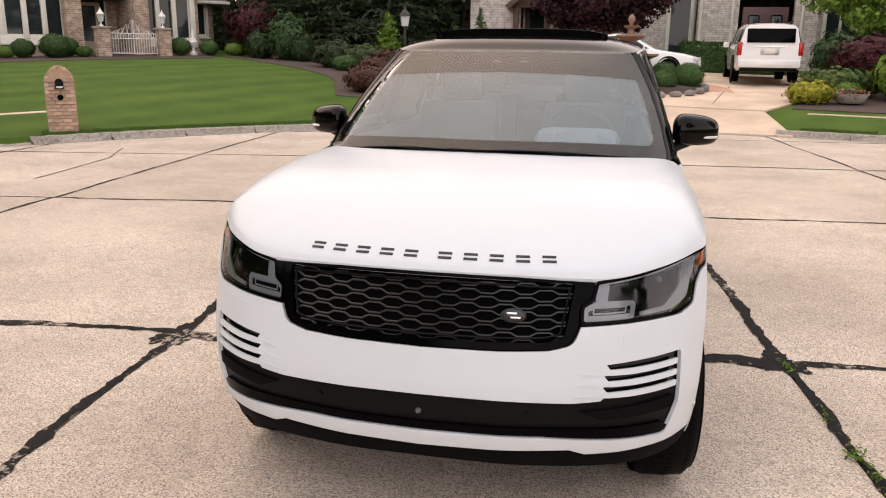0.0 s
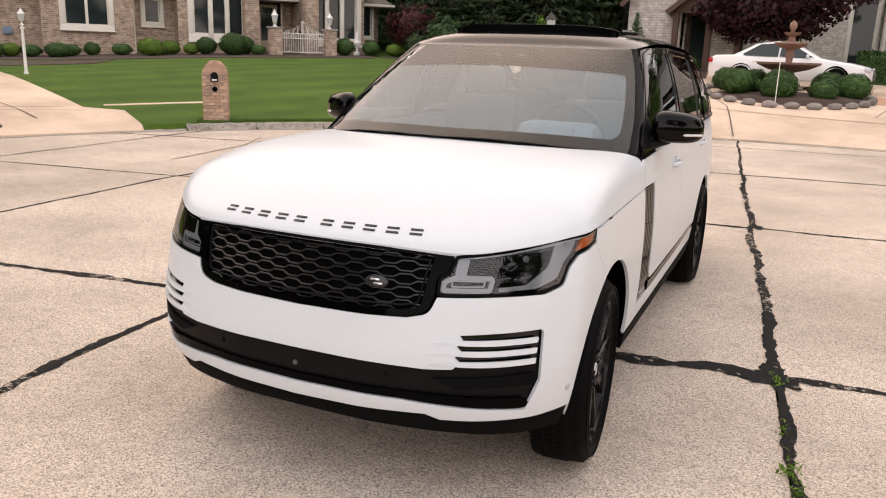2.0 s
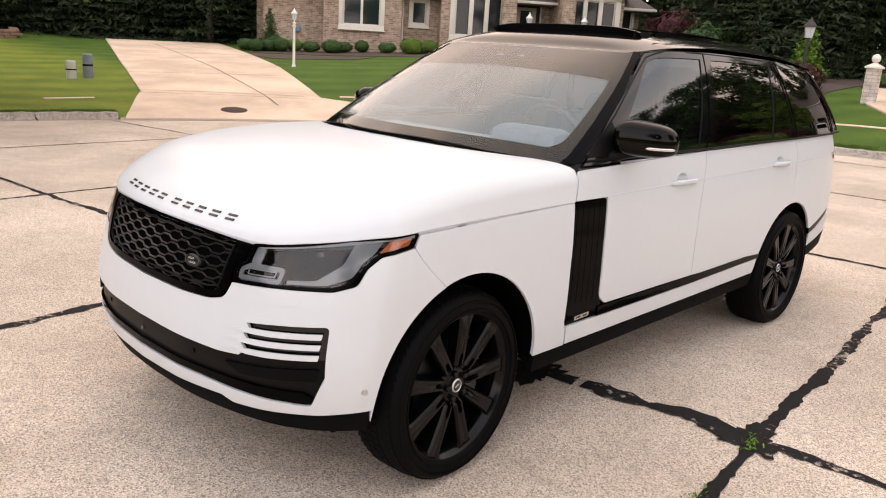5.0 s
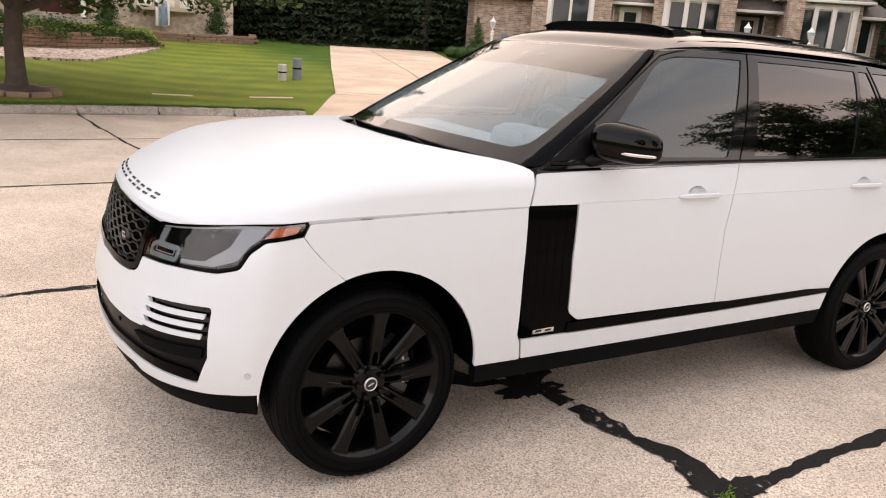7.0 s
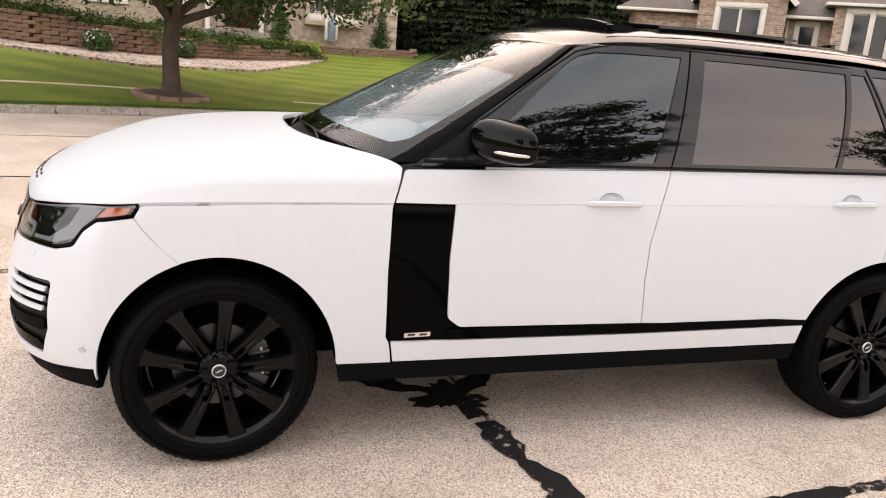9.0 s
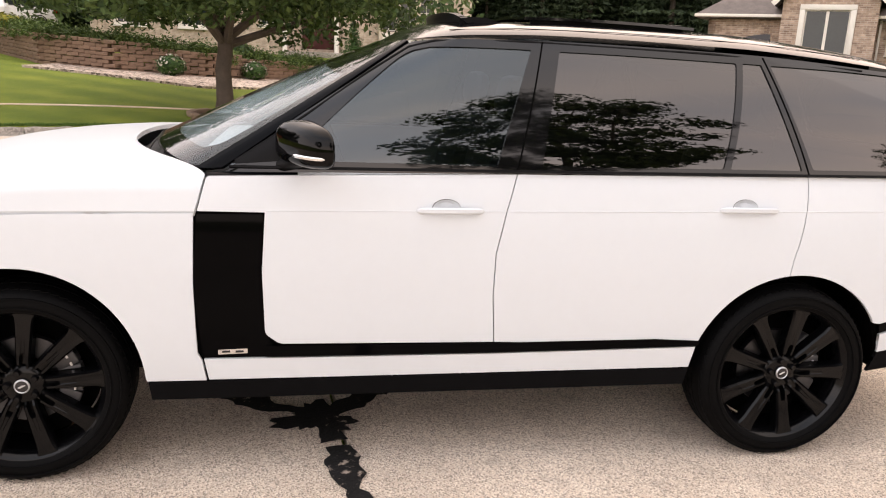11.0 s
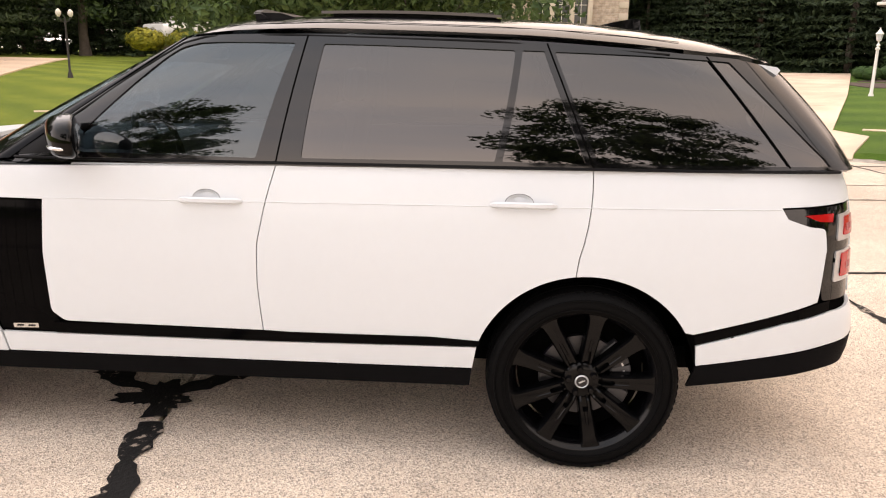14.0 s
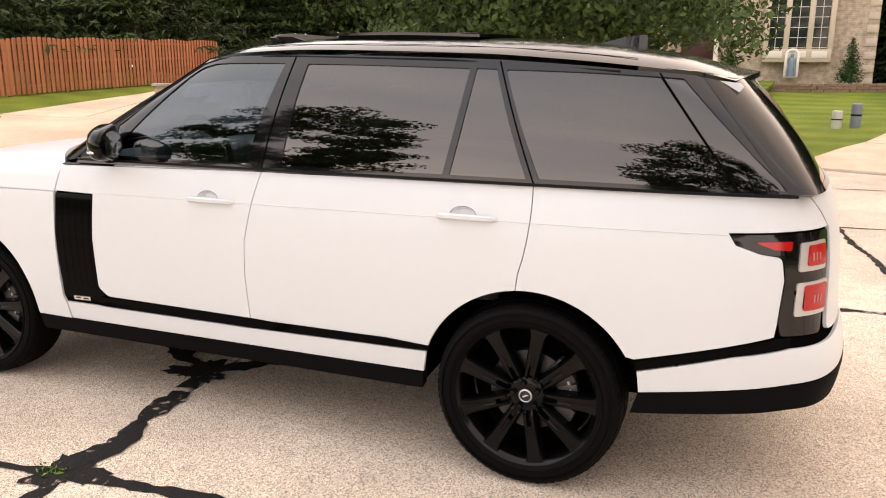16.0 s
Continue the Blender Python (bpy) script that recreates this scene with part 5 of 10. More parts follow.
def build_wheel(at, turn):
    w = new("wheel")
    w.parent, w.matrix_parent_inverse = car, Matrix()
    w.matrix_basis = at
    w["label"] = "satin black nine-spoke alloy wheel with road tyre"
    bm = bmesh.new()
    prof = [(0.290, -0.120), (0.306, -0.132), (0.33, -0.140), (0.36, -0.135), (0.378, -0.118), (0.388, -0.09), (0.392, -0.05), (0.3925, 0), (0.392, 0.05), (0.388, 0.09), (0.378, 0.118), (0.36, 0.135), (0.33, 0.140), (0.306, 0.1315), (0.296, 0.118)]
    lathe(bm, [(r, z if z > -0.06 else -0.06 + (z + 0.06) * 0.3) for r, z in prof], 96)
    # tread: grooves round the tyre and cross cuts at the shoulder
    tyre = part("tyre", bm, M_RUBBER, w, "black road tyre with fine tread")
    bm = bmesh.new()
    for k in range(72):
        a = 2 * math.pi * k / 72
        for z0, sgn in ((0.085, 1), (-0.058, -1)):
            rot = Matrix.Rotation(a, 3, 'Z') @ Matrix.Rotation(radians(20 * sgn), 3, 'X')
            box(bm, Matrix.Rotation(a, 3, 'Z') @ Vector((0.3800, 0, z0)), (0.012, 0.027, 0.048), rot)
        for z0 in (-0.035, 0.035, 0.0):
            rot = Matrix.Rotation(a + (0.02 if z0 else 0), 3, 'Z')
            box(bm, rot @ Vector((0.3885, 0, z0)), (0.012, 0.030, 0.028), rot)
    part("tread", bm, M_RUBBER, tyre, smooth=False)
    bm = bmesh.new()
    for rr in (0.320, 0.356):
        lathe(bm, [(rr - 0.004, 0.1355), (rr - 0.002, 0.1425), (rr + 0.002, 0.1425), (rr + 0.004, 0.1355)], 64)
    part("sidewall_rib", bm, M_RUBBER, tyre)
    bm = bmesh.new()
    lathe(bm, [(0.262, -0.11), (0.268, 0.02), (0.275, 0.085), (0.283, 0.105), (0.294, 0.116), (0.2985, 0.1225), (0.302, 0.1235), (0.305, 0.119), (0.300, 0.10)], 72)
    part("rim", bm, M_RIM_LIP, w, "gloss black rim")
    for k in range(9):
        a = 2 * math.pi * k / 9 + turn
        bm = bmesh.new()
        # radius, half width, face height, half width and depth of the slot that splits the root into two prongs
        secs = [(0.058, 0.0175, 0.088, 0.006, 0.004), (0.078, 0.0205, 0.097, 0.0085, 0.020), (0.086, 0.0215, 0.106, 0.0090, 0.030), (0.122, 0.0225, 0.109, 0.0085, 0.028), (0.134, 0.0230, 0.110, 0.0055, 0.004),
                (0.19, 0.0250, 0.111, 0.004, 0.0), (0.25, 0.0275, 0.113, 0.004, 0.0), (0.276, 0.0310, 0.114, 0.004, 0.0), (0.293, 0.0400, 0.113, 0.004, 0.0)]
        rows_ = []
        for r, h, z, g_, dp in secs:
            h *= 1.14
            rows_.append([bm.verts.new((r, y, q)) for y, q in ((-h - 0.006, z - 0.050), (-h - 0.001, z - 0.010), (-h + 0.0055, z), (-g_ - 0.0025, z + 0.0006), (-g_, z - dp), (g_, z - dp), (g_ + 0.0025, z + 0.0006), (h - 0.0055, z), (h + 0.001, z - 0.010), (h + 0.006, z - 0.050))])
        for a_, b_ in zip(rows_, rows_[1:]):
            for i in range(9):
                bm.faces.new((a_[i], b_[i], b_[i + 1], a_[i + 1]))
        bmesh.ops.rotate(bm, verts=bm.verts[:], cent=(0, 0, 0), matrix=Matrix.Rotation(a, 3, 'Z'))
        bmesh.ops.recalc_face_normals(bm, faces=bm.faces[:])
        sp = part("spoke", bm, M_RIM, w)
        sp.data.set_sharp_from_angle(angle=radians(20))
    bm = bmesh.new()
    lathe(bm, [(0.0001, 0.096), (0.030, 0.096), (0.066, 0.094), (0.076, 0.088), (0.082, 0.075), (0.085, 0.03)], 40)
    hub = part("hub", bm, M_RIM, w)
    bm = bmesh.new()
    lathe(bm, [(0.0001, 0.107), (0.022, 0.107), (0.0285, 0.104), (0.030, 0.09)], 32)
    part("hub_cap", bm, M_LETTER, hub, "dark round centre cap")
    bm = bmesh.new()
    lathe(bm, [(0.0225, 0.107), (0.0245, 0.1095), (0.0275, 0.1075), (0.029, 0.104)], 36)
    box(bm, (0, 0.002, 0.1078), (0.024, 0.0035, 0.0016), Matrix.Rotation(-turn - 1.2, 3, 'Z'))
    box(bm, (0, -0.004, 0.1078), (0.020, 0.0035, 0.0016), Matrix.Rotation(-turn - 1.2, 3, 'Z'))
    part("hub_badge", bm, M_SILVER, hub, "bright ring badge")
    for k in range(5):
        a = 2 * math.pi * k / 5 + turn + radians(20)
        bm = bmesh.new()
        lathe(bm, [(0.0001, 0.114), (0.0095, 0.114), (0.0125, 0.110), (0.0135, 0.085)], 12, Matrix.Translation((0.055 * math.cos(a), 0.055 * math.sin(a), 0)))
        part("wheel_nut", bm, M_RIM_LIP, hub)
    bm = bmesh.new()
    lathe(bm, [(0.0001, 0.016), (0.006, 0.015), (0.0065, 0.0), (0.009, -0.004)], 12, Matrix.Rotation(turn + 4.1, 4, 'Z') @ Matrix.Translation((0.262, 0, 0.09)))
    part("valve", bm, M_RUBBER, w, "short black tyre valve")
    bm = bmesh.new()
    lathe(bm, [(0.09, 0.0), (0.09, 0.03), (0.172, 0.03), (0.174, 0.02), (0.172, 0.0)], 48)
    part("brake_disc", bm, M_DISC, w, "dull dark steel brake disc")
    bm = bmesh.new()
    lathe(bm, [(0.0001, -0.03), (0.262, -0.03)], 40)
    part("brake_shield", bm, M_INNER, w)
    bm = bmesh.new()
    for k in range(5):
        a = radians(66 + 68 * k / 4)
        box(bm, (0.165 * math.cos(a), 0.165 * math.sin(a), 0.032), (0.085, 0.055, 0.05), Matrix.Rotation(a, 3, 'Z'), 0.008)
    caliper = part("brake_caliper", bm, M_CALIPER, w, "dark grey brake caliper")
    bm = bmesh.new()
    for k in range(5):
        a = radians(78 + 44 * k / 4)
        box(bm, (0.178 * math.cos(a), 0.178 * math.sin(a), 0.058), (0.008, 0.014, 0.002), Matrix.Rotation(a, 3, 'Z'))
    part("caliper_mark", bm, M_SILVER, caliper, "pale lettering bars")
    return w


for y0 in (0.0, 3.12):
    steer = 4 if y0 < 1 else 0
    build_wheel(pose(0.808 if y0 < 1 else 0.822, y0, TYRE_R - (0.003 if y0 < 1 else 0.012), 0, 90, steer), math.pi - 0.10 if y0 < 1 else math.pi - 0.17)
    build_wheel(pose(-0.808, y0, TYRE_R - 0.003, 0, -90, steer), 0.2)

# wheel-arch liners and lips
for (yc, zc, ry, rz), y0 in ((FRONT_ARCH, 0.0), (REAR_ARCH, 3.12)):
    for sd in (1, -1):
        bm = bmesh.new()
        outer, inner = [], []
        for i in range(25):
            a = radians(-1 + 184 * i / 24)
            y, z = yc + (ry + 0.004) * math.cos(a), zc + (rz + 0.004) * math.sin(a)
            c, nr = body(*sy(y, z, sd))
            outer.append(bm.verts.new(c - nr * 0.008))
            inner.append(bm.verts.new((0.52 * sd, yc + (ry + 0.03) * math.cos(a), zc + (rz + 0.03) * math.sin(a))))
        for i in range(24):
            bm.faces.new((outer[i], outer[i + 1], inner[i + 1], inner[i]))
        bm.faces.new(inner)
        bmesh.ops.recalc_face_normals(bm, faces=bm.faces[:])
        part("arch_liner", bm, M_INNER, car, "black wheel-arch liner")

# ---- ground: a round street end, kerb, rising lawns ----
CX, CY, CR = 1.2, 1.5, 14.25
land_k = spline((-10, 60, 70, 80, 90, 97, 104, 115, 124, 132, 140, 147, 155, 165, 175, 190, 205, 225, 270, 370), (0.70, 0.68, 0.70, 0.77, 0.92, 1.02, 1.06, 0.98, 1.06, 1.02, 0.90, 0.76, 0.67, 0.64, 0.66, 0.7, 0.75, 0.75, 0.7, 0.70))


DRIVES = [(147.8, 167.5), (76.5, 102.5), (214, 234)]     # angles in which the kerb is lowered


def dip(x):
    """The street falls a little from the car towards the far kerb."""
    return 0.0125 * min(0.0, x + 3.0)


def rise(x, y):
    """Height of the land: the street, then lawns that climb gently."""
    d = math.hypot(x - CX, y - CY) - CR
    if d <= 0:
        return dip(x)
    a = math.degrees(math.atan2(y - CY, x - CX)) % 360
    b = math.exp(-((a - 175.5) / 14.0) ** 2)
    far = 0.0018 * min(d, 24) ** 2
    step = 0.13 * min(1, d / 0.14)
    for a0, a1 in DRIVES:
        q = min(1.0, max(0.0, min(a - a0, a1 - a) / 1.2 + 0.5))
        step += q * (min(0.13, 0.012 + 0.055 * d) - step)
    return dip(x) * max(0.0, 1 - d / 8.0) + step + (1 - b) * land_k(a) * 1.6 * (1 - math.exp(-d / 12.0)) + b * far


def ring(a, d):
    """The place at the angle a (degrees, from +x towards +y) and the distance d beyond the kerb's face."""
    return CX + (CR + d) * math.cos(radians(a)), CY + (CR + d) * math.sin(radians(a))


def speckled(name, base, dark, light, rough=0.9, fine=240.0, stain=0.5, stain_c=(0.30, 0.26, 0.22)):
    """Exposed-aggregate concrete: pebbles by a cell pattern, broad stains, relief."""
    m = bpy.data.materials.new(name)
    m.use_nodes = True
    n, l = m.node_tree.nodes, m.node_tree.links
    p = n["Principled BSDF"]
    p.inputs["Roughness"].default_value = rough
    co = n.new("ShaderNodeNewGeometry")
    vo = n.new("ShaderNodeTexVoronoi")
    vo.inputs["Scale"].default_value = fine
    l.new(co.outputs["Position"], vo.inputs["Vector"])
    r = n.new("ShaderNodeValToRGB")
    e = r.color_ramp.elements
    e[0].position, e[0].color = 0.0, (*dark, 1)
    e[1].position, e[1].color = 1.0, (*light, 1)
    for pos, c in ((0.17, dark), (0.33, base), (0.70, base), (0.88, light)):
        k = e.new(pos)
        k.color = (*c, 1)
    sep = n.new("ShaderNodeSeparateColor")
    l.new(vo.outputs["Color"], sep.inputs["Color"])
    l.new(sep.outputs["Red"], r.inputs["Fac"])
    big = n.new("ShaderNodeTexNoise")
    big.inputs["Scale"].default_value, big.inputs["Detail"].default_value, big.inputs["Roughness"].default_value = 0.55, 6.0, 0.6
    l.new(co.outputs["Position"], big.inputs["Vector"])
    r2 = n.new("ShaderNodeValToRGB")
    r2.color_ramp.elements[0].position, r2.color_ramp.elements[1].position = 0.36, 0.62
    r2.color_ramp.elements[0].color, r2.color_ramp.elements[1].color = (0.79, 0.77, 0.75, 1), (1.08, 1.07, 1.06, 1)
    l.new(big.outputs["Fac"], r2.inputs["Fac"])
    mul = n.new("ShaderNodeMixRGB")
    mul.blend_type, mul.inputs["Fac"].default_value = 'MULTIPLY', 1.0
    l.new(r.outputs["Color"], mul.inputs["Color1"]), l.new(r2.outputs["Color"], mul.inputs["Color2"])
    mid = n.new("ShaderNodeTexNoise")
    mid.inputs["Scale"].default_value, mid.inputs["Detail"].default_value = 9.0, 8.0
    l.new(co.outputs["Position"], mid.inputs["Vector"])
    r3 = n.new("ShaderNodeValToRGB")
    r3.color_ramp.elements[0].position, r3.color_ramp.elements[1].position = 0.30, 0.46
    r3.color_ramp.elements[0].color, r3.color_ramp.elements[1].color = (stain, stain, stain, 1), (0, 0, 0, 1)
    l.new(mid.outputs["Fac"], r3.inputs["Fac"])
    mx = n.new("ShaderNodeMixRGB")
    mx.inputs["Color2"].default_value = (*stain_c, 1)
    l.new(r3.outputs["Color"], mx.inputs["Fac"]), l.new(mul.outputs["Color"], mx.inputs["Color1"])
    info, rng, mu2 = n.new("ShaderNodeObjectInfo"), n.new("ShaderNodeMapRange"), n.new("ShaderNodeMixRGB")
    rng.inputs["To Min"].default_value, rng.inputs["To Max"].default_value = 0.93, 1.05
    mu2.blend_type, mu2.inputs["Fac"].default_value = 'MULTIPLY', 1.0
    l.new(info.outputs["Random"], rng.inputs["Value"])
    l.new(mx.outputs["Color"], mu2.inputs["Color1"]), l.new(rng.outputs["Result"], mu2.inputs["Color2"])
    l.new(mu2.outputs["Color"], p.inputs["Base Color"])
    bp = n.new("ShaderNodeBump")
    bp.inputs["Strength"].default_value, bp.inputs["Distance"].default_value = 0.8, 0.006
    l.new(vo.outputs["Distance"], bp.inputs["Height"]), l.new(bp.outputs["Normal"], p.inputs["Normal"])
    return m


M_STREET = speckled("aggregate_concrete", (0.645, 0.548, 0.450), (0.290, 0.247, 0.208), (0.84, 0.755, 0.65), 0.88, 190.0, 0.3)
M_DRIVE = speckled("smooth_driveway_concrete", (0.675, 0.535, 0.41), (0.595, 0.47, 0.36), (0.715, 0.575, 0.45), 0.85, 160.0, 0.12)
M_KERB = speckled("weathered_kerb_concrete", (0.36, 0.325, 0.285), (0.20, 0.18, 0.155), (0.46, 0.42, 0.37), 0.9, 60.0, 0.85, (0.17, 0.15, 0.13))
M_TAR = mat("black_joint_tar", (0.012, 0.0115, 0.0115), 0.8, 0, 0.4, 6, 0.5, 70, spec=0.15)


def worn_tar(m):
    """Lets the pale concrete show through where the tar has worn away in small ragged patches."""
    n, l = m.node_tree.nodes, m.node_tree.links
    p = n["Principled BSDF"]
    co, a, b, r, mx = n.new("ShaderNodeNewGeometry"), n.new("ShaderNodeTexNoise"), n.new("ShaderNodeTexNoise"), n.new("ShaderNodeValToRGB"), n.new("ShaderNodeMixRGB")
    a.inputs["Scale"].default_value, a.inputs["Detail"].default_value, a.inputs["Roughness"].default_value = 24.0, 6.0, 0.7
    b.inputs["Scale"].default_value, b.inputs["Detail"].default_value = 1.7, 2.0
    l.new(co.outputs["Position"], a.inputs["Vector"]), l.new(co.outputs["Position"], b.inputs["Vector"])
    mul = n.new("ShaderNodeMath")
    mul.operation = 'MULTIPLY'
    l.new(a.outputs["Fac"], mul.inputs[0]), l.new(b.outputs["Fac"], mul.inputs[1])
    r.color_ramp.elements[0].position, r.color_ramp.elements[1].position = 0.295, 0.335
    r.color_ramp.elements[0].color, r.color_ramp.elements[1].color = (0, 0, 0, 1), (0.85, 0.85, 0.85, 1)
    l.new(mul.outputs[0], r.inputs["Fac"]), l.new(r.outputs["Color"], mx.inputs["Fac"])
    old = p.inputs["Base Color"].links[0].from_socket
    mx.inputs["Color2"].default_value = (0.42, 0.35, 0.29, 1)
    l.new(old, mx.inputs["Color1"]), l.new(mx.outputs["Color"], p.inputs["Base Color"])


worn_tar(M_TAR)
M_BRONZEIRON = mat("rusty_cover_iron", (0.055, 0.035, 0.028), 0.8, 0, 0.3, 20, 0.4, 60, spec=0.2)
M_JOINT = mat("dark_driveway_joint", (0.12, 0.09, 0.07), 0.95, 0, 0.3, 6)
M_ORANGE = speckled("orange_tinted_concrete", (0.58, 0.34, 0.22), (0.46, 0.27, 0.18), (0.62, 0.38, 0.26), 0.85, 120.0, 0.2)
M_MULCH = mat("dark_bark_mulch", (0.095, 0.064, 0.052), 0.95, 0, 0.6, 5, 1.0, 50, color2=(0.045, 0.030, 0.026))
M_GRAVEL = speckled("pale_river_gravel", (0.43, 0.35, 0.29), (0.10, 0.08, 0.065), (0.60, 0.51, 0.44), 0.9, 13.0, 0.1)


def lawn_material():
    m = bpy.data.materials.new("mown_lawn")
    m.use_nodes = True
    n, l = m.node_tree.nodes, m.node_tree.links
    p = n["Principled BSDF"]
    p.inputs["Roughness"].default_value = 0.85
    p.inputs["Specular IOR Level"].default_value = 0.2
    co = n.new("ShaderNodeNewGeometry")
    # mowing stripes, faint
    mp_ = n.new("ShaderNodeMapping")
    mp_.inputs["Rotation"].default_value = (0, 0, radians(28))
    wv = n.new("ShaderNodeTexWave")
    wv.inputs["Scale"].default_value, wv.inputs["Distortion"].default_value, wv.inputs["Detail"].default_value = 0.20, 0.7, 2.0
    l.new(co.outputs["Position"], mp_.inputs["Vector"]), l.new(mp_.outputs["Vector"], wv.inputs["Vector"])
    a, b = n.new("ShaderNodeTexNoise"), n.new("ShaderNodeTexNoise")
    a.inputs["Scale"].default_value, a.inputs["Detail"].default_value = 0.9, 6.0
    b.inputs["Scale"].default_value, b.inputs["Detail"].default_value = 38.0, 4.0
    l.new(co.outputs["Position"], a.inputs["Vector"]), l.new(co.outputs["Position"], b.inputs["Vector"])
    s1, s2 = n.new("ShaderNodeMath"), n.new("ShaderNodeMath")
    s1.operation = s2.operation = 'MULTIPLY_ADD'
    s1.inputs[1].default_value, s2.inputs[1].default_value = 0.13, 0.55
    calm = n.new("ShaderNodeMath")
    calm.operation, calm.inputs[1].default_value, calm.inputs[2].default_value = 'MULTIPLY_ADD', 0.5, 0.22
    l.new(a.outputs["Fac"], calm.inputs[0])
    l.new(wv.outputs["Fac"], s1.inputs[0]), l.new(calm.outputs[0], s1.inputs[2])
    l.new(b.outputs["Fac"], s2.inputs[0]), l.new(s1.outputs[0], s2.inputs[2])
    r = n.new("ShaderNodeValToRGB")
    e = r.color_ramp.elements
    e[0].position, e[0].color = 0.48, (0.028, 0.064, 0.008, 1)
    e[1].position, e[1].color = 1.0, (0.105, 0.168, 0.022, 1)
    k = e.new(0.75)
    k.color = (0.060, 0.116, 0.013, 1)
    hf = n.new("ShaderNodeMath")
    hf.operation, hf.inputs[1].default_value = 'MULTIPLY', 0.95
    l.new(s2.outputs[0], hf.inputs[0]), l.new(hf.outputs[0], r.inputs["Fac"])
    # the neighbour's lawn south of the driveway is paler and yellower
    sp, mr, tint, mu = n.new("ShaderNodeSeparateXYZ"), n.new("ShaderNodeMapRange"), n.new("ShaderNodeMixRGB"), n.new("ShaderNodeMixRGB")
    l.new(co.outputs["Position"], sp.inputs[0]), l.new(sp.outputs["Y"], mr.inputs["Value"])
    mr.inputs["From Min"].default_value, mr.inputs["From Max"].default_value = 9.5, 7.5
    tint.inputs["Color1"].default_value, tint.inputs["Color2"].default_value = (1, 1, 1, 1), (2.25, 1.58, 1.6, 1)
    mu.blend_type, mu.inputs["Fac"].default_value = 'MULTIPLY', 1.0
    l.new(mr.outputs["Result"], tint.inputs["Fac"]), l.new(tint.outputs["Color"], mu.inputs["Color2"])
    l.new(r.outputs["Color"], mu.inputs["Color1"]), l.new(mu.outputs["Color"], p.inputs["Base Color"])
    bp = n.new("ShaderNodeBump")
    bp.inputs["Strength"].default_value, bp.inputs["Distance"].default_value = 0.9, 0.03
    bt = n.new("ShaderNodeTexNoise")
    bt.inputs["Scale"].default_value, bt.inputs["Detail"].default_value = 60.0, 4.0
    l.new(co.outputs["Position"], bt.inputs["Vector"]), l.new(bt.outputs["Fac"], bp.inputs["Height"]), l.new(bp.outputs["Normal"], p.inputs["Normal"])
    return m


M_LAWN = lawn_material()
# land
bm = bmesh.new()
rs = [CR - 0.02, CR + 0.14, CR + 0.6, CR + 1.2, CR + 2, CR + 3, CR + 4, CR + 5, CR + 6, CR + 7, CR + 8, CR + 9, CR + 10, CR + 11.2, CR + 12.5, CR + 13.8, CR + 15, CR + 16.5, CR + 18, CR + 20, CR + 22, CR + 25, CR + 28, CR + 36, CR + 50, 120, 250, 900]
NA = 400
rg = []
for r in rs:
    row = []
    for i in range(NA):
        x, y = CX + r * math.cos(2 * math.pi * i / NA), CY + r * math.sin(2 * math.pi * i / NA)
        row.append(bm.verts.new((x, y, rise(x, y) if r > CR else -0.05 + dip(x))))
    rg.append(row)
for p, q in zip(rg, rg[1:]):
    for i in range(NA):
        bm.faces.new((p[i], q[i], q[(i + 1) % NA], p[(i + 1) % NA]))
c0 = bm.verts.new((CX, CY, -0.05))
for i in range(NA):
    bm.faces.new((c0, rg[0][i], rg[0][(i + 1) % NA]))
bmesh.ops.recalc_face_normals(bm, faces=bm.faces[:])
tagged(part("ground", bm, M_LAWN), "mown green lawn rising from the street", "lawn", kind="structure")


def sheet(name, left, right, material, label, category, lift=0.02, n=14, m=10, kind="structure"):
    """A paved or planted strip between two edge lines, laid on the land."""
    def along(pts, t):
        ls = [math.dist(a, b) for a, b in zip(pts, pts[1:])]
        s = t * sum(ls)
        for (a, b), q in zip(zip(pts, pts[1:]), ls):
            if s <= q:
                return a[0] + (b[0] - a[0]) * s / q, a[1] + (b[1] - a[1]) * s / q
            s -= q
        return pts[-1]
    bm = bmesh.new()
    g = {}
    for i in range(n + 1):
        a, b = along(left, i / n), along(right, i / n)
        for j in range(m + 1):
            x, y = a[0] + (b[0] - a[0]) * j / m, a[1] + (b[1] - a[1]) * j / m
            z = rise(x, y)
            g[i, j] = bm.verts.new((x, y, z + lift))
    for i in range(n):
        for j in range(m):
            bm.faces.new((g[i, j], g[i + 1, j], g[i + 1, j + 1], g[i, j + 1]))
    bmesh.ops.recalc_face_normals(bm, faces=bm.faces[:])
    if sum(f.normal.z for f in bm.faces) < 0:
        bmesh.ops.reverse_faces(bm, faces=bm.faces[:])
    ed = [e for e in bm.edges if len(e.link_faces) == 1]
    ext = bmesh.ops.extrude_edge_only(bm, edges=ed)
    for v in [q for q in ext["geom"] if isinstance(q, bmesh.types.BMVert)]:
        v.co.z -= 0.16
    ob = part(name, bm, material)
    return tagged(ob, label, category, kind=kind)


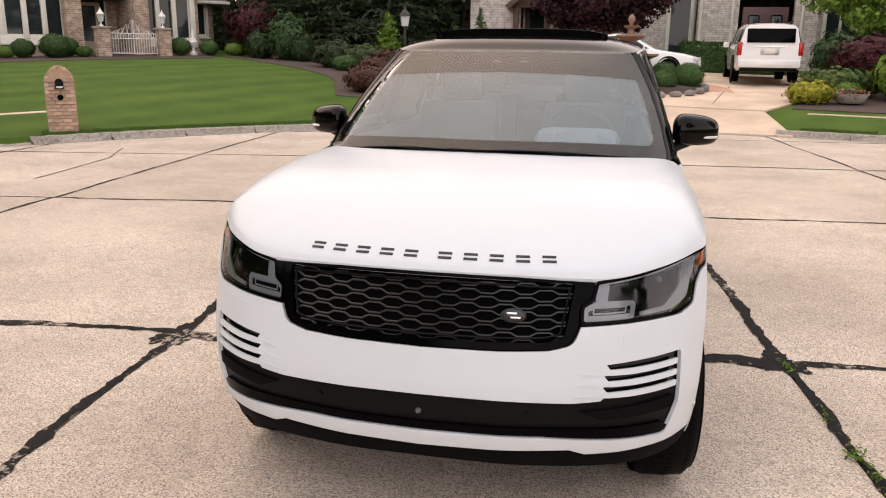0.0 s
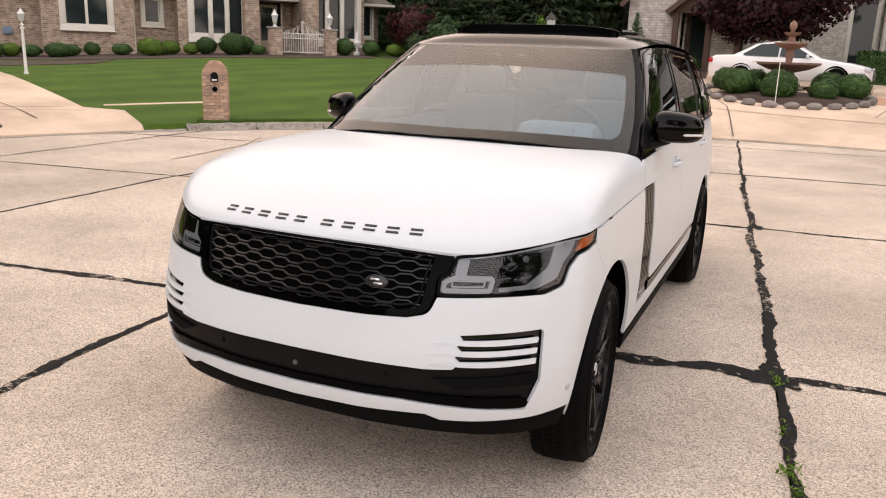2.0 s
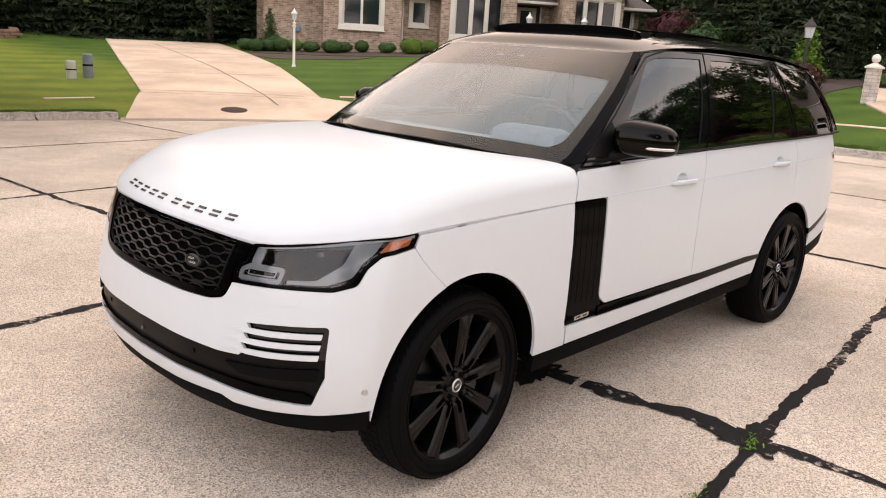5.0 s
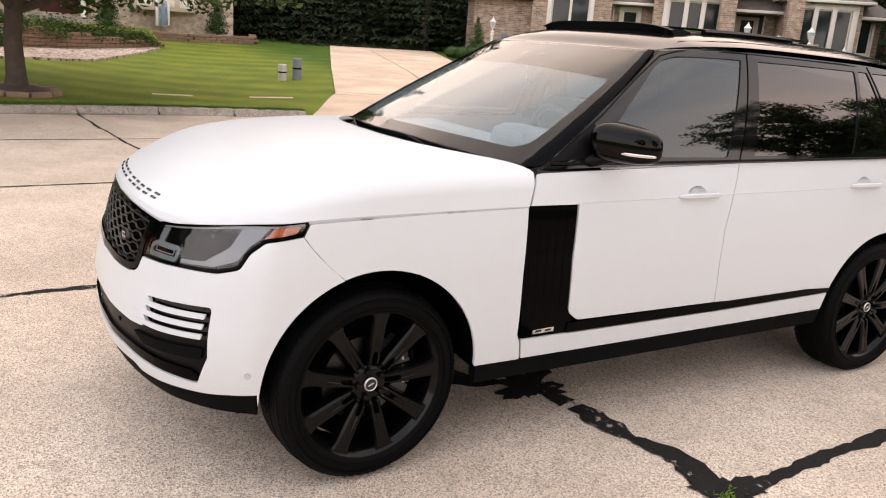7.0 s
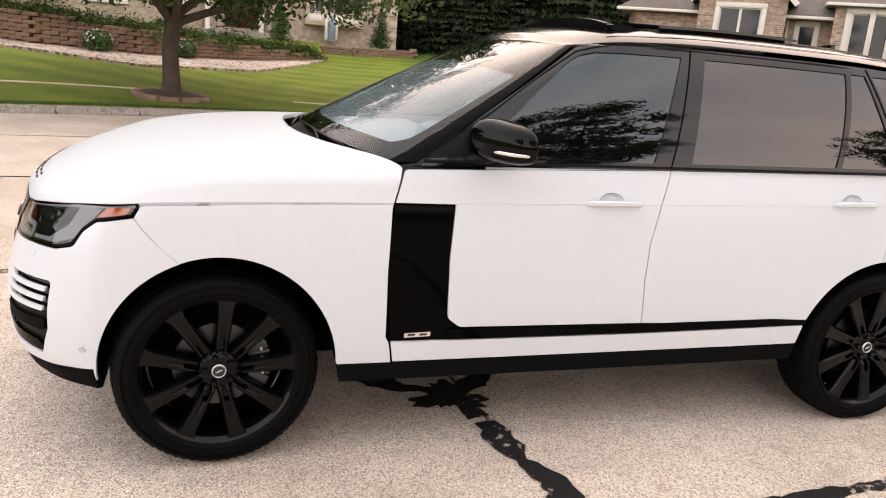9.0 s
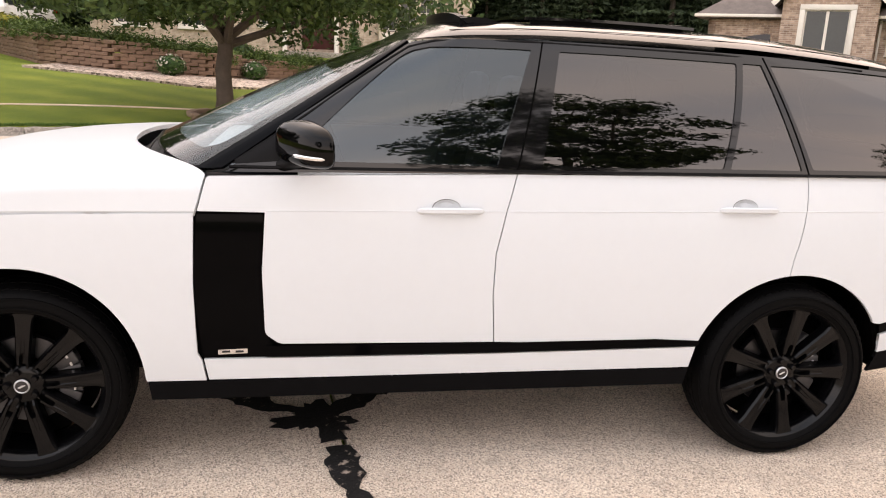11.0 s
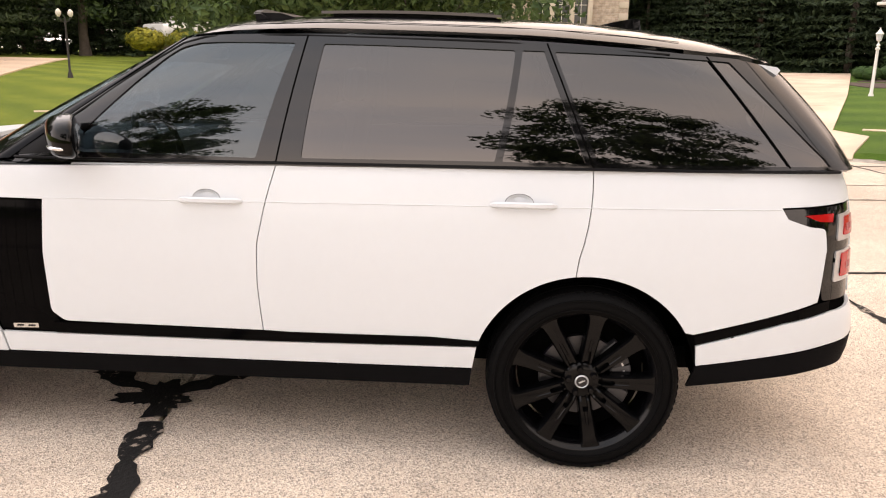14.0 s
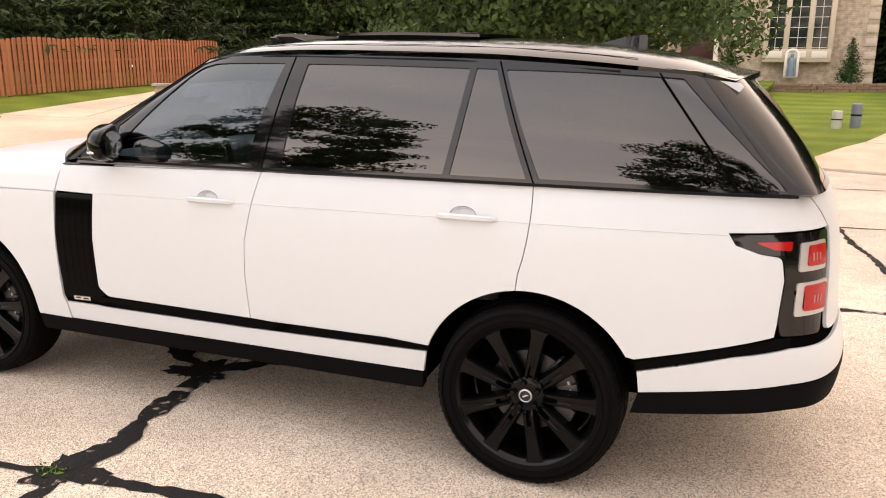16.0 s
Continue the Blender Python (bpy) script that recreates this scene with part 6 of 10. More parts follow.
sheet("driveway_apron", [ring(167.5 - 20.0 * i / 8, -0.04) for i in range(9)], [(-15.6, 6.2), (-15.2, 7.2), (-14.4, 8.6), (-13.3, 9.6), ring(147.6, 1.7)], M_DRIVE, "pale concrete driveway apron", "driveway", 0.035, 10, 10)
sheet("driveway", [(-15.5, 6.2), (-21.9, 8.5), (-34.0, 13.0)], [(-12.85, 9.55), (-19.15, 12.4), (-27.5, 15.9), (-33.5, 18.4)], M_DRIVE, "pale concrete driveway beside the brick house", "driveway", 0.045)
sheet("driveway_apron", [ring(102.5 - 26 * i / 10, -0.04) for i in range(11)], [(-2.6, 19.0), (0, 19.6), (2.2, 19.4), (4.3, 18.0)], M_DRIVE, "pale concrete driveway apron", "driveway", 0.035, 12, 10)
sheet("driveway", [(-2.6, 18.9), (-4.3, 21.5), (-5.6, 25.4), (-5.6, 31)], [(4.3, 17.9), (5.6, 20.0), (9.2, 24.5), (10.0, 31)], M_DRIVE, "wide pale concrete forecourt", "driveway", 0.045)
sheet("driveway_apron", [ring(214 + 20 * i / 8, -0.04) for i in range(9)], [(-11.9, -9.9), (-11.4, -11.0), (-10.9, -12.2), (-10.3, -13.4)], M_DRIVE, "pale concrete driveway apron", "driveway", 0.035, 10, 8)
sheet("driveway", [(-11.8, -9.8), (-15.9, -11.1), (-31.4, -17.2)], [(-10.2, -13.4), (-16.1, -14.4), (-31, -20.5)], M_DRIVE, "pale concrete driveway along the wooden fence", "driveway", 0.045)
for a0, a1 in ((103, 110), (140.5, 148.5), (168, 171.5), (176, 179), (188, 213), (45, 75.8)):
    sheet("pavement", [ring(a0 + (a1 - a0) * i / 16, 2.5) for i in range(17)], [ring(a0 + (a1 - a0) * i / 16, 2.66) for i in range(17)], M_DRIVE, "narrow concrete footpath across the lawn", "footpath", 0.012, 24, 2)

# planting beds
sheet("mulch_bed", [(-26.2, 15.6), (-23.6, 17.4), (-21.0, 20.5), (-18.6, 23.4), (-15.6, 27.2)], [(-28.5, 18.0), (-25.7, 20.6), (-22.9, 23.8), (-20.4, 27.2), (-17.6, 30.8)], M_MULCH, "dark bark mulch bed along the house", "flower bed", 0.025)
sheet("mulch_bed", [(-26.0, 14.9), (-23.4, 16.4), (-21.6, 18.6)], [(-25.4, 14.5), (-22.2, 14.4), (-20.9, 17.0)], M_MULCH, "dark bark mulch bed beside the driveway", "flower bed", 0.022)
sheet("mulch_bed", [(-6.9, 17.6), (-8.3, 21.3), (-10.6, 24.2), (-14.5, 27.6), (-17.0, 29.6)], [(-4.8, 17.6), (-5.4, 20.5), (-6.0, 23.5), (-6.2, 28.5), (-8.0, 32.0)], M_MULCH, "dark bark mulch bed with shrubs", "flower bed", 0.025)
sheet("mulch_bed", [(-5.9, 26.2), (-5.8, 31.0)], [(-1.7, 26.4), (-2.2, 31.0)], M_MULCH, "dark mulch bed in front of the house", "flower bed", 0.07)
sheet("paving_band", [(1.0 + 2.4 * math.cos(radians(-10 + 22 * i)), 22.2 + 2.4 * math.sin(radians(-10 + 22 * i))) for i in range(11)], [(1.0 + 3.15 * math.cos(radians(-10 + 22 * i)), 22.2 + 3.15 * math.sin(radians(-10 + 22 * i))) for i in range(11)], M_ORANGE, "orange-tinted concrete band round the island", "paving", 0.055, 20, 3)
sheet("mulch_bed", [(5.1, 18.6), (6.4, 21.6), (7.6, 24.0), (9.4, 26.0)], [(9.4, 17.2), (12.0, 20.5), (13.0, 23.5), (13.5, 26.5)], M_MULCH, "dark bark mulch bed with shrubs", "flower bed", 0.025)
sheet("gravel_bed", [(-21.4, -7.5), (-20.3, -4.6), (-19.6, -2.2), (-22.6, 1.2), (-29.3, 4.3)], [(-23.0, -7.0), (-22.4, -4.8), (-23.0, -2.4), (-26.0, 0.9), (-29.7, 4.1)], M_GRAVEL, "pale pebble bed below the terrace wall", "gravel bed", 0.07, 24, 10)



def joint(a, b, width=0.03, lift=0.05):
    """A narrow dark joint across a driveway, following the land."""
    a, b = Vector(a), Vector(b)
    n = max(4, int((b - a).length / 0.4))
    t = Vector((-(b - a).y, (b - a).x)).normalized() * width / 2
    bm = bmesh.new()
    rows_ = [[bm.verts.new((p.x, p.y, rise(p.x, p.y) + lift)) for p in (a.lerp(b, k / n) + t, a.lerp(b, k / n) - t)] for k in range(n + 1)]
    for p, q in zip(rows_, rows_[1:]):
        bm.faces.new((p[0], p[1], q[1], q[0]))
    bmesh.ops.recalc_face_normals(bm, faces=bm.faces[:])
    if sum(f.normal.z for f in bm.faces) < 0:
        bmesh.ops.reverse_faces(bm, faces=bm.faces[:])
    return tagged(part("driveway_joint", bm, M_JOINT), "thin dark joint in the driveway", "joint", kind="structure")


joint((-12.75, 8.2), (-21.5, 10.9)), joint((-21.5, 10.9), (-31.0, 13.9))
for k in range(5):
    q = 0.02 + 0.2 * k
    joint(Vector((-15.5, 6.2)).lerp(Vector((-33.0, 12.6)), q), Vector((-13.0, 9.2)).lerp(Vector((-30.5, 17.0)), q))
joint((0.2, 15.8), (-0.3, 19.2)), joint((-0.3, 19.2), (-2.2, 24.6)), joint((3.2, 19.0), (4.2, 23.5))
joint((-2.6, 18.95), (4.3, 17.95)), joint((-4.4, 22.0), (-1.4, 21.4)), joint((3.9, 21.8), (7.0, 21.9))
joint((-11.2, -11.6), (-28.0, -17.6)), joint((-15.0, -10.7), (-15.2, -14.2)), joint((-20.0, -12.8), (-20.6, -15.8))

# kerb stones
for i in range(60):
    a0, a1 = 6.0 * i, 6.0 * (i + 1) - 0.04
    mid = (a0 + a1) / 2
    low = any(s - 1 < mid < e + 1 for s, e in DRIVES)
    h = 0.035 if low else 0.135
    bm = bmesh.new()
    secs = []
    for k in range(9):
        a = a0 + (a1 - a0) * k / 8
        jig = 0.006 * math.sin(a * 3.1) + 0.004 * math.sin(a * 11.7)
        pr = [(-0.20, 0.004), (-0.03, 0.008), (0.012, 0.06 * h / 0.135), (0.03, h * 0.88 + jig), (0.055, h + jig), (0.17, h + 0.004 + jig), (0.185, h - 0.03)]
        secs.append([bm.verts.new((*ring(a, d + jig * 0.7), z + dip(ring(a, d)[0]))) for d, z in pr])
    for p, q in zip(secs, secs[1:]):
        for j in range(len(p) - 1):
            bm.faces.new((p[j], p[j + 1], q[j + 1], q[j]))
    for sct in (secs[0], secs[-1]):
        bm.faces.new(sct)
    bmesh.ops.recalc_face_normals(bm, faces=bm.faces[:])
    if i == 0:
        kerb = tagged(part("kerb", bm, M_KERB), "weathered concrete kerb round the street end", "kerb", kind="structure")
    else:
        part("kerbstone", bm, M_KERB, kerb)

# street slabs: a grid turned a little, clipped to the round; joints stay open and are filled with tar
JX, JY, JW, JL = 1.62, 1.31, 3.60, 4.25
jd, jt = Vector((-0.0915, 0.9958)), Vector((0.9958, 0.0915))


def clip_round(poly, radius):
    """Clips a small convex outline to the street's round by cutting at its chord points."""
    out, n = [], len(poly)
    c = Vector((CX, CY))
    for i in range(n):
        a, b = Vector(poly[i]), Vector(poly[(i + 1) % n])
        ia, ib = (a - c).length <= radius, (b - c).length <= radius
        if ia:
            out.append(a)
        if ia != ib:
            lo, hi = 0.0, 1.0
            for _ in range(30):
                k = (lo + hi) / 2
                if ((a.lerp(b, k) - c).length <= radius) == ia:
                    lo = k
                else:
                    hi = k
            out.append(a.lerp(b, lo))
    return out


road = None
for i in range(-5, 6):
    for j in range(-5, 6):
        o = Vector((JX, JY)) + jt * (JW * i) + jd * (JL * j)
        g = 0.012
        cs = [o + jt * g + jd * g, o + jt * (JW - g) + jd * g, o + jt * (JW - g) + jd * (JL - g), o + jt * g + jd * (JL - g)]
        poly = []
        for k in range(4):
            a, b = cs[k], cs[(k + 1) % 4]
            poly += [a.lerp(b, q / 16) for q in range(16)]
        poly = clip_round(poly, CR - 0.04)
        if len(poly) < 3:
            continue
        bm = bmesh.new()
        rr = random.Random(i * 31 + j)
        dz = rr.uniform(-0.002, 0.002)
        extrude_poly(bm, [tuple(p) for p in poly], 0.06)
        for v in bm.verts:
            v.co.z += -0.06 + dz
        bmesh.ops.bisect_plane(bm, geom=bm.verts[:] + bm.edges[:] + bm.faces[:], plane_co=(-3, 0, 0), plane_no=(1, 0, 0))
        for v in bm.verts:
            v.co.z += dip(v.co.x)
        if road is None:
            road = tagged(part("road", bm, M_STREET, smooth=False), "pale exposed-aggregate concrete street in large slabs", "road", kind="structure")
        else:
            part("slab", bm, M_STREET, road, smooth=False)


def tar_line(a, b, width, seed, rough=0.35, blot=0.0, lift=0.004):
    """A hand-poured tar seam with a ragged edge from a to b."""
    rr = random.Random(seed)
    a, b = Vector(a), Vector(b)
    L = (b - a).length
    n = max(6, int(L / 0.035))
    d, t = (b - a).normalized(), Vector((-(b - a).normalized().y, (b - a).normalized().x))
    bm = bmesh.new()
    prev = None
    w1 = w2 = width / 2
    for k in range(n + 1):
        s = k / n
        w1 += (width / 2 - w1) * 0.3 + rr.uniform(-1, 1) * width * rough * 0.45
        w2 += (width / 2 - w2) * 0.3 + rr.uniform(-1, 1) * width * rough * 0.45
        wob = width * 0.35 * math.sin(s * L * 1.3 + seed) + width * 0.2 * math.sin(s * L * 4.1 + seed * 2)
        p = a + d * (s * L) + t * wob
        l_, r_ = p + t * max(0.004, w1), p - t * max(0.004, w2)
        cur = tuple(bm.verts.new((q.x, q.y, lift + h + dip(q.x))) for q, h in ((l_, 0), (p, 0.003), (r_, 0)))
        if prev:
            bm.faces.new((prev[0], prev[1], cur[1], cur[0]))
            bm.faces.new((prev[1], prev[2], cur[2], cur[1]))
        prev = cur
    bmesh.ops.recalc_face_normals(bm, faces=bm.faces[:])
    if sum(f.normal.z for f in bm.faces) < 0:
        bmesh.ops.reverse_faces(bm, faces=bm.faces[:])
    return part("tar_joint", bm, M_TAR, road, "ragged black tar seam")


def grid_at(i, j):
    return Vector((JX, JY)) + jt * (JW * i) + jd * (JL * j)


sd_ = 0
for i in range(-5, 6):
    for j in range(-5, 6):
        for q in ((1, 0), (0, 1)):
            sd_ += 1
            a, b = grid_at(i, j), grid_at(i + q[0], j + q[1])
            inn = [((p - Vector((CX, CY))).length < CR - 0.1) for p in (a, b)]
            if not any(inn):
                continue
            if not all(inn):
                lo, hi = (a, b) if inn[0] else (b, a)
                t0, t1 = 0.0, 1.0
                for _ in range(24):
                    k = (t0 + t1) / 2
                    t0, t1 = (k, t1) if (lo.lerp(hi, k) - Vector((CX, CY))).length < CR - 0.08 else (t0, k)
                a, b = lo, lo.lerp(hi, t0)
            near = (a - Vector((JX, JY))).length < 6 or (b - Vector((JX, JY))).length < 6
            w = 0.060 if near else 0.048
            if (i, j) == (0, 0) and q == (0, 1):
                w = 0.060
            if (i, j) == (0, -1) and q == (0, 1):
                w = 0.05
            if (i, j) == (-1, 0) and q == (1, 0):
                tar_line((0.74, 1.19), (1.62, 1.31), 0.125, 901, 0.5)
                tar_line((0.46, 1.11), (0.70, 1.17), 0.085, 902, 0.7)
                tar_line((0.52, 1.10), (0.20, 0.66), 0.12, 903, 0.5)
                tar_line((0.20, 0.66), (-1.97, 0.98), 0.07, 904, 0.5)
                tar_line((0.52, 1.14), (0.22, 1.44), 0.10, 905, 0.5)
                tar_line((0.22, 1.44), (-0.5, 2.3), 0.05, 906, 0.5)
                continue
            tar_line(a, b, w, sd_, 0.5 if near else 0.35)
# blots of tar at the nearest crossing and under the car
for cx_, cy_, rx0, ry0, s in ((1.60, 1.32, 0.13, 0.14, 3), (0.46, 1.10, 0.13, 0.15, 5), (-1.97, 0.90, 0.10, 0.16, 9), (1.28, 5.58, 0.07, 0.09, 11)):
    rr = random.Random(s)
    bm = bmesh.new()
    m0 = bm.verts.new((cx_, cy_, 0.009))
    vs = []
    for k in range(40):
        a = 2 * math.pi * k / 40
        f = 1 + 0.35 * math.sin(3 * a + s) + 0.25 * rr.uniform(-1, 1)
        vs.append(bm.verts.new((cx_ + rx0 * f * math.cos(a), cy_ + ry0 * f * math.sin(a), 0.006)))
    for k in range(40):
        bm.faces.new((m0, vs[k], vs[(k + 1) % 40]))
    part("tar_blot", bm, M_TAR, road, "spilled black tar")
# stray cracks
for pts, s in (([(-7.2, 6.1), (-7.4, 7.3), (-7.6, 8.4), (-8.2, 9.6)], 61),):
    for a, b in zip(pts, pts[1:]):
        s += 100
        tar_line(a, b, 0.05 if s % 100 == 60 else 0.022, s, 0.6, lift=0.005)
# iron cover in the drive
gx, gy_ = (rise(-12.45, 7.05) - rise(-13.05, 7.05)) / 0.6, (rise(-12.75, 7.35) - rise(-12.75, 6.75)) / 0.6
bm = bmesh.new()
lathe(bm, [(0.0001, 0.008), (0.27, 0.008), (0.29, 0.005), (0.30, -0.03)], 32, Matrix.Translation((-12.75, 7.05, rise(-12.75, 7.05) + 0.036)) @ Vector((-gx, -gy_, 1)).to_track_quat("Z", "Y").to_matrix().to_4x4())
tagged(part("manhole_cover", bm, M_BRONZEIRON), "round dark iron manhole cover in the driveway", "manhole cover")


# ---- plants ----
def leaf_material(name, dark, light, rough=0.6):
    m = bpy.data.materials.new(name)
    m.use_nodes = True
    n, l = m.node_tree.nodes, m.node_tree.links
    p = n["Principled BSDF"]
    p.inputs["Roughness"].default_value, p.inputs["Specular IOR Level"].default_value = rough, 0.25
    geo, r, info = n.new("ShaderNodeNewGeometry"), n.new("ShaderNodeValToRGB"), n.new("ShaderNodeObjectInfo")
    r.color_ramp.elements[0].color, r.color_ramp.elements[1].color = (*dark, 1), (*light, 1)
    l.new(geo.outputs["Random Per Island"], r.inputs["Fac"])
    rng, mul = n.new("ShaderNodeMapRange"), n.new("ShaderNodeMixRGB")
    rng.inputs["To Min"].default_value, rng.inputs["To Max"].default_value = 0.75, 1.2
    mul.blend_type, mul.inputs["Fac"].default_value = 'MULTIPLY', 1.0
    l.new(info.outputs["Random"], rng.inputs["Value"])
    l.new(r.outputs["Color"], mul.inputs["Color1"]), l.new(rng.outputs["Result"], mul.inputs["Color2"])
    l.new(mul.outputs["Color"], p.inputs["Base Color"])
    return m


M_LEAF = leaf_material("tree_leaves", (0.019, 0.040, 0.010), (0.068, 0.105, 0.026))
M_NEEDLE = leaf_material("spruce_needles", (0.013, 0.024, 0.010), (0.042, 0.062, 0.024), 0.75)
M_NEEDLE2 = leaf_material("pine_needles", (0.020, 0.036, 0.014), (0.060, 0.085, 0.032), 0.7)
M_BOX = leaf_material("boxwood_leaves", (0.020, 0.050, 0.012), (0.066, 0.128, 0.030))
M_LIME = leaf_material("lime_green_leaves", (0.060, 0.120, 0.012), (0.150, 0.240, 0.030))
M_MAROON = leaf_material("dark_red_leaves", (0.030, 0.006, 0.009), (0.090, 0.018, 0.022))
M_WINE = leaf_material("dark_wine_leaves", (0.012, 0.004, 0.006), (0.038, 0.009, 0.012))
M_RUSSET = leaf_material("russet_leaves", (0.045, 0.020, 0.015), (0.110, 0.050, 0.030))
M_YELLOW = leaf_material("yellow_leaves", (0.12, 0.13, 0.01), (0.36, 0.33, 0.03))
M_JUNIPER = leaf_material("juniper_sprays", (0.024, 0.050, 0.010), (0.095, 0.138, 0.030))
M_GRASSBLADE = leaf_material("grass_blades", (0.050, 0.110, 0.016), (0.140, 0.225, 0.045))
M_DARKLEAF = leaf_material("dark_shrub_leaves", (0.018, 0.042, 0.014), (0.055, 0.100, 0.030))
M_BLOSSOM = leaf_material("pale_blossom", (0.10, 0.13, 0.05), (0.60, 0.54, 0.48))
M_BARK = mat("grey_brown_bark", (0.085, 0.066, 0.052), 0.9, 0, 0.4, 6, 0.9, 35)


def leaves(name, pts, nrm, size, material, parent, seed, aspect=0.6, spread=0.35, label=""):
    """One mesh of small two-triangle leaves at the places pts, facing about nrm."""
    rng = np.random.default_rng(seed)
    n = len(pts)
    pts, nrm = np.asarray(pts, float), np.asarray(nrm, float)
    nrm = nrm + rng.normal(0, 0.55, (n, 3))
    nrm /= np.linalg.norm(nrm, axis=1)[:, None] + 1e-9
    t = np.cross(nrm, rng.normal(0, 1, (n, 3)))
    t /= np.linalg.norm(t, axis=1)[:, None] + 1e-9
    b = np.cross(nrm, t)
    s = size * rng.uniform(1 - spread, 1 + spread, (n, 1))
    fold = nrm * s * 0.18
    v = np.stack([pts - t * s, pts - b * s * aspect + fold, pts + t * s, pts + b * s * aspect + fold], 1).reshape(-1, 3)
    k = np.arange(n)[:, None] * 4
    f = np.concatenate([k + np.array([[0, 1, 2]]), k + np.array([[0, 2, 3]])], 1).reshape(-1, 3)
    me = bpy.data.meshes.new(name)
    me.from_pydata(v.tolist(), [], f.tolist())
    me.materials.append(material)
    ob = new(name, me)
    ob.parent = parent
    if label:
        ob["label"] = label
    return ob


def blob_points(rng, c, r, n, shell=0.55):
    d = rng.normal(0, 1, (n, 3))
    d /= np.linalg.norm(d, axis=1)[:, None]
    q = shell + (1 - shell) * rng.random((n, 1)) ** 0.6
    return np.asarray(c) + d * q * np.asarray(r), d


def deciduous(name, label, seed, height, spread, trunk_h, trunk_r, material, leaf=0.12, clumps=70, per=110, category="tree", low=0.0, flat=0.75, skirt=0):
    """Tapered trunk, forking limbs, and a crown of leaf clumps round the branch ends, with gaps."""
    rng = np.random.default_rng(seed)
    rr = random.Random(seed)
    root = thing(name, label, category)
    bm = bmesh.new()
    bend = [Vector((0.06 * math.sin(k + seed), 0.06 * math.cos(1.7 * k + seed), 0)) for k in range(6)]
    tp = [Vector((0, 0, trunk_h * k / 5)) + bend[k] * (k / 5) for k in range(6)]
    tube(bm, [Vector((0, 0, -0.15))] + tp, [trunk_r * 1.55, trunk_r * 1.35, trunk_r * 1.02, trunk_r * 0.94, trunk_r * 0.9, trunk_r * 0.88, trunk_r * 0.85], 10)
    part("trunk", bm, M_BARK, root, "grey-brown bark trunk")
    ends = []
    nl = 7
    for i in range(nl):
        a = 2 * math.pi * i / nl + rr.uniform(-0.3, 0.3)
        up = rr.uniform(0.25, 0.95)
        bm = bmesh.new()
        p = tp[-1] - Vector((0, 0, rr.uniform(0, 0.45) * trunk_h * 0.3))
        L = math.hypot(spread * (1.05 - up * 0.6), (height - trunk_h) * up)
        d = Vector((math.cos(a) * (1.2 - up), math.sin(a) * (1.2 - up), up)).normalized()
        pts_ = [p]
        for k in range(6):
            d = (d + Vector((rr.uniform(-0.18, 0.18), rr.uniform(-0.18, 0.18), rr.uniform(-0.05, 0.13)))).normalized()
            pts_.append(pts_[-1] + d * L / 6)
            if k >= 1:
                ends.append(pts_[-1])
        tube(bm, pts_, [trunk_r * 0.55 * (1 - 0.85 * k / 6) for k in range(7)], 7)
        for k in (2, 3, 4, 5):
            e = pts_[k] + Vector((rr.uniform(-1, 1), rr.uniform(-1, 1), rr.uniform(-0.25, 0.6))) * spread * 0.28
            tube(bm, [pts_[k], pts_[k].lerp(e, 0.5) + Vector((0, 0, 0.08)), e], [trunk_r * 0.2, trunk_r * 0.13, trunk_r * 0.05], 5)
            ends.append(e)
        part("limb", bm, M_BARK, root)
    P, N = [], []
    zc, zr = trunk_h + (height - trunk_h) * 0.45, (height - trunk_h) * 0.55
    for k in range(clumps):
        if k < len(ends):
            c = np.array(ends[k])
        else:
            d = rng.normal(0, 1, 3)
            d /= np.linalg.norm(d)
            c = np.array((0, 0, zc)) + d * np.array((spread, spread, zr)) * (0.62 + 0.38 * rng.random())
            if d[2] < -0.2:
                c[2] = max(c[2], trunk_h * (0.75 + low)) 
        r = spread * rng.uniform(0.14, 0.26)
        p, nn = blob_points(rng, c, (r, r, r * flat), per, 0.3)
        P.append(p), N.append(nn)
    for k in range(skirt):
        a, q = rng.uniform(0, 2 * math.pi), spread * rng.uniform(0.25, 1.05)
        c = np.array((q * math.cos(a), q * math.sin(a), trunk_h * rng.uniform(1.4, 2.0) - 0.06 * q))
        r = spread * rng.uniform(0.09, 0.17)
        p, nn = blob_points(rng, c, (r, r, r * 0.6), per, 0.2)
        P.append(p), N.append(nn)
    leaves("crown", np.concatenate(P), np.concatenate(N), leaf, material, root, seed, 0.55, 0.4, "uneven leafy crown with gaps")
    return root


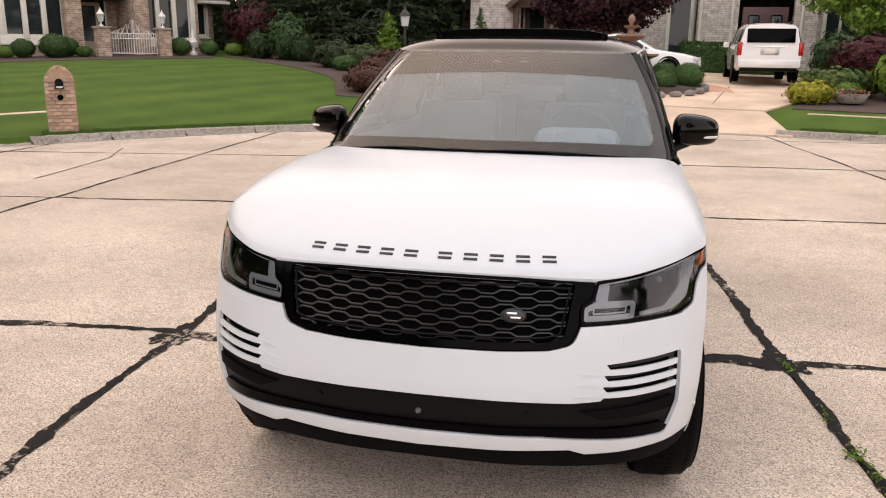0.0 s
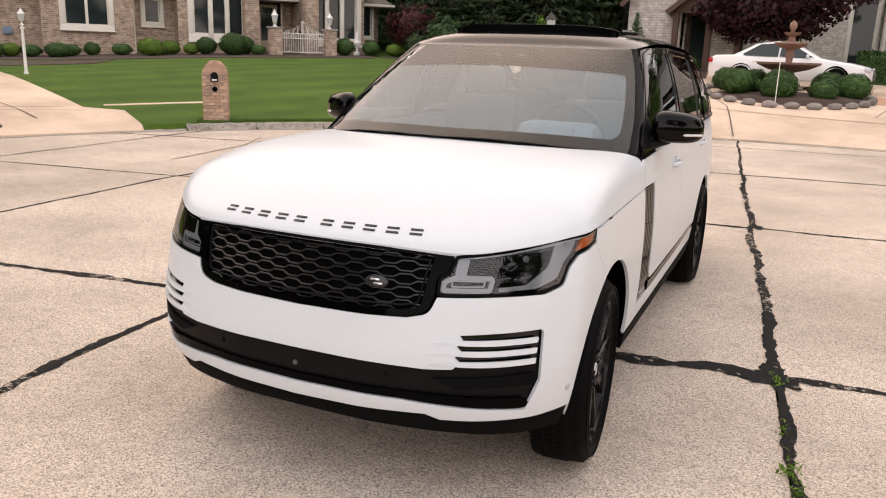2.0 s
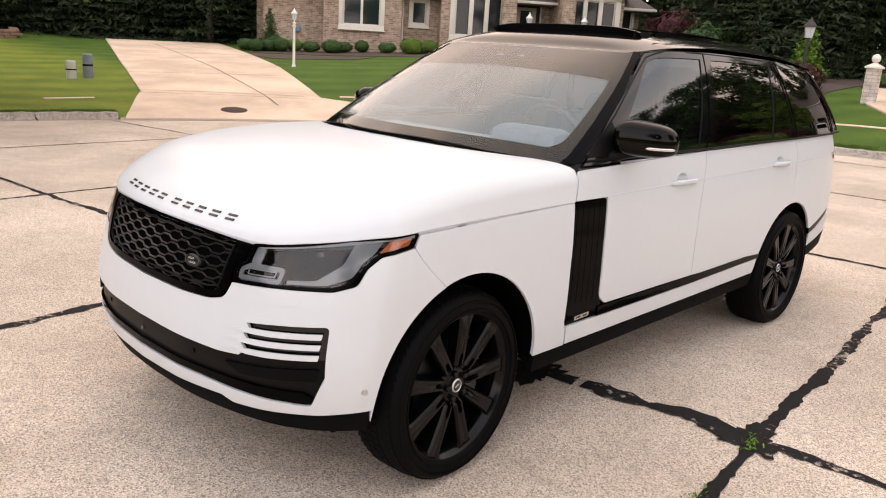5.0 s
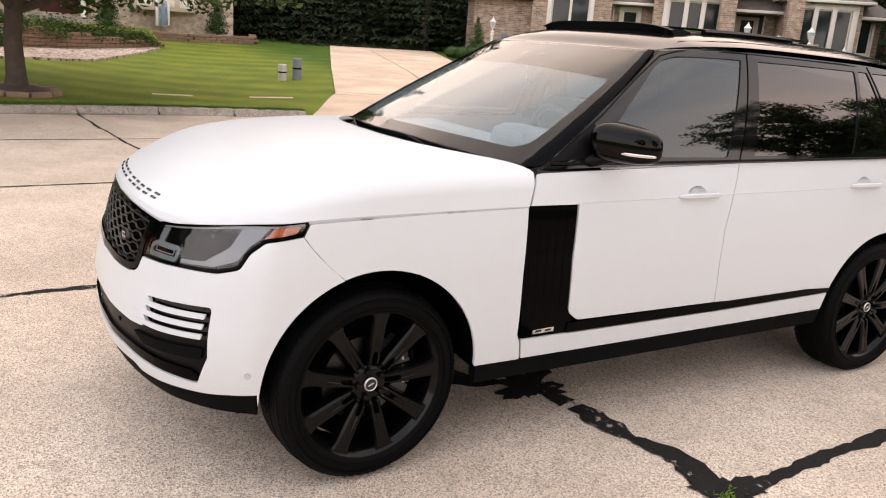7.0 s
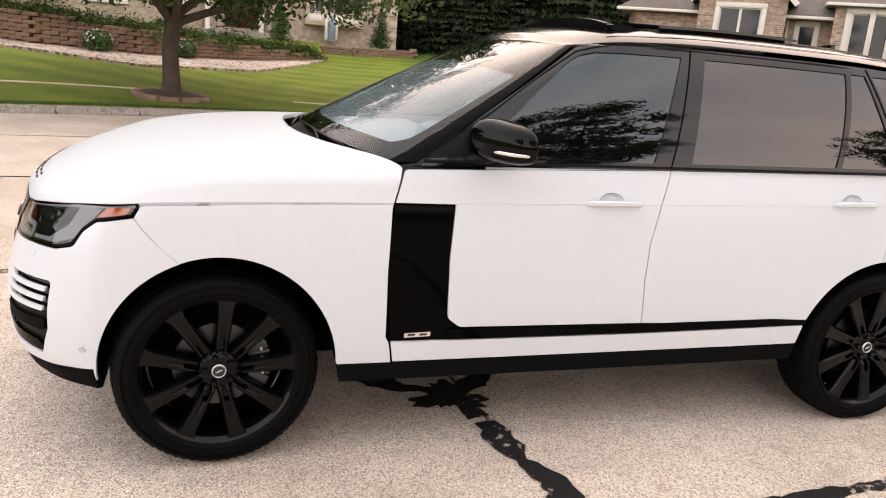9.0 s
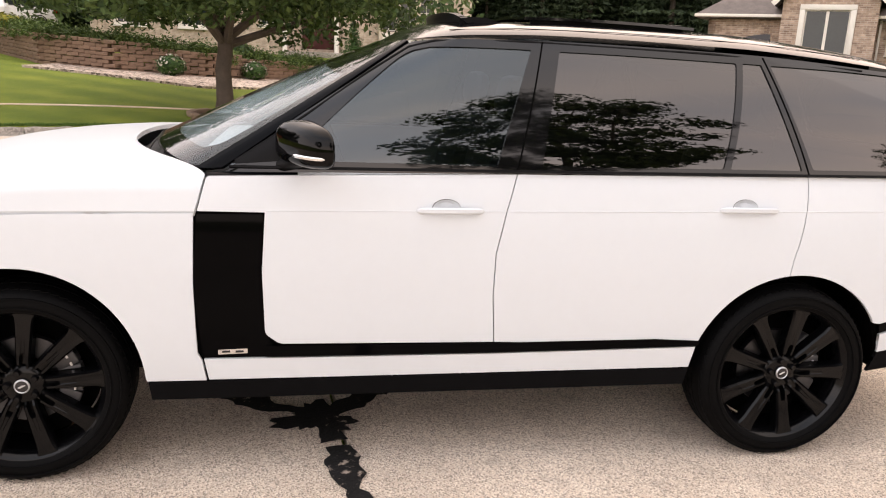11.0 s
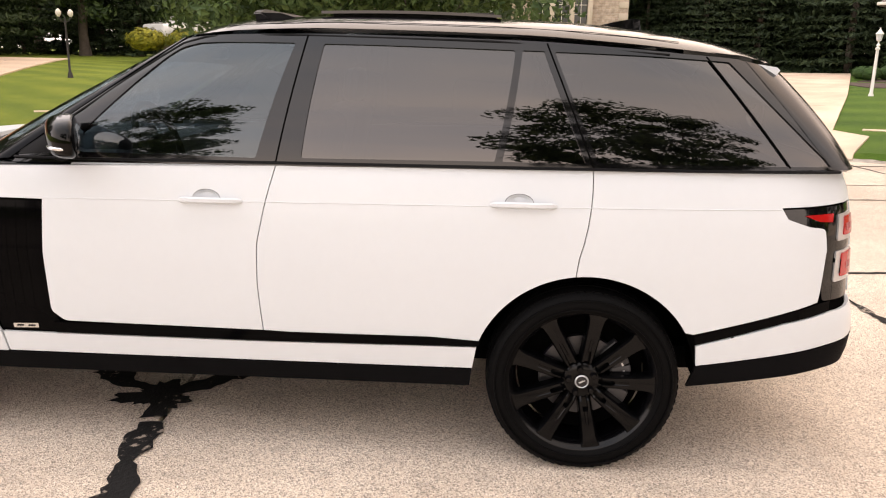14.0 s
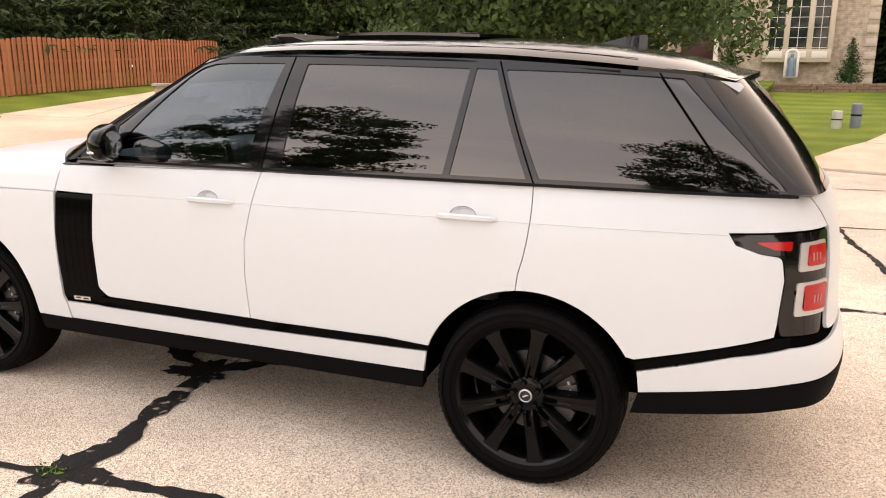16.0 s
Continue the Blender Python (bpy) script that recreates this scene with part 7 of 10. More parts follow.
def conifer(name, label, seed, height, radius, material=None, droop=0.25, leaf=0.30, levels=34, arms=13, bare=0.4, spiky=0.9):
    """A spruce: straight trunk, whorls of drooping boughs set with needle sprays."""
    rng = np.random.default_rng(seed)
    root = thing(name, label, "tree")
    bm = bmesh.new()
    tube(bm, [(0, 0, -0.2), (0, 0, height * 0.5), (0, 0, height * 0.98)], [height * 0.016, height * 0.010, 0.01], 7)
    part("trunk", bm, M_BARK, root)
    P, N = [], []
    for k in range(levels):
        q = k / (levels - 1)
        z = bare + (height - bare) * q ** 0.92
        R = radius * (1 - q) ** spiky * rng.uniform(0.82, 1.1) + 0.08
        for j in range(max(5, int(arms * (1 - 0.5 * q)))):
            a = rng.uniform(0, 2 * math.pi)
            L = R * rng.uniform(0.7, 1.12)
            m = max(3, int(L / (leaf * 0.62)))
            s = np.linspace(0.12, 1, m)
            side = rng.normal(0, 0.10, m) * L
            x, y = np.cos(a) * s * L - np.sin(a) * side, np.sin(a) * s * L + np.cos(a) * side
            zz = z - droop * L * s ** 1.5 + rng.normal(0, 0.05, m) + 0.12 * L * s
            P.append(np.stack([x, y, zz], 1))
            N.append(np.stack([np.cos(a) * np.full(m, 0.35), np.sin(a) * np.full(m, 0.35), np.full(m, 0.9)], 1))
    leaves("needle_foliage", np.concatenate(P), np.concatenate(N), leaf, material or M_NEEDLE, root, seed, 0.30, 0.45, "drooping dark needle boughs")
    return root


def shrub(name, label, seed, r, material, leaf=0.035, n=2200, lumps=0.16, category="shrub", group=""):
    """A dense bush: an uneven leafy shell over a dark core and short stems."""
    rng = np.random.default_rng(seed)
    root = thing(name, label, category, group)
    bm = bmesh.new()
    bmesh.ops.create_icosphere(bm, subdivisions=3, radius=1.0)
    for v in bm.verts:
        k = 0.86 - 0.35 * lumps + 0.10 * noise.noise(v.co * 2.2 + Vector((seed, 0, 0)))
        v.co = Vector((v.co.x * r[0] * k, v.co.y * r[1] * k, max(-0.02, r[2] * 0.92 + v.co.z * r[2] * k)))
    part("core", bm, material, root)
    P, N = [], []
    p, d = blob_points(rng, (0, 0, r[2] * 0.92), r, n, 0.86)
    wob = np.array([0.92 + lumps * noise.noise(Vector(q) * (2.2 + 4 * lumps) + Vector((seed, 0, 0))) + lumps * 0.5 * noise.noise(Vector(q) * 9 + Vector((0, seed, 0))) for q in d])
    p = np.array((0, 0, r[2] * 0.92)) + (p - np.array((0, 0, r[2] * 0.92))) * wob[:, None]
    p[:, 2] = np.maximum(p[:, 2], 0.01)
    leaves("foliage", p, d, leaf, material, root, seed, 0.6, 0.5)
    return root


def on_land(x, y, dz=0.0):
    return rise(x, y) + dz


def put(ob, x, y, s=1.0, turn=0.0, dz=0.0, sz=None):
    ob.matrix_world = Matrix.Translation((x, y, on_land(x, y, dz))) @ Matrix.Rotation(turn, 4, 'Z') @ Matrix.Diagonal((s, s, sz or s, 1))
    return ob


def again(ob, x, y, s=1.0, turn=0.0, dz=0.0, sz=None):
    c = copy_thing(ob, Matrix())
    c.matrix_basis = Matrix.Translation((x, y, on_land(x, y, dz))) @ Matrix.Rotation(turn, 4, 'Z') @ Matrix.Diagonal((s, s, sz or s, 1))
    return c


# street tree on the lawn, with its ring of stones
street_tree = put(deciduous("street_tree", "broad street tree with dark green leaves on the lawn", 11, 8.4, 5.3, 1.75, 0.19, M_LEAF, 0.082, 150, 210, low=0.85, skirt=50), -14.55, -0.95, 1.0, 0.4)
# trees across the street, behind the viewer
mirror_tree = put(deciduous("street_tree", "round street tree with dark green leaves on the lawn", 23, 12.6, 5.2, 2.0, 0.20, M_LEAF, 0.15, 150, 110, flat=0.5), 17.6, 7.5, 1.0)
again(mirror_tree, 17.5, -9.6, 0.95, 4.1)
# tall woods round the gardens
fir = put(conifer("spruce_tree", "tall dark green spruce with drooping boughs", 31, 15.0, 3.4, None, 0.25, 0.17, 40, 17), -33.0, 37.0)
fir2 = put(conifer("spruce_tree", "broad blue-green spruce reaching to the ground", 37, 13.0, 3.9, M_NEEDLE, 0.18, 0.19, 36, 18, 0.15, 0.8), -12.5, 33.0)
pine = put(conifer("pine_tree", "tall olive-green pine with long loose boughs", 41, 16.0, 4.6, M_NEEDLE2, 0.05, 0.18, 34, 18, 1.0, 0.6), -27.0, -27.0)
far_fir = put(conifer("spruce_tree", "tall dark spruce in the second row of woods", 38, 14.0, 3.7, M_NEEDLE, 0.2, 0.34, 30, 13, 0.15, 0.8), -52.0, 24.0)
leafy = put(deciduous("maple_tree", "tall leafy tree in the woods behind the houses", 47, 14.0, 5.2, 3.0, 0.26, M_LEAF, 0.165, 130, 95), -47.0, 14.0)
rw = random.Random(5)
for x, y, o, s in ((-9.5, 31.0, fir, 0.95), (-6.4, 34.5, fir2, 1.1), (-15.5, 36.5, fir, 1.1), (-10.5, 38.5, leafy, 1.0), (-5.0, 40.0, fir, 1.1), (-2.0, 44, leafy, 1.1), (-13.5, 42, fir2, 1.2), (-18, 41, leafy, 1.0), (-24.5, 42, fir, 1.1), (-30, 43, leafy, 1.1),
                   (-38, 33, leafy, 1.1), (-40.0, 27.0, fir, 1.05), (-42.5, 23.5, fir2, 1.1), (-40.5, 19.5, fir, 1.15), (-38.0, 15.5, fir2, 1.0), (-40.5, 12.5, fir, 1.0), (-44.5, 17.0, leafy, 1.1), (-45, 10.5, fir2, 1.2), (-36.8, 22.5, fir, 1.0), (-35.4, 19.0, fir2, 0.9), (-37.0, 12.6, fir2, 0.75), (-42.0, 8.8, leafy, 0.9),
                   (-48, 3, leafy, 1.1), (-50, -4, leafy, 1.2), (-47, -11, fir, 1.1), (-44, -17, leafy, 1.1), (-40, -21, leafy, 1.0), (-36, -24.5, pine, 1.0), (-32, -25.5, leafy, 0.9), (-28, -22.8, pine, 0.8), (-24.5, -22.0, pine, 0.95), (-21.5, -21.8, leafy, 0.9), (-18.5, -21.4, pine, 0.9), (-15.6, -21.2, pine, 1.0), (-13, -22.5, leafy, 0.9), (-10.5, -24, pine, 1.05), (-8, -27, leafy, 1.0),
                   (10, 42, leafy, 1.1), (17, 40, leafy, 1.1), (22, 34, fir, 1.0), (14.5, 33.5, leafy, 0.9), (24, 33, leafy, 1.1), (3, 47, leafy, 1.2)):
    again(o, x, y, s * rw.uniform(0.94, 1.06), rw.uniform(0, 6.28))
# second row of the woods, farther back
for k in range(34):
    a = 62 + 176 * k / 33
    r = 58 + 9 * rw.random()
    again((leafy, far_fir)[k % 2], CX + r * math.cos(radians(a)), CY + r * math.sin(radians(a)), 1.12 * rw.uniform(0.9, 1.15), rw.uniform(0, 6.28))
# spruces that hang lower beside the statue house, and mid-height shrubs in the woods' edge
for x, y, s in ((-39.5, 10.2, 0.55), (-41.5, 14.6, 0.6), (-38.8, 17.6, 0.5), (-39.4, 24.6, 0.55), (-11.3, 29.8, 0.58), (-9.0, 30.6, 0.5), (-13.4, 30.2, 0.5), (-15.6, 33.4, 0.5)):
    again(fir2, x, y, s, rw.uniform(0, 6.28))

box_ball = put(shrub("boxwood_ball", "clipped round green boxwood in the mulch bed", 3, (0.62, 0.62, 0.50), M_BOX, 0.045, 2600, group="clipped boxwoods"), -20.55, 24.0)
low_bush = put(shrub("low_bush", "low rounded dark green bush in the mulch bed", 4, (0.55, 0.5, 0.30), M_BOX, 0.05, 1500, group="foundation bushes"), -25.0, 19.0)
lime_bush = put(shrub("bright_bush", "bright yellow-green bush in the mulch bed", 5, (0.55, 0.55, 0.38), M_LIME, 0.05, 1500, group="foundation bushes"), -22.8, 21.6)
he, hn = Vector((0.63, 0.777)), Vector((0.777, -0.63))


def by_house(u, w):
    return Vector((-26.3, 20.4)) + he * u + hn * w


for u, w, o, s in ((5.4, 1.6, box_ball, 0.95), (7.0, 1.5, box_ball, 1.0), (7.5, 1.9, low_bush, 0.9), (11.4, 1.9, box_ball, 1.0), (12.7, 1.9, box_ball, 0.9), (14.9, 2.2, box_ball, 1.0), (16.1, 2.4, box_ball, 0.95), (13.9, 1.8, lime_bush, 1.0), (14.6, 1.2, lime_bush, 0.9),
                   (0.2, 1.2, low_bush, 1.0), (1.0, 1.0, box_ball, 0.7), (2.1, 1.3, low_bush, 1.0), (3.6, 1.4, low_bush, 0.8), (4.0, 1.2, lime_bush, 1.0), (4.8, 1.5, lime_bush, 0.8), (-1.2, 1.6, low_bush, 1.0), (-1.9, 1.4, lime_bush, 0.9), (-2.4, 2.0, box_ball, 0.75), (-3.0, 1.8, low_bush, 1.1), (-3.4, 2.4, box_ball, 0.7), (-3.9, 1.6, low_bush, 1.1), (-2.8, 1.1, box_ball, 0.9)):
    p = by_house(u, w)
    again(o, p.x, p.y, s * 0.8, rw.uniform(0, 6.28), 0.03)
topiary = put(conifer("cone_shrub", "small clipped cone-shaped evergreen", 61, 1.7, 0.55, M_BOX, 0.1, 0.06, 26, 16, 0.0, 0.9), *by_house(-3.0, 1.0))
# border shrubs between the brick house and the forecourt
rhodo = put(shrub("broad_shrub", "broad grey-green spreading shrub in the mulch", 8, (1.0, 0.9, 0.55), M_NEEDLE2, 0.075, 3000, 0.4), -9.7, 25.5, 0.95)
maroon = put(shrub("red_shrub", "rounded dark red-leaved shrub", 9, (1.3, 1.2, 0.9), M_MAROON, 0.08, 3800, 0.4), -15.3, 31.0, 1.15, 0.0, 0.45)
russet = put(shrub("russet_shrub", "low russet-brown leafy shrub in the mulch", 10, (0.7, 0.7, 0.40), M_RUSSET, 0.06, 2000, 0.4), -6.3, 18.7, 1.0)
dark_bush = put(shrub("tall_bush", "tall dark green rounded bush", 12, (1.05, 1.05, 1.15), M_DARKLEAF, 0.08, 4200, 0.35), -13.0, 29.0, 0.92)
lime_cone = put(conifer("cone_shrub", "yellow-green pointed evergreen shrub", 62, 2.2, 0.8, M_LIME, 0.15, 0.10, 24, 14, 0.1, 0.8), -8.1, 27.0, 0.88)
for x, y, o, s in ((-8.5, 25.1, rhodo, 0.85), (-8.9, 24.2, low_bush, 1.0), (-7.4, 24.6, rhodo, 0.6), (-6.9, 23.2, russet, 1.15), (-6.5, 20.4, russet, 1.1), (-7.0, 21.9, russet, 0.8), (-14.4, 29.0, dark_bush, 0.55), (-12.2, 28.4, dark_bush, 0.5)):
    again(o, x, y, s, rw.uniform(0, 6.28))
# in front of the whitish house: a long low clipped mound, a ball, cones
mound = put(shrub("clipped_mound", "long low clipped boxwood mound in the mulch", 16, (1.4, 0.8, 0.46), M_BOX, 0.05, 5200, 0.12), -3.35, 27.2)
again(box_ball, -3.6, 26.5, 0.5, 1.0, 0.05), again(lime_bush, -4.5, 28.3, 1.1, 0.4, 0.3), again(topiary, -4.8, 29.0, 1.0, 0.4, 0.15, 1.15), again(topiary, -5.5, 27.4, 0.85, 1.4), again(low_bush, -5.1, 26.7, 1.0, 0.3)
# dense undergrowth at the foot of the woods
for k in range(48):
    a = 126 + 116 * k / 47
    r = 47 + 6 * rw.random()
    again(far_fir, CX + r * math.cos(radians(a)), CY + r * math.sin(radians(a)), 0.62 * rw.uniform(0.85, 1.2), rw.uniform(0, 6.28), -0.3)
# woods in the far distance, one mass of foliage
rng_w = np.random.default_rng(33)
aw, hw = np.radians(rng_w.uniform(55, 262, 16000)), rng_w.random(16000) ** 0.8
rw_ = 80 + rng_w.normal(0, 2.0, 16000)
top_w = 8.5 + 2.0 * np.sin(aw * 23) + 1.4 * np.sin(aw * 61 + 1)
pw = np.stack([CX + rw_ * np.cos(aw), CY + rw_ * np.sin(aw), 0.8 + hw * top_w], 1)
far_woods = tagged(thing("far_woods", "dark green woods in the distance", "woods"), kind="stuff")
leaves("foliage", pw, np.stack([-np.cos(aw), -np.sin(aw), np.full(16000, 0.4)], 1), 0.8, M_NEEDLE, far_woods, 34, 0.6, 0.4)
# fountain island: ring of clipped balls
ISL = (1.0, 22.2)
for k, (dx, dy, s) in enumerate(((-1.65, 0.15, 0.85), (-1.25, -0.85, 0.95), (-0.15, -1.4, 1.05), (1.0, -1.15, 0.8), (1.75, -0.25, 0.95), (-0.9, 0.75, 0.8), (1.1, 0.8, 0.85), (-0.75, -0.35, 0.55))):
    again(box_ball, ISL[0] + dx, ISL[1] + dy, s * 0.86, k * 0.9, 0.08)
# shrubs in the bed by the white car
yel = put(shrub("yellow_bush", "low yellow-green bush in the bed", 14, (0.62, 0.55, 0.33), M_YELLOW, 0.055, 1800, 0.35), 5.75, 19.7)
juniper = put(shrub("juniper_shrub", "broad dark spreading juniper in the bed", 15, (1.1, 0.9, 0.42), M_JUNIPER, 0.08, 3000, 0.45), 7.0, 21.8)
for x, y, o, s in ((8.5, 20.4, lime_bush, 2.1), (6.9, 20.6, lime_bush, 0.75), (9.4, 22.6, juniper, 1.0), (10.8, 20.6, lime_bush, 1.8), (12.5, 22.0, dark_bush, 1.0), (7.8, 25.6, dark_bush, 0.8)):
    again(o, x, y, s, rw.uniform(0, 6.28))
again(maroon, 8.6, 24.2, 1.1, 1.0, 0.25, 0.85), again(maroon, 10.4, 25.0, 1.1, 2.2, 0.3, 0.9)
lime_tree = put(deciduous("leafy_tree", "leafy yellow-green tree behind the bed", 73, 6.5, 2.6, 1.6, 0.12, M_LIME, 0.11, 90, 110), 9.8, 28.6)
red_maple = put(deciduous("red_maple_tree", "small spreading tree with dark purple-red leaves", 71, 6.0, 3.0, 1.5, 0.14, M_WINE, 0.11, 100, 130, flat=0.6), 0.4, 30.2)
again(red_maple, 13.2, 28.5, 0.8, 2.0)


# ---- houses and garden things ----
def brick_material(name, c1, c2, mortar, scale=1.0):
    m = bpy.data.materials.new(name)
    m.use_nodes = True
    n, l = m.node_tree.nodes, m.node_tree.links
    p = n["Principled BSDF"]
    p.inputs["Roughness"].default_value = 0.9
    co = n.new("ShaderNodeTexCoord")
    br = n.new("ShaderNodeTexBrick")
    br.inputs["Color1"].default_value, br.inputs["Color2"].default_value, br.inputs["Mortar"].default_value = (*c1, 1), (*c2, 1), (*mortar, 1)
    br.inputs["Scale"].default_value = 1.0
    br.inputs["Brick Width"].default_value, br.inputs["Row Height"].default_value, br.inputs["Mortar Size"].default_value = 0.24 * scale, 0.08 * scale, 0.010
    sep, add, com = n.new("ShaderNodeSeparateXYZ"), n.new("ShaderNodeMath"), n.new("ShaderNodeCombineXYZ")
    l.new(co.outputs["Object"], sep.inputs[0])
    l.new(sep.outputs["X"], add.inputs[0]), l.new(sep.outputs["Y"], add.inputs[1])
    l.new(add.outputs[0], com.inputs["X"]), l.new(sep.outputs["Z"], com.inputs["Y"])
    l.new(com.outputs[0], br.inputs["Vector"])
    no, mul, r = n.new("ShaderNodeTexNoise"), n.new("ShaderNodeMixRGB"), n.new("ShaderNodeValToRGB")
    no.inputs["Scale"].default_value, no.inputs["Detail"].default_value = 5.0, 6.0
    l.new(co.outputs["Object"], no.inputs["Vector"]), l.new(no.outputs["Fac"], r.inputs["Fac"])
    r.color_ramp.elements[0].position, r.color_ramp.elements[1].position = 0.35, 0.65
    r.color_ramp.elements[0].color, r.color_ramp.elements[1].color = (0.72, 0.70, 0.68, 1), (1.12, 1.1, 1.08, 1)
    mul.blend_type, mul.inputs["Fac"].default_value = 'MULTIPLY', 1.0
    l.new(br.outputs["Color"], mul.inputs["Color1"]), l.new(r.outputs["Color"], mul.inputs["Color2"])
    l.new(mul.outputs["Color"], p.inputs["Base Color"])
    bp = n.new("ShaderNodeBump")
    bp.inputs["Strength"].default_value, bp.inputs["Distance"].default_value = 0.6, 0.01
    bp.invert = True
    l.new(br.outputs["Fac"], bp.inputs["Height"]), l.new(bp.outputs["Normal"], p.inputs["Normal"])
    return m


M_BRICK = brick_material("tan_mixed_brick", (0.50, 0.375, 0.28), (0.25, 0.17, 0.125), (0.46, 0.395, 0.33))
M_BRICK2 = brick_material("pale_buff_brick", (0.52, 0.43, 0.34), (0.43, 0.34, 0.26), (0.50, 0.43, 0.36))
M_BRICK3 = brick_material("whitish_ledge_stone", (0.66, 0.61, 0.57), (0.52, 0.47, 0.44), (0.40, 0.36, 0.33), 1.3)
M_TIMBER = mat("dark_brown_timber", (0.085, 0.045, 0.032), 0.7, 0, 0.25, 8)
M_TRIM = mat("cream_window_trim", (0.70, 0.66, 0.58), 0.55, 0, 0.06, 4)
M_SILL = mat("beige_panel", (0.52, 0.44, 0.34), 0.6, 0, 0.08, 4)
M_ROOF = mat("grey_brown_shingles", (0.13, 0.11, 0.10), 0.9, 0, 0.4, 3, 0.8, 14)
M_PANE = mat("dark_window_glass", (0.018, 0.026, 0.026), 0.05, 0, 0.2, 1.2, spec=0.4)
M_WHITEMETAL = mat("white_painted_metal", (0.74, 0.72, 0.68), 0.45, 0, 0.06, 12)
M_DOORRED = mat("dark_red_door", (0.07, 0.018, 0.016), 0.4, 0, 0.2, 6)
M_BRONZE = mat("dark_bronze_post", (0.03, 0.028, 0.026), 0.5, 0.3, 0.2, 10)
M_BRICKBLOCK = mat("mailbox_brick", (0.42, 0.285, 0.20), 0.9, 0, 0.25, 9, 0.5, 60, piece=0.28)
M_WALLBLOCK = mat("red_brown_retaining_block", (0.21, 0.135, 0.092), 0.92, 0, 0.3, 6, 0.8, 40, piece=0.12)
M_FENCE = mat("orange_stained_cedar", (0.34, 0.125, 0.056), 0.75, 0, 0.25, 5, 0.4, 40, piece=0.16)
M_STONE = mat("rounded_field_stone", (0.20, 0.18, 0.165), 0.9, 0, 0.35, 8, 0.6, 30, piece=0.25)
M_TERRA = mat("brown_stone_fountain", (0.24, 0.145, 0.105), 0.8, 0, 0.2, 8, 0.5, 40)
M_BLUE = mat("blue_grey_paint", (0.16, 0.22, 0.30), 0.6, 0, 0.1, 10)
M_SIDING = mat("white_clapboard", (0.62, 0.58, 0.55), 0.6, 0, 0.05, 4)
M_REDFLOWER = leaf_material("red_petals", (0.30, 0.03, 0.03), (0.50, 0.09, 0.07))
M_GREYPOST = mat("grey_utility_plastic", (0.17, 0.19, 0.22), 0.6, 0, 0.1, 8)
M_PALEPOST = mat("pale_utility_plastic", (0.48, 0.47, 0.42), 0.6, 0, 0.1, 8)


def wall_part(parent, material, u0, u1, z0, z1, w, thick, openings):
    bm = bmesh.new()
    wall_with(bm, u0, u1, z0, z1, w, thick, openings)
    return part("wall", bm, material, parent, smooth=False)


def wall_box(parent, material, c, size):
    return part("wall", boxes((c, size)), material, parent, smooth=False)


def wall_with(bm, u0, u1, z0, z1, w, thick, openings):
    """Adds a wall along the local x, its face at y = -w, with openings cut through it."""
    us = sorted({u0, u1, *[v for o in openings for v in o[:2]]})
    for a, b in zip(us, us[1:]):
        if b - a < 1e-4 or a < u0 - 1e-6 or b > u1 + 1e-6:
            continue
        cut = sorted((o[2], o[3]) for o in openings if o[0] < (a + b) / 2 < o[1])
        z = z0
        for c, d in cut + [(z1, z1)]:
            if c - z > 1e-3:
                box(bm, ((a + b) / 2, thick / 2 - w, (z + c) / 2), (b - a, thick, c - z))
            z = max(z, d)
    bmesh.ops.remove_doubles(bm, verts=bm.verts[:], dist=1e-4)


def window(parent, u0, u1, z0, z1, w, sashes=2, trim=0.14, bars=0, thick=0.28, trim_mat=None):
    """A framed window in the wall whose face is at y = -w."""
    tm = trim_mat or M_TRIM
    win = new("window")
    win.parent = parent
    win["label"] = "cream-framed window with dark panes"
    y = -w
    bm = bmesh.new()
    um, zm = (u0 + u1) / 2, (z0 + z1) / 2
    for c, s in (((um, y - 0.03, z0 - trim / 2), (u1 - u0 + 2 * trim, 0.10, trim)), ((um, y - 0.03, z1 + trim / 2), (u1 - u0 + 2 * trim, 0.09, trim)), ((u0 - trim / 2, y - 0.028, zm), (trim, 0.085, z1 - z0)), ((u1 + trim / 2, y - 0.028, zm), (trim, 0.085, z1 - z0))):
        box(bm, c, s, None, 0.01)
    part("window_frame", bm, tm, win)
    bm = bmesh.new()
    box(bm, (um, y - 0.05, z0 - trim - 0.02), (u1 - u0 + 2 * trim + 0.08, 0.18, 0.05), None, 0.008)
    part("window_sill", bm, tm, win)
    sw = (u1 - u0) / sashes
    for k in range(sashes):
        a = u0 + sw * k
        bm = bmesh.new()
        f = 0.055
        for c, s in (((a + sw / 2, y + 0.06, z0 + f / 2), (sw, 0.05, f)), ((a + sw / 2, y + 0.06, z1 - f / 2), (sw, 0.05, f)), ((a + f / 2, y + 0.06, zm), (f, 0.048, z1 - z0 - 2 * f)), ((a + sw - f / 2, y + 0.06, zm), (f, 0.048, z1 - z0 - 2 * f))):
            box(bm, c, s)
        if bars:
            box(bm, (a + sw / 2, y + 0.06, zm), (0.02, 0.03, z1 - z0 - 2 * f))
            for q in range(1, bars):
                box(bm, (a + sw / 2, y + 0.06, z0 + (z1 - z0) * q / bars), (sw - 2 * f, 0.028, 0.02))
        part("sash", bm, tm, win, smooth=False)
        bm = bmesh.new()
        box(bm, (a + sw / 2, y + 0.075, zm), (sw - 0.06, 0.012, z1 - z0 - 0.06))
        part("pane", bm, M_PANE, win, "dark reflecting pane", smooth=False)
    return win


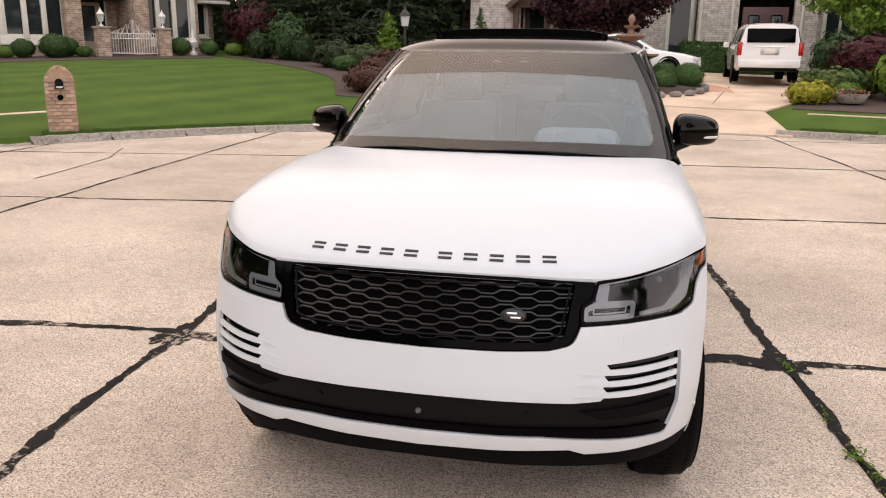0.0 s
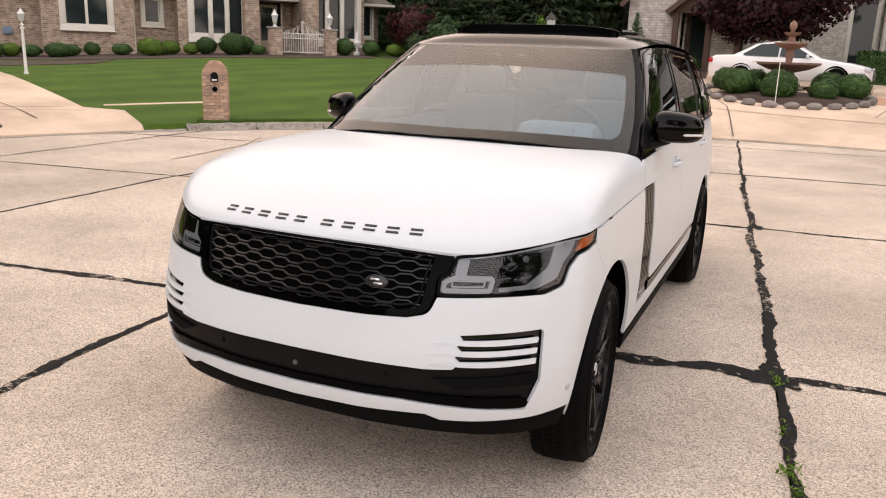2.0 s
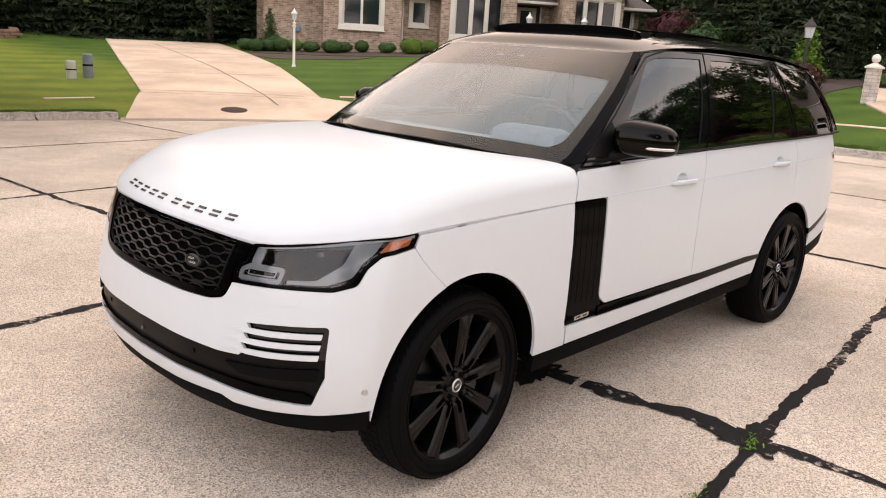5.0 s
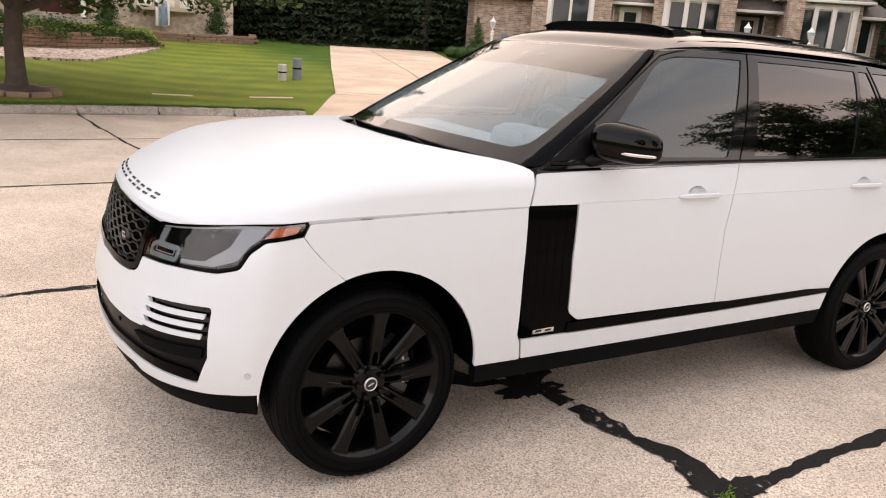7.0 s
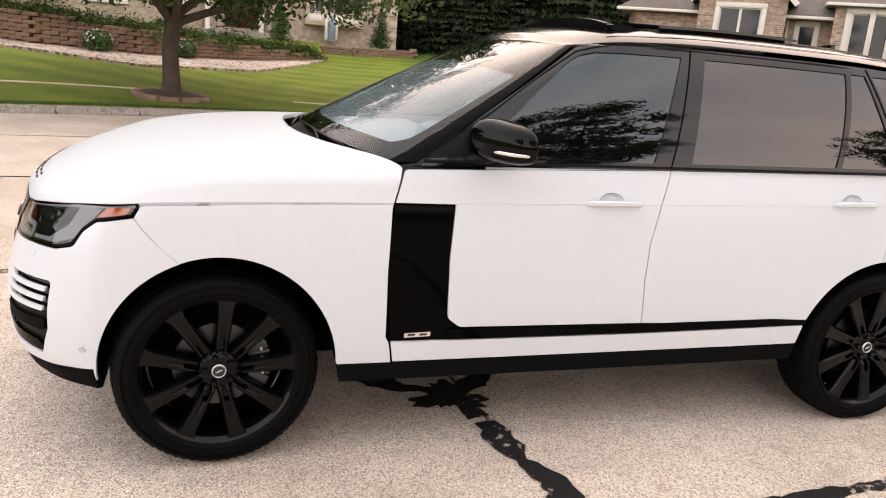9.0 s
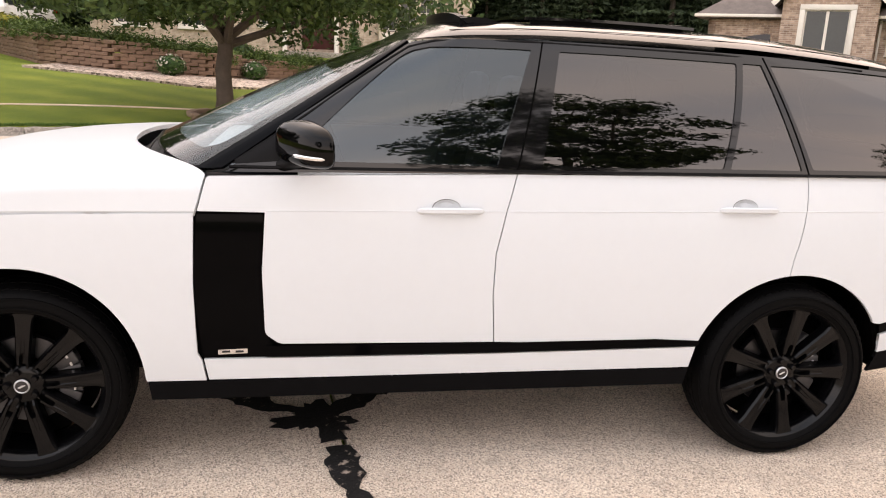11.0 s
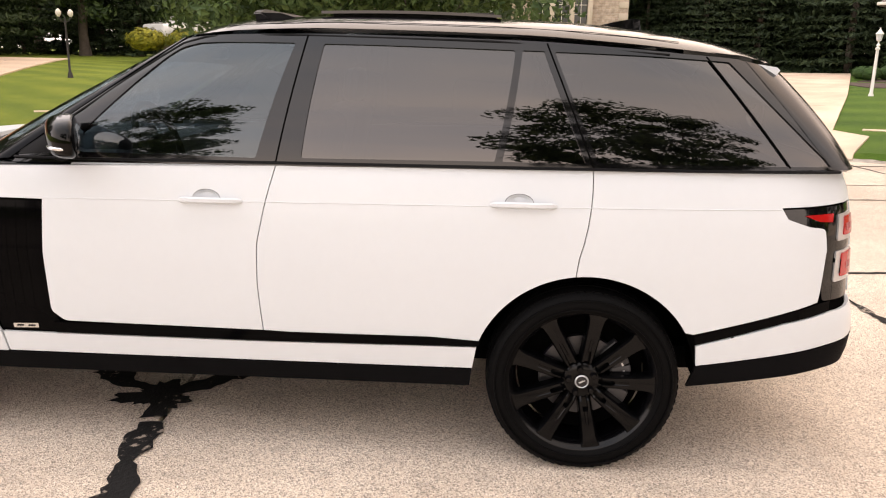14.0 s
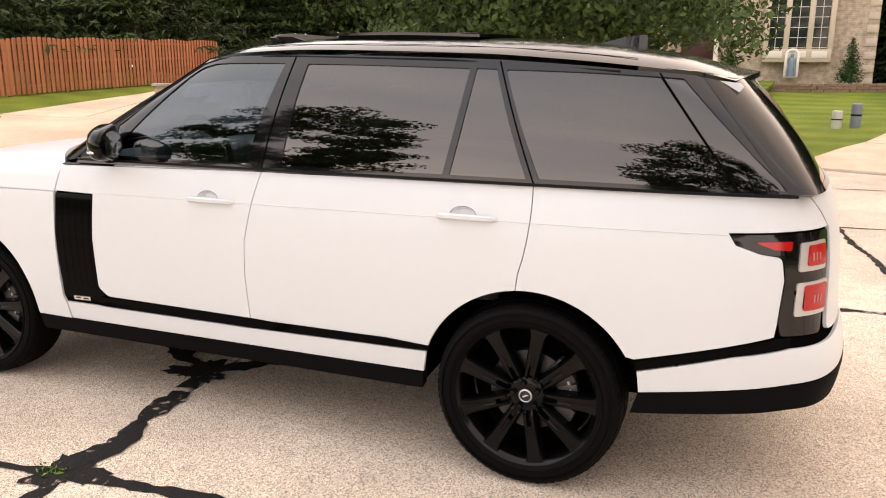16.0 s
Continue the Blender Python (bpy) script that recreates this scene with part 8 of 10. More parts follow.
def hip_roof(parent, u0, u1, y0, y1, z, h, over=0.45, material=None):
    bm = bmesh.new()
    a0, a1, b0, b1 = u0 - over, u1 + over, y0 - over, y1 + over
    half = (b1 - b0) / 2
    lo = [bm.verts.new(p) for p in ((a0, b0, z), (a1, b0, z), (a1, b1, z), (a0, b1, z))]
    ed = [bm.verts.new((v.co.x, v.co.y, z - 0.18)) for v in lo]
    ins = min(half, (a1 - a0) / 2 - 0.1)
    r0, r1 = bm.verts.new((a0 + ins, (b0 + b1) / 2, z + h)), bm.verts.new((a1 - ins, (b0 + b1) / 2, z + h))
    bm.faces.new((lo[0], lo[1], r1, r0)), bm.faces.new((lo[1], lo[2], r1)), bm.faces.new((lo[2], lo[3], r0, r1)), bm.faces.new((lo[3], lo[0], r0))
    for i in range(4):
        bm.faces.new((ed[i], ed[(i + 1) % 4], lo[(i + 1) % 4], lo[i]))
    bm.faces.new(list(reversed(ed)))
    bmesh.ops.recalc_face_normals(bm, faces=bm.faces[:])
    r = part("roof", bm, material or M_ROOF, parent, "grey-brown shingled roof", smooth=False)
    bm = bmesh.new()
    for c, s in ((((a0 + a1) / 2, b0 - 0.05, z - 0.08), (a1 - a0 + 0.1, 0.1, 0.12)), (((a0 + a1) / 2, b1 + 0.05, z - 0.08), (a1 - a0 + 0.1, 0.1, 0.12)), ((a0 - 0.05, (b0 + b1) / 2, z - 0.08), (0.1, b1 - b0, 0.12)), ((a1 + 0.05, (b0 + b1) / 2, z - 0.08), (0.1, b1 - b0, 0.12))):
        box(bm, c, s, None, 0.02)
    part("gutter", bm, M_TRIM, r)
    return r


def gable(parent, u0, u1, y0, y1, z, h, wall_mat, over=0.35, trim=None):
    """A gable that faces the street (towards -y)."""
    um = (u0 + u1) / 2
    bm = bmesh.new()
    a, b, c = [(u0, y0, z), (u1, y0, z), (um, y0, z + h)], None, None
    f = [bm.verts.new(p) for p in a]
    g_ = [bm.verts.new((p[0], y0 + 0.28, p[2])) for p in a]
    bm.faces.new(f), bm.faces.new(list(reversed(g_)))
    for i in range(3):
        bm.faces.new((f[i], g_[i], g_[(i + 1) % 3], f[(i + 1) % 3]))
    bmesh.ops.recalc_face_normals(bm, faces=bm.faces[:])
    part("gable", bm, wall_mat, parent, smooth=False)
    sl = Vector((um - u0, 0, h)).normalized()
    for s in (1, -1):
        bm = bmesh.new()
        e0 = Vector((um, 0, z + h)) + Vector((0, 0, 0.02))
        e1 = Vector((um - s * (um - u0 + over), 0, z - over * h / (um - u0)))
        t = Vector((0, 0, 0.14))
        v = [bm.verts.new((p.x, y, p.z + q)) for y in (y0 - over, y1) for p in (e0, e1) for q in (0.0, 0.14)]
        for idx in ((0, 1, 3, 2), (4, 6, 7, 5), (0, 4, 5, 1), (2, 3, 7, 6), (1, 5, 7, 3), (0, 2, 6, 4)):
            bm.faces.new([v[i] for i in idx])
        bmesh.ops.recalc_face_normals(bm, faces=bm.faces[:])
        part("gable_roof", bm, M_ROOF, parent, "shingled gable slope", smooth=False)
        bm = bmesh.new()
        mid = (e0 + e1) / 2
        L = (e1 - e0).length
        ang = math.atan2((e1 - e0).z, (e1 - e0).x)
        box(bm, (mid.x, y0 - over - 0.03, mid.z + 0.04), (L, 0.05, 0.2), Matrix.Rotation(-ang, 3, 'Y'))
        part("bargeboard", bm, trim or M_TRIM, parent, "dark timber bargeboard" if trim else "cream bargeboard", smooth=False)


# the tan brick house with the white gate: local x along its front, y into the house, z from the world's zero
house = thing("brick_house", "tan brick house with cream bay windows and a shingled roof", "house")
house.matrix_world = Matrix.Translation((-26.3, 20.4, 0)) @ Matrix.Rotation(math.atan2(0.777, 0.63), 4, 'Z')
B0 = 0.9
wall_part(house, M_BRICK, -3.8, -0.75, B0, 3.75, -0.9, 0.3, [])
wall_part(house, M_BRICK, -0.75, 2.75, B0, 4.6, 0.0, 0.3, [(0.12, 1.78, 2.36, 4.1)])
wall_part(house, M_BRICK, 2.75, 4.55, B0, 3.75, -1.2, 0.3, [(3.30, 3.95, 2.6, 3.6)])
wall_part(house, M_BRICK, 4.55, 7.75, B0, 4.4, -0.1, 0.3, [(5.2, 7.35, 2.2, 4.1)])
wall_part(house, M_BRICK, 7.75, 10.0, B0, 4.6, -1.8, 0.3, [(8.1, 9.6, 1.6, 4.2)])
wall_part(house, M_BRICK, 10.0, 13.1, B0, 4.4, -0.1, 0.3, [(10.5, 12.7, 2.2, 4.1)])
wall_part(house, M_BRICK, 13.1, 14.3, B0, 4.0, -1.3, 0.3, [(13.45, 13.95, 2.4, 3.9)])
for u, w0, w1 in ((-0.75, 0.0, -0.9), (2.6, 0.0, -1.2), (4.55, -0.1, -1.2), (7.6, -0.1, -1.8), (10.0, -0.1, -1.8), (12.95, -0.1, -1.3)):
    wall_box(house, M_BRICK, (u + 0.075, -(w0 + w1) / 2 + 0.15, 2.7), (0.15, abs(w1 - w0), 3.5))
wall_box(house, M_BRICK, (-3.65, 5.4, 2.3), (0.3, 9, 2.9)), wall_box(house, M_BRICK, (14.15, 5.4, 2.4), (0.3, 8.2, 3.1)), wall_box(house, M_BRICK, (5.2, 9.9, 2.3), (18.0, 0.3, 2.9))
for u in (7.55, 10.25):
    bm = bmesh.new()
    box(bm, (u, -0.55, 2.7), (0.62, 0.62, 3.6), None, 0.01)
    part("pillar", bm, M_BRICK, house, "square brick pillar", smooth=False)
window(house, 0.12, 1.78, 2.36, 4.1, 0.0, 2, 0.2)
window(house, 3.30, 3.95, 2.6, 3.6, -1.2, 1, 0.16)
window(house, 13.45, 13.95, 2.4, 3.9, -1.3, 1, 0.1)
for a, b in ((5.2, 7.35), (10.5, 12.7)):
    s = (b - a) / 3
    window(house, a, b, 2.2, 4.1, -0.1, 3, 0.24)
    for k in (1, 2):
        bm = bmesh.new()
        box(bm, (a + s * k, 0.06, 3.15), (0.2, 0.16, 2.1), None, 0.01)
        part("mullion", bm, M_TRIM, house, "wide cream mullion")
    bm = bmesh.new()
    box(bm, ((a + b) / 2, 0.05, 1.88), (b - a + 0.5, 0.2, 0.1), None, 0.01)
    part("sill_ledge", bm, M_TRIM, house)
door = new("door")
door.parent = house
door["label"] = "pale panelled entrance door with side lights"
bm = boxes(((8.85, 1.9, 2.65), (1.0, 0.06, 2.1)), bevel=0.01)
part("leaf", bm, M_SILL, door)
part("door_pane", boxes(((8.85, 1.86, 2.8), (0.55, 0.04, 1.5))), M_PANE, door)
part("side_light", boxes(((9.45, 1.9, 2.7), (0.2, 0.04, 2.0))), M_PANE, door)
part("door_frame", boxes(((8.28, 1.88, 2.7), (0.12, 0.1, 2.3)), ((9.58, 1.88, 2.7), (0.1, 0.1, 2.3)), ((8.93, 1.88, 3.9), (1.5, 0.1, 0.12)), bevel=0.01), M_TRIM, door)
part("transom", boxes(((8.9, 1.9, 4.05), (1.2, 0.04, 0.25))), M_PANE, door)
hip_roof(house, -3.8, 14.3, 0.9, 10.0, 3.95, 3.6)
gable(house, -0.75, 2.75, 0.0, 4.5, 4.6, 1.75, M_BRICK)
gable(house, 7.5, 10.3, 0.2, 5.0, 4.7, 1.5, M_BRICK)
hip_roof(house, 4.55, 7.75, 0.1, 4.0, 4.5, 1.2, 0.3)
hip_roof(house, 10.0, 13.1, 0.1, 4.0, 4.5, 1.2, 0.3)
for u in (2.85, 7.78):
    bm = bmesh.new()
    tube(bm, [(u, 1.0, 3.8), (u, 0.95, 3.5), (u, 1.02 if u < 5 else 1.65, 3.2), (u, 1.02 if u < 5 else 1.65, 1.0)], 0.045, 8)
    part("downpipe", bm, M_TRIM, house, "cream downpipe")
bm = boxes(((-2.0, 0.86, 2.05), (0.34, 0.06, 0.28)), bevel=0.01)
part("house_plaque", bm, M_BLUE, house, "small dark blue plaque")

# white iron gate between two brick piers with lanterns
def lantern(parent, c, s=1.0):
    """A white carriage lantern; c is its foot."""
    ln = new("lantern")
    ln.parent = parent
    ln.location = c
    ln["label"] = "white metal lantern with glass sides"
    bm = bmesh.new()
    lathe(bm, [(0.0001, 0.0), (0.09 * s, 0.0), (0.08 * s, 0.03 * s), (0.03 * s, 0.08 * s), (0.03 * s, 0.16 * s), (0.09 * s, 0.20 * s), (0.10 * s, 0.22 * s)], 12)
    part("base", bm, M_WHITEMETAL, ln)
    bm = bmesh.new()
    lathe(bm, [(0.085 * s, 0.22 * s), (0.13 * s, 0.46 * s)], 6)
    part("glass", bm, M_LAMPGREY, ln, "pale lantern glass", smooth=False)
    bm = bmesh.new()
    lathe(bm, [(0.16 * s, 0.45 * s), (0.15 * s, 0.49 * s), (0.07 * s, 0.57 * s), (0.05 * s, 0.62 * s), (0.02 * s, 0.66 * s), (0.025 * s, 0.69 * s), (0.0001, 0.72 * s)], 12)
    part("cap", bm, M_WHITEMETAL, ln)
    for k in range(6):
        a = math.pi * k / 3
        bm = bmesh.new()
        tube(bm, [(0.088 * s * math.cos(a), 0.088 * s * math.sin(a), 0.22 * s), (0.133 * s * math.cos(a), 0.133 * s * math.sin(a), 0.46 * s)], 0.008 * s, 5)
        part("glazing_bar", bm, M_WHITEMETAL, ln)
    return ln


gz = 1.52
gate = thing("garden_gate", "ornate white iron gate between low brick piers", "gate")
gate.matrix_world = Matrix.Translation((*(by_house(9.4, 2.2)), gz)) @ Matrix.Rotation(math.atan2(0.777, 0.63), 4, 'Z')
for k in range(-9, 10):
    bm = bmesh.new()
    x = k * 0.102
    tube(bm, [(x, 0, 0.02), (x, 0, 0.80)], 0.011, 6)
    part("bar", bm, M_WHITEMETAL, gate)
for z in (0.04, 0.62, 0.82):
    bm = bmesh.new()
    box(bm, (0, 0, z), (1.90, 0.035, 0.035), None, 0.004)
    part("rail", bm, M_WHITEMETAL, gate)
for s in (1, -1):
    for k in range(4):
        bm = bmesh.new()
        tube(bm, [(s * (0.04 + 0.20 * k), 0, 0.82), (s * (0.06 + 0.19 * k), 0, 0.82 + 0.46 * (1 - k / 4.6) ** 1.6 + 0.05), (s * (0.16 + 0.20 * k), 0, 0.82 + 0.30 * (1 - k / 4.4) ** 1.5), (s * (0.24 + 0.2 * k), 0, 0.83)], 0.010, 6)
        part("scroll", bm, M_WHITEMETAL, gate)
    for k in range(5):
        bm = bmesh.new()
        lathe(bm, [(0.05, -0.008), (0.062, 0), (0.05, 0.008)], 14, Matrix.Translation((s * (0.14 + 0.18 * k), 0, 0.72)) @ pose(0, 0, 0, 90))
        part("ring_ornament", bm, M_WHITEMETAL, gate)
bm = bmesh.new()
tube(bm, [(0, 0, 0.0), (0, 0, 1.38)], [0.02, 0.012], 6)
tube(bm, [(-0.05, 0, 1.30), (0.05, 0, 1.30)], 0.012, 6)
part("centre_post", bm, M_WHITEMETAL, gate)
for s in (1, -1):
    pier = thing("gate_pier", "low brick gate pier with a white lantern", "pier", "gate piers")
    pier.matrix_world = gate.matrix_world @ Matrix.Translation((s * 1.22, 0, -0.1))
    bm = boxes(((0, 0, 0.55), (0.50, 0.50, 1.1)), bevel=0.01)
    part("shaft", bm, M_BRICK, pier, smooth=False)
    part("capstone", boxes(((0, 0, 1.13), (0.60, 0.60, 0.08)), bevel=0.015), M_KERB, pier, "pale capstone")
    lantern(pier, (0, 0, 1.17), 1.0)
pier = thing("gate_pier", "low brick garden pier with a white lantern", "pier", "gate piers")
pier.matrix_world = Matrix.Translation((*by_house(14.9, 4.0), 1.15)) @ Matrix.Rotation(0.9, 4, 'Z')
part("shaft", boxes(((0, 0, 0.5), (0.5, 0.5, 1.3)), bevel=0.01), M_BRICK, pier, smooth=False)
part("capstone", boxes(((0, 0, 1.18), (0.60, 0.60, 0.08)), bevel=0.015), M_KERB, pier, "pale capstone")
lantern(pier, (0, 0, 1.22), 0.9)
urn = thing("garden_urn", "small white garden urn on a pedestal", "urn")
urn.matrix_world = Matrix.Translation((*by_house(12.2, 1.4), 1.35))
bm = bmesh.new()
lathe(bm, [(0.16, 0), (0.16, 0.25), (0.06, 0.32), (0.05, 0.45), (0.16, 0.55), (0.2, 0.72), (0.14, 0.75), (0.06, 0.95), (0.09, 1.05), (0.03, 1.2), (0.0001, 1.25)], 16)
part("bowl", bm, M_WHITEMETAL, urn)

# white lamp post by the driveway
lp = thing("lamp_post", "white painted garden lamp post with a lantern head", "lamp post")
lp.matrix_world = Matrix.Translation((-19.2, 13.05, rise(-19.2, 13.05) - 0.05))
bm = bmesh.new()
lathe(bm, [(0.07, 0.0), (0.07, 0.08), (0.045, 0.14), (0.042, 1.0), (0.038, 1.30), (0.06, 1.32), (0.06, 1.36), (0.035, 1.38), (0.035, 1.44), (0.0001, 1.44)], 12)
part("post", bm, M_WHITEMETAL, lp)
lantern(lp, (0, 0, 1.42), 0.68)


# brick mailbox pillars
def mailbox(at, turn, label, flat=False):
    mb = thing("brick_mailbox", label, "mailbox", "brick mailboxes")
    mb.matrix_world = Matrix.Translation((*at, rise(*at) - 0.03)) @ Matrix.Rotation(turn, 4, 'Z')
    W, D = 0.54, 0.46
    part("mortar_core", boxes(((0, 0, 0.50), (W - 0.03, D - 0.03, 1.0))), M_KERB, mb, "pale mortar", smooth=False)
    if flat:
        part("mortar_core", boxes(((0, 0, 1.08), (W - 0.03, D - 0.03, 0.2))), M_KERB, mb, "pale mortar", smooth=False)
        part("cap", boxes(((0, 0, 1.205), (W + 0.10, D + 0.10, 0.055)), bevel=0.012), M_KERB, mb, "flat pale stone cap")
    else:
        bm = bmesh.new()
        arch_ = [(-(W - 0.03) / 2, 0.98)] + [(-(W - 0.03) / 2 * math.cos(math.pi * k / 14), 0.98 + 0.30 * math.sin(math.pi * k / 14)) for k in range(15)] + [((W - 0.03) / 2, 0.98)]
        extrude_poly(bm, [(p[0], p[1]) for p in arch_], D - 0.03)
        bmesh.ops.transform(bm, matrix=Matrix(((1, 0, 0, 0), (0, 0, -1, (D - 0.03) / 2), (0, 1, 0, 0), (0, 0, 0, 1))), verts=bm.verts[:])
        part("arched_top", bm, M_BRICKBLOCK, mb, "arched brick top")
    meshes = {}
    def brick(sx, sy_, sz):
        key = (round(sx, 3), round(sy_, 3), round(sz, 3))
        if key not in meshes:
            b = bmesh.new()
            box(b, (0, 0, 0), (sx, sy_, sz))
            bmesh.ops.bevel(b, geom=[e for e in b.edges if abs((e.verts[0].co - e.verts[1].co).z) > 1e-5], offset=0.004, segments=1, affect='EDGES')
            me = bpy.data.meshes.new("brick")
            b.to_mesh(me)
            b.free()
            me.materials.append(M_BRICKBLOCK)
            meshes[key] = me
        return meshes[key]
    def lay(c, size, rot=0.0):
        o = new("brick", brick(*size))
        o.parent = mb
        o.matrix_basis = Matrix.Translation(c) @ Matrix.Rotation(rot, 4, 'Y')
    course = 0
    z = 0.035
    while z < (1.15 if flat else 0.98):
        if 0.56 < z < 0.62:
            off = 0.012
        else:
            off = 0.0
        n = 3
        bw = W / n
        sh = (course % 2) * bw / 2
        for yy in (-D / 2 + 0.02, D / 2 - 0.02):
            xs = [-W / 2 + bw * k + sh for k in range(-1, n + 1)]
            for x in xs:
                a, b = max(x, -W / 2), min(x + bw, W / 2)
                if b - a > 0.03:
                    lay(((a + b) / 2, yy + (off if yy > 0 else -off), z), (b - a - 0.012, 0.045, 0.058))
        for xx in (-W / 2 + 0.02, W / 2 - 0.02):
            for a, b in (((-D / 2 + 0.045, 0), (0, D / 2 - 0.045)) if course % 2 else ((-D / 2 + 0.045, D / 2 - 0.045),)):
                lay((xx, (a + b) / 2, z), (0.045, b - a - 0.012, 0.058))
        z += 0.070
        course += 1
    for k in range(0 if flat else 13):
        a = math.pi * (k + 0.5) / 13
        lay((-(W / 2 - 0.034) * math.cos(a), 0, 0.985 + 0.29 * math.sin(a)), (0.05, D, 0.070), math.pi / 2 - a)
    bm = bmesh.new()
    dr = [(-0.075, 0.0)] + [(-0.075 * math.cos(math.pi * k / 8), 0.13 + 0.075 * math.sin(math.pi * k / 8)) for k in range(9)] + [(0.075, 0.0)]
    extrude_poly(bm, dr, 0.05)
    bmesh.ops.transform(bm, matrix=Matrix(((1, 0, 0, 0), (0, 0, -1, -D / 2 - 0.005), (0, 1, 0, 0.86), (0, 0, 0, 1))), verts=bm.verts[:])
    bx = part("letter_door", bm, M_SATINBLACK, mb, "black metal letter box door")
    part("number_plate", boxes(((0, -D / 2 - 0.06, 0.90), (0.11, 0.01, 0.035))), M_SILVER, bx, "small pale plate")
    bm = bmesh.new()
    lathe(bm, [(0.055, -0.012), (0.055, 0.012), (0.046, 0.012), (0.045, 0.004), (0.0001, 0.004)], 20, Matrix.Translation((0.0, -D / 2 - 0.012, 0.70)) @ pose(0, 0, 0, 90))
    part("paper_tube", bm, M_INNER, mb, "dark round newspaper hole")
    return mb


mailbox((-10.25, 10.75), radians(36), "tan brick mailbox pillar with a rounded top")
mailbox((-10.6, -8.5), radians(128), "grey-tan brick mailbox pillar with a flat stone cap", True)

# the buff brick house with the statue: front along y at x = -35
house2 = thing("buff_brick_house", "pale buff brick house with a tall bay window", "house")
house2.matrix_world = Matrix.Translation((-35.0, 8.5, 0)) @ Matrix.Rotation(radians(92), 4, 'Z')
# local x runs towards +y of the world; the corner is at 0
wall_part(house2, M_BRICK2, -6.2, 0.0, 0.9, 6.2, 0.0, 0.3, [(-4.3, -2.0, 2.6, 4.9)])
wall_part(house2, M_BRICK2, -9.2, -6.2, 0.9, 6.2, -1.2, 0.3, [(-8.1, -6.5, 1.7, 3.9)])
wall_part(house2, M_BRICK2, -17.5, -9.2, 0.9, 5.6, -0.4, 0.3, [(-10.0, -9.45, 2.7, 4.0), (-13.6, -12.4, 2.5, 4.0), (-16.4, -15.2, 2.5, 4.0)])
wall_box(house2, M_BRICK2, (-17.35, 4.4, 3.2), (0.3, 8.2, 4.7)), wall_box(house2, M_BRICK2, (-8.7, 8.6, 3.2), (17.6, 0.3, 4.7))
wall_box(house2, M_BRICK2, (-6.2, 0.75, 3.5), (0.15, 1.0, 5.2)), wall_box(house2, M_BRICK2, (-9.2, 0.95, 3.2), (0.15, 0.9, 4.7))
for k in range(22):
    bm = bmesh.new()
    box(bm, (-0.13, 4.3, 1.05 + 0.235 * k), (0.27, 8.0, 0.22), Matrix.Rotation(radians(-3), 3, 'Y'))
    part("clapboard", bm, M_SIDING, house2, smooth=False)
# quoin stones at the corner
for k in range(9):
    part("quoin", boxes(((-0.22, -0.01, 1.3 + 0.55 * k), (0.44, 0.06, 0.3)), bevel=0.01), M_SILL, house2, "pale corner stone")
bay = new("bay_window")
bay.parent = house2
bay["label"] = "beige bay window with three tall barred sashes"
part("bay_base", boxes(((-3.15, -0.20, 2.38), (2.75, 0.55, 0.55)), bevel=0.02), M_SILL, bay)
part("bay_head", boxes(((-3.15, -0.20, 5.1), (2.75, 0.55, 0.4)), bevel=0.02), M_SILL, bay)
for u in (-4.45, -3.62, -2.68, -1.85):
    part("bay_post", boxes(((u, -0.26, 3.77), (0.22, 0.4, 2.3)), bevel=0.01), M_SILL, bay)
for u, w in ((-4.05, 0.62), (-3.15, 0.74), (-2.25, 0.62)):
    part("apron_panel", boxes(((u, -0.485, 2.42), (w, 0.04, 0.30)), bevel=0.01), M_TRIM, bay, "white apron panel")
    part("pane", boxes(((u, -0.2, 3.8), (w, 0.02, 2.25))), M_PANE, bay, smooth=False)
    bm = bmesh.new()
    box(bm, (u, -0.225, 3.8), (0.025, 0.03, 2.25))
    for q in range(6):
        box(bm, (u, -0.225, 2.72 + 0.43 * q), (w, 0.028, 0.025))
    part("glazing_bars", bm, M_TRIM, bay, "thin white glazing bars", smooth=False)
part("entrance_door", boxes(((-7.3, 1.35, 2.75), (1.5, 0.08, 2.2)), bevel=0.01), M_DOORRED, house2, "dark brown double door")
window(house2, -10.0, -9.45, 2.7, 4.0, -0.4, 1, 0.1, 4)
window(house2, -13.6, -12.4, 2.5, 4.0, -0.4, 2, 0.12, 4)
window(house2, -16.4, -15.2, 2.5, 4.0, -0.4, 2, 0.12, 4)
hip_roof(house2, -17.5, 0.0, 0.0, 8.7, 6.3, 3.2)
# white columns of the porch
for u in (-6.5, -8.9):
    bm = bmesh.new()
    lathe(bm, [(0.15, 1.4), (0.15, 1.5), (0.11, 1.55), (0.10, 4.2), (0.14, 4.3), (0.14, 4.4)], 14, Matrix.Translation((u, -0.1, 0)))
    part("porch_column", bm, M_TRIM, house2, "white porch column")
part("porch_step", boxes(((-7.7, 0.4, 1.42), (3.0, 1.6, 0.30)), bevel=0.02), M_KERB, house2)

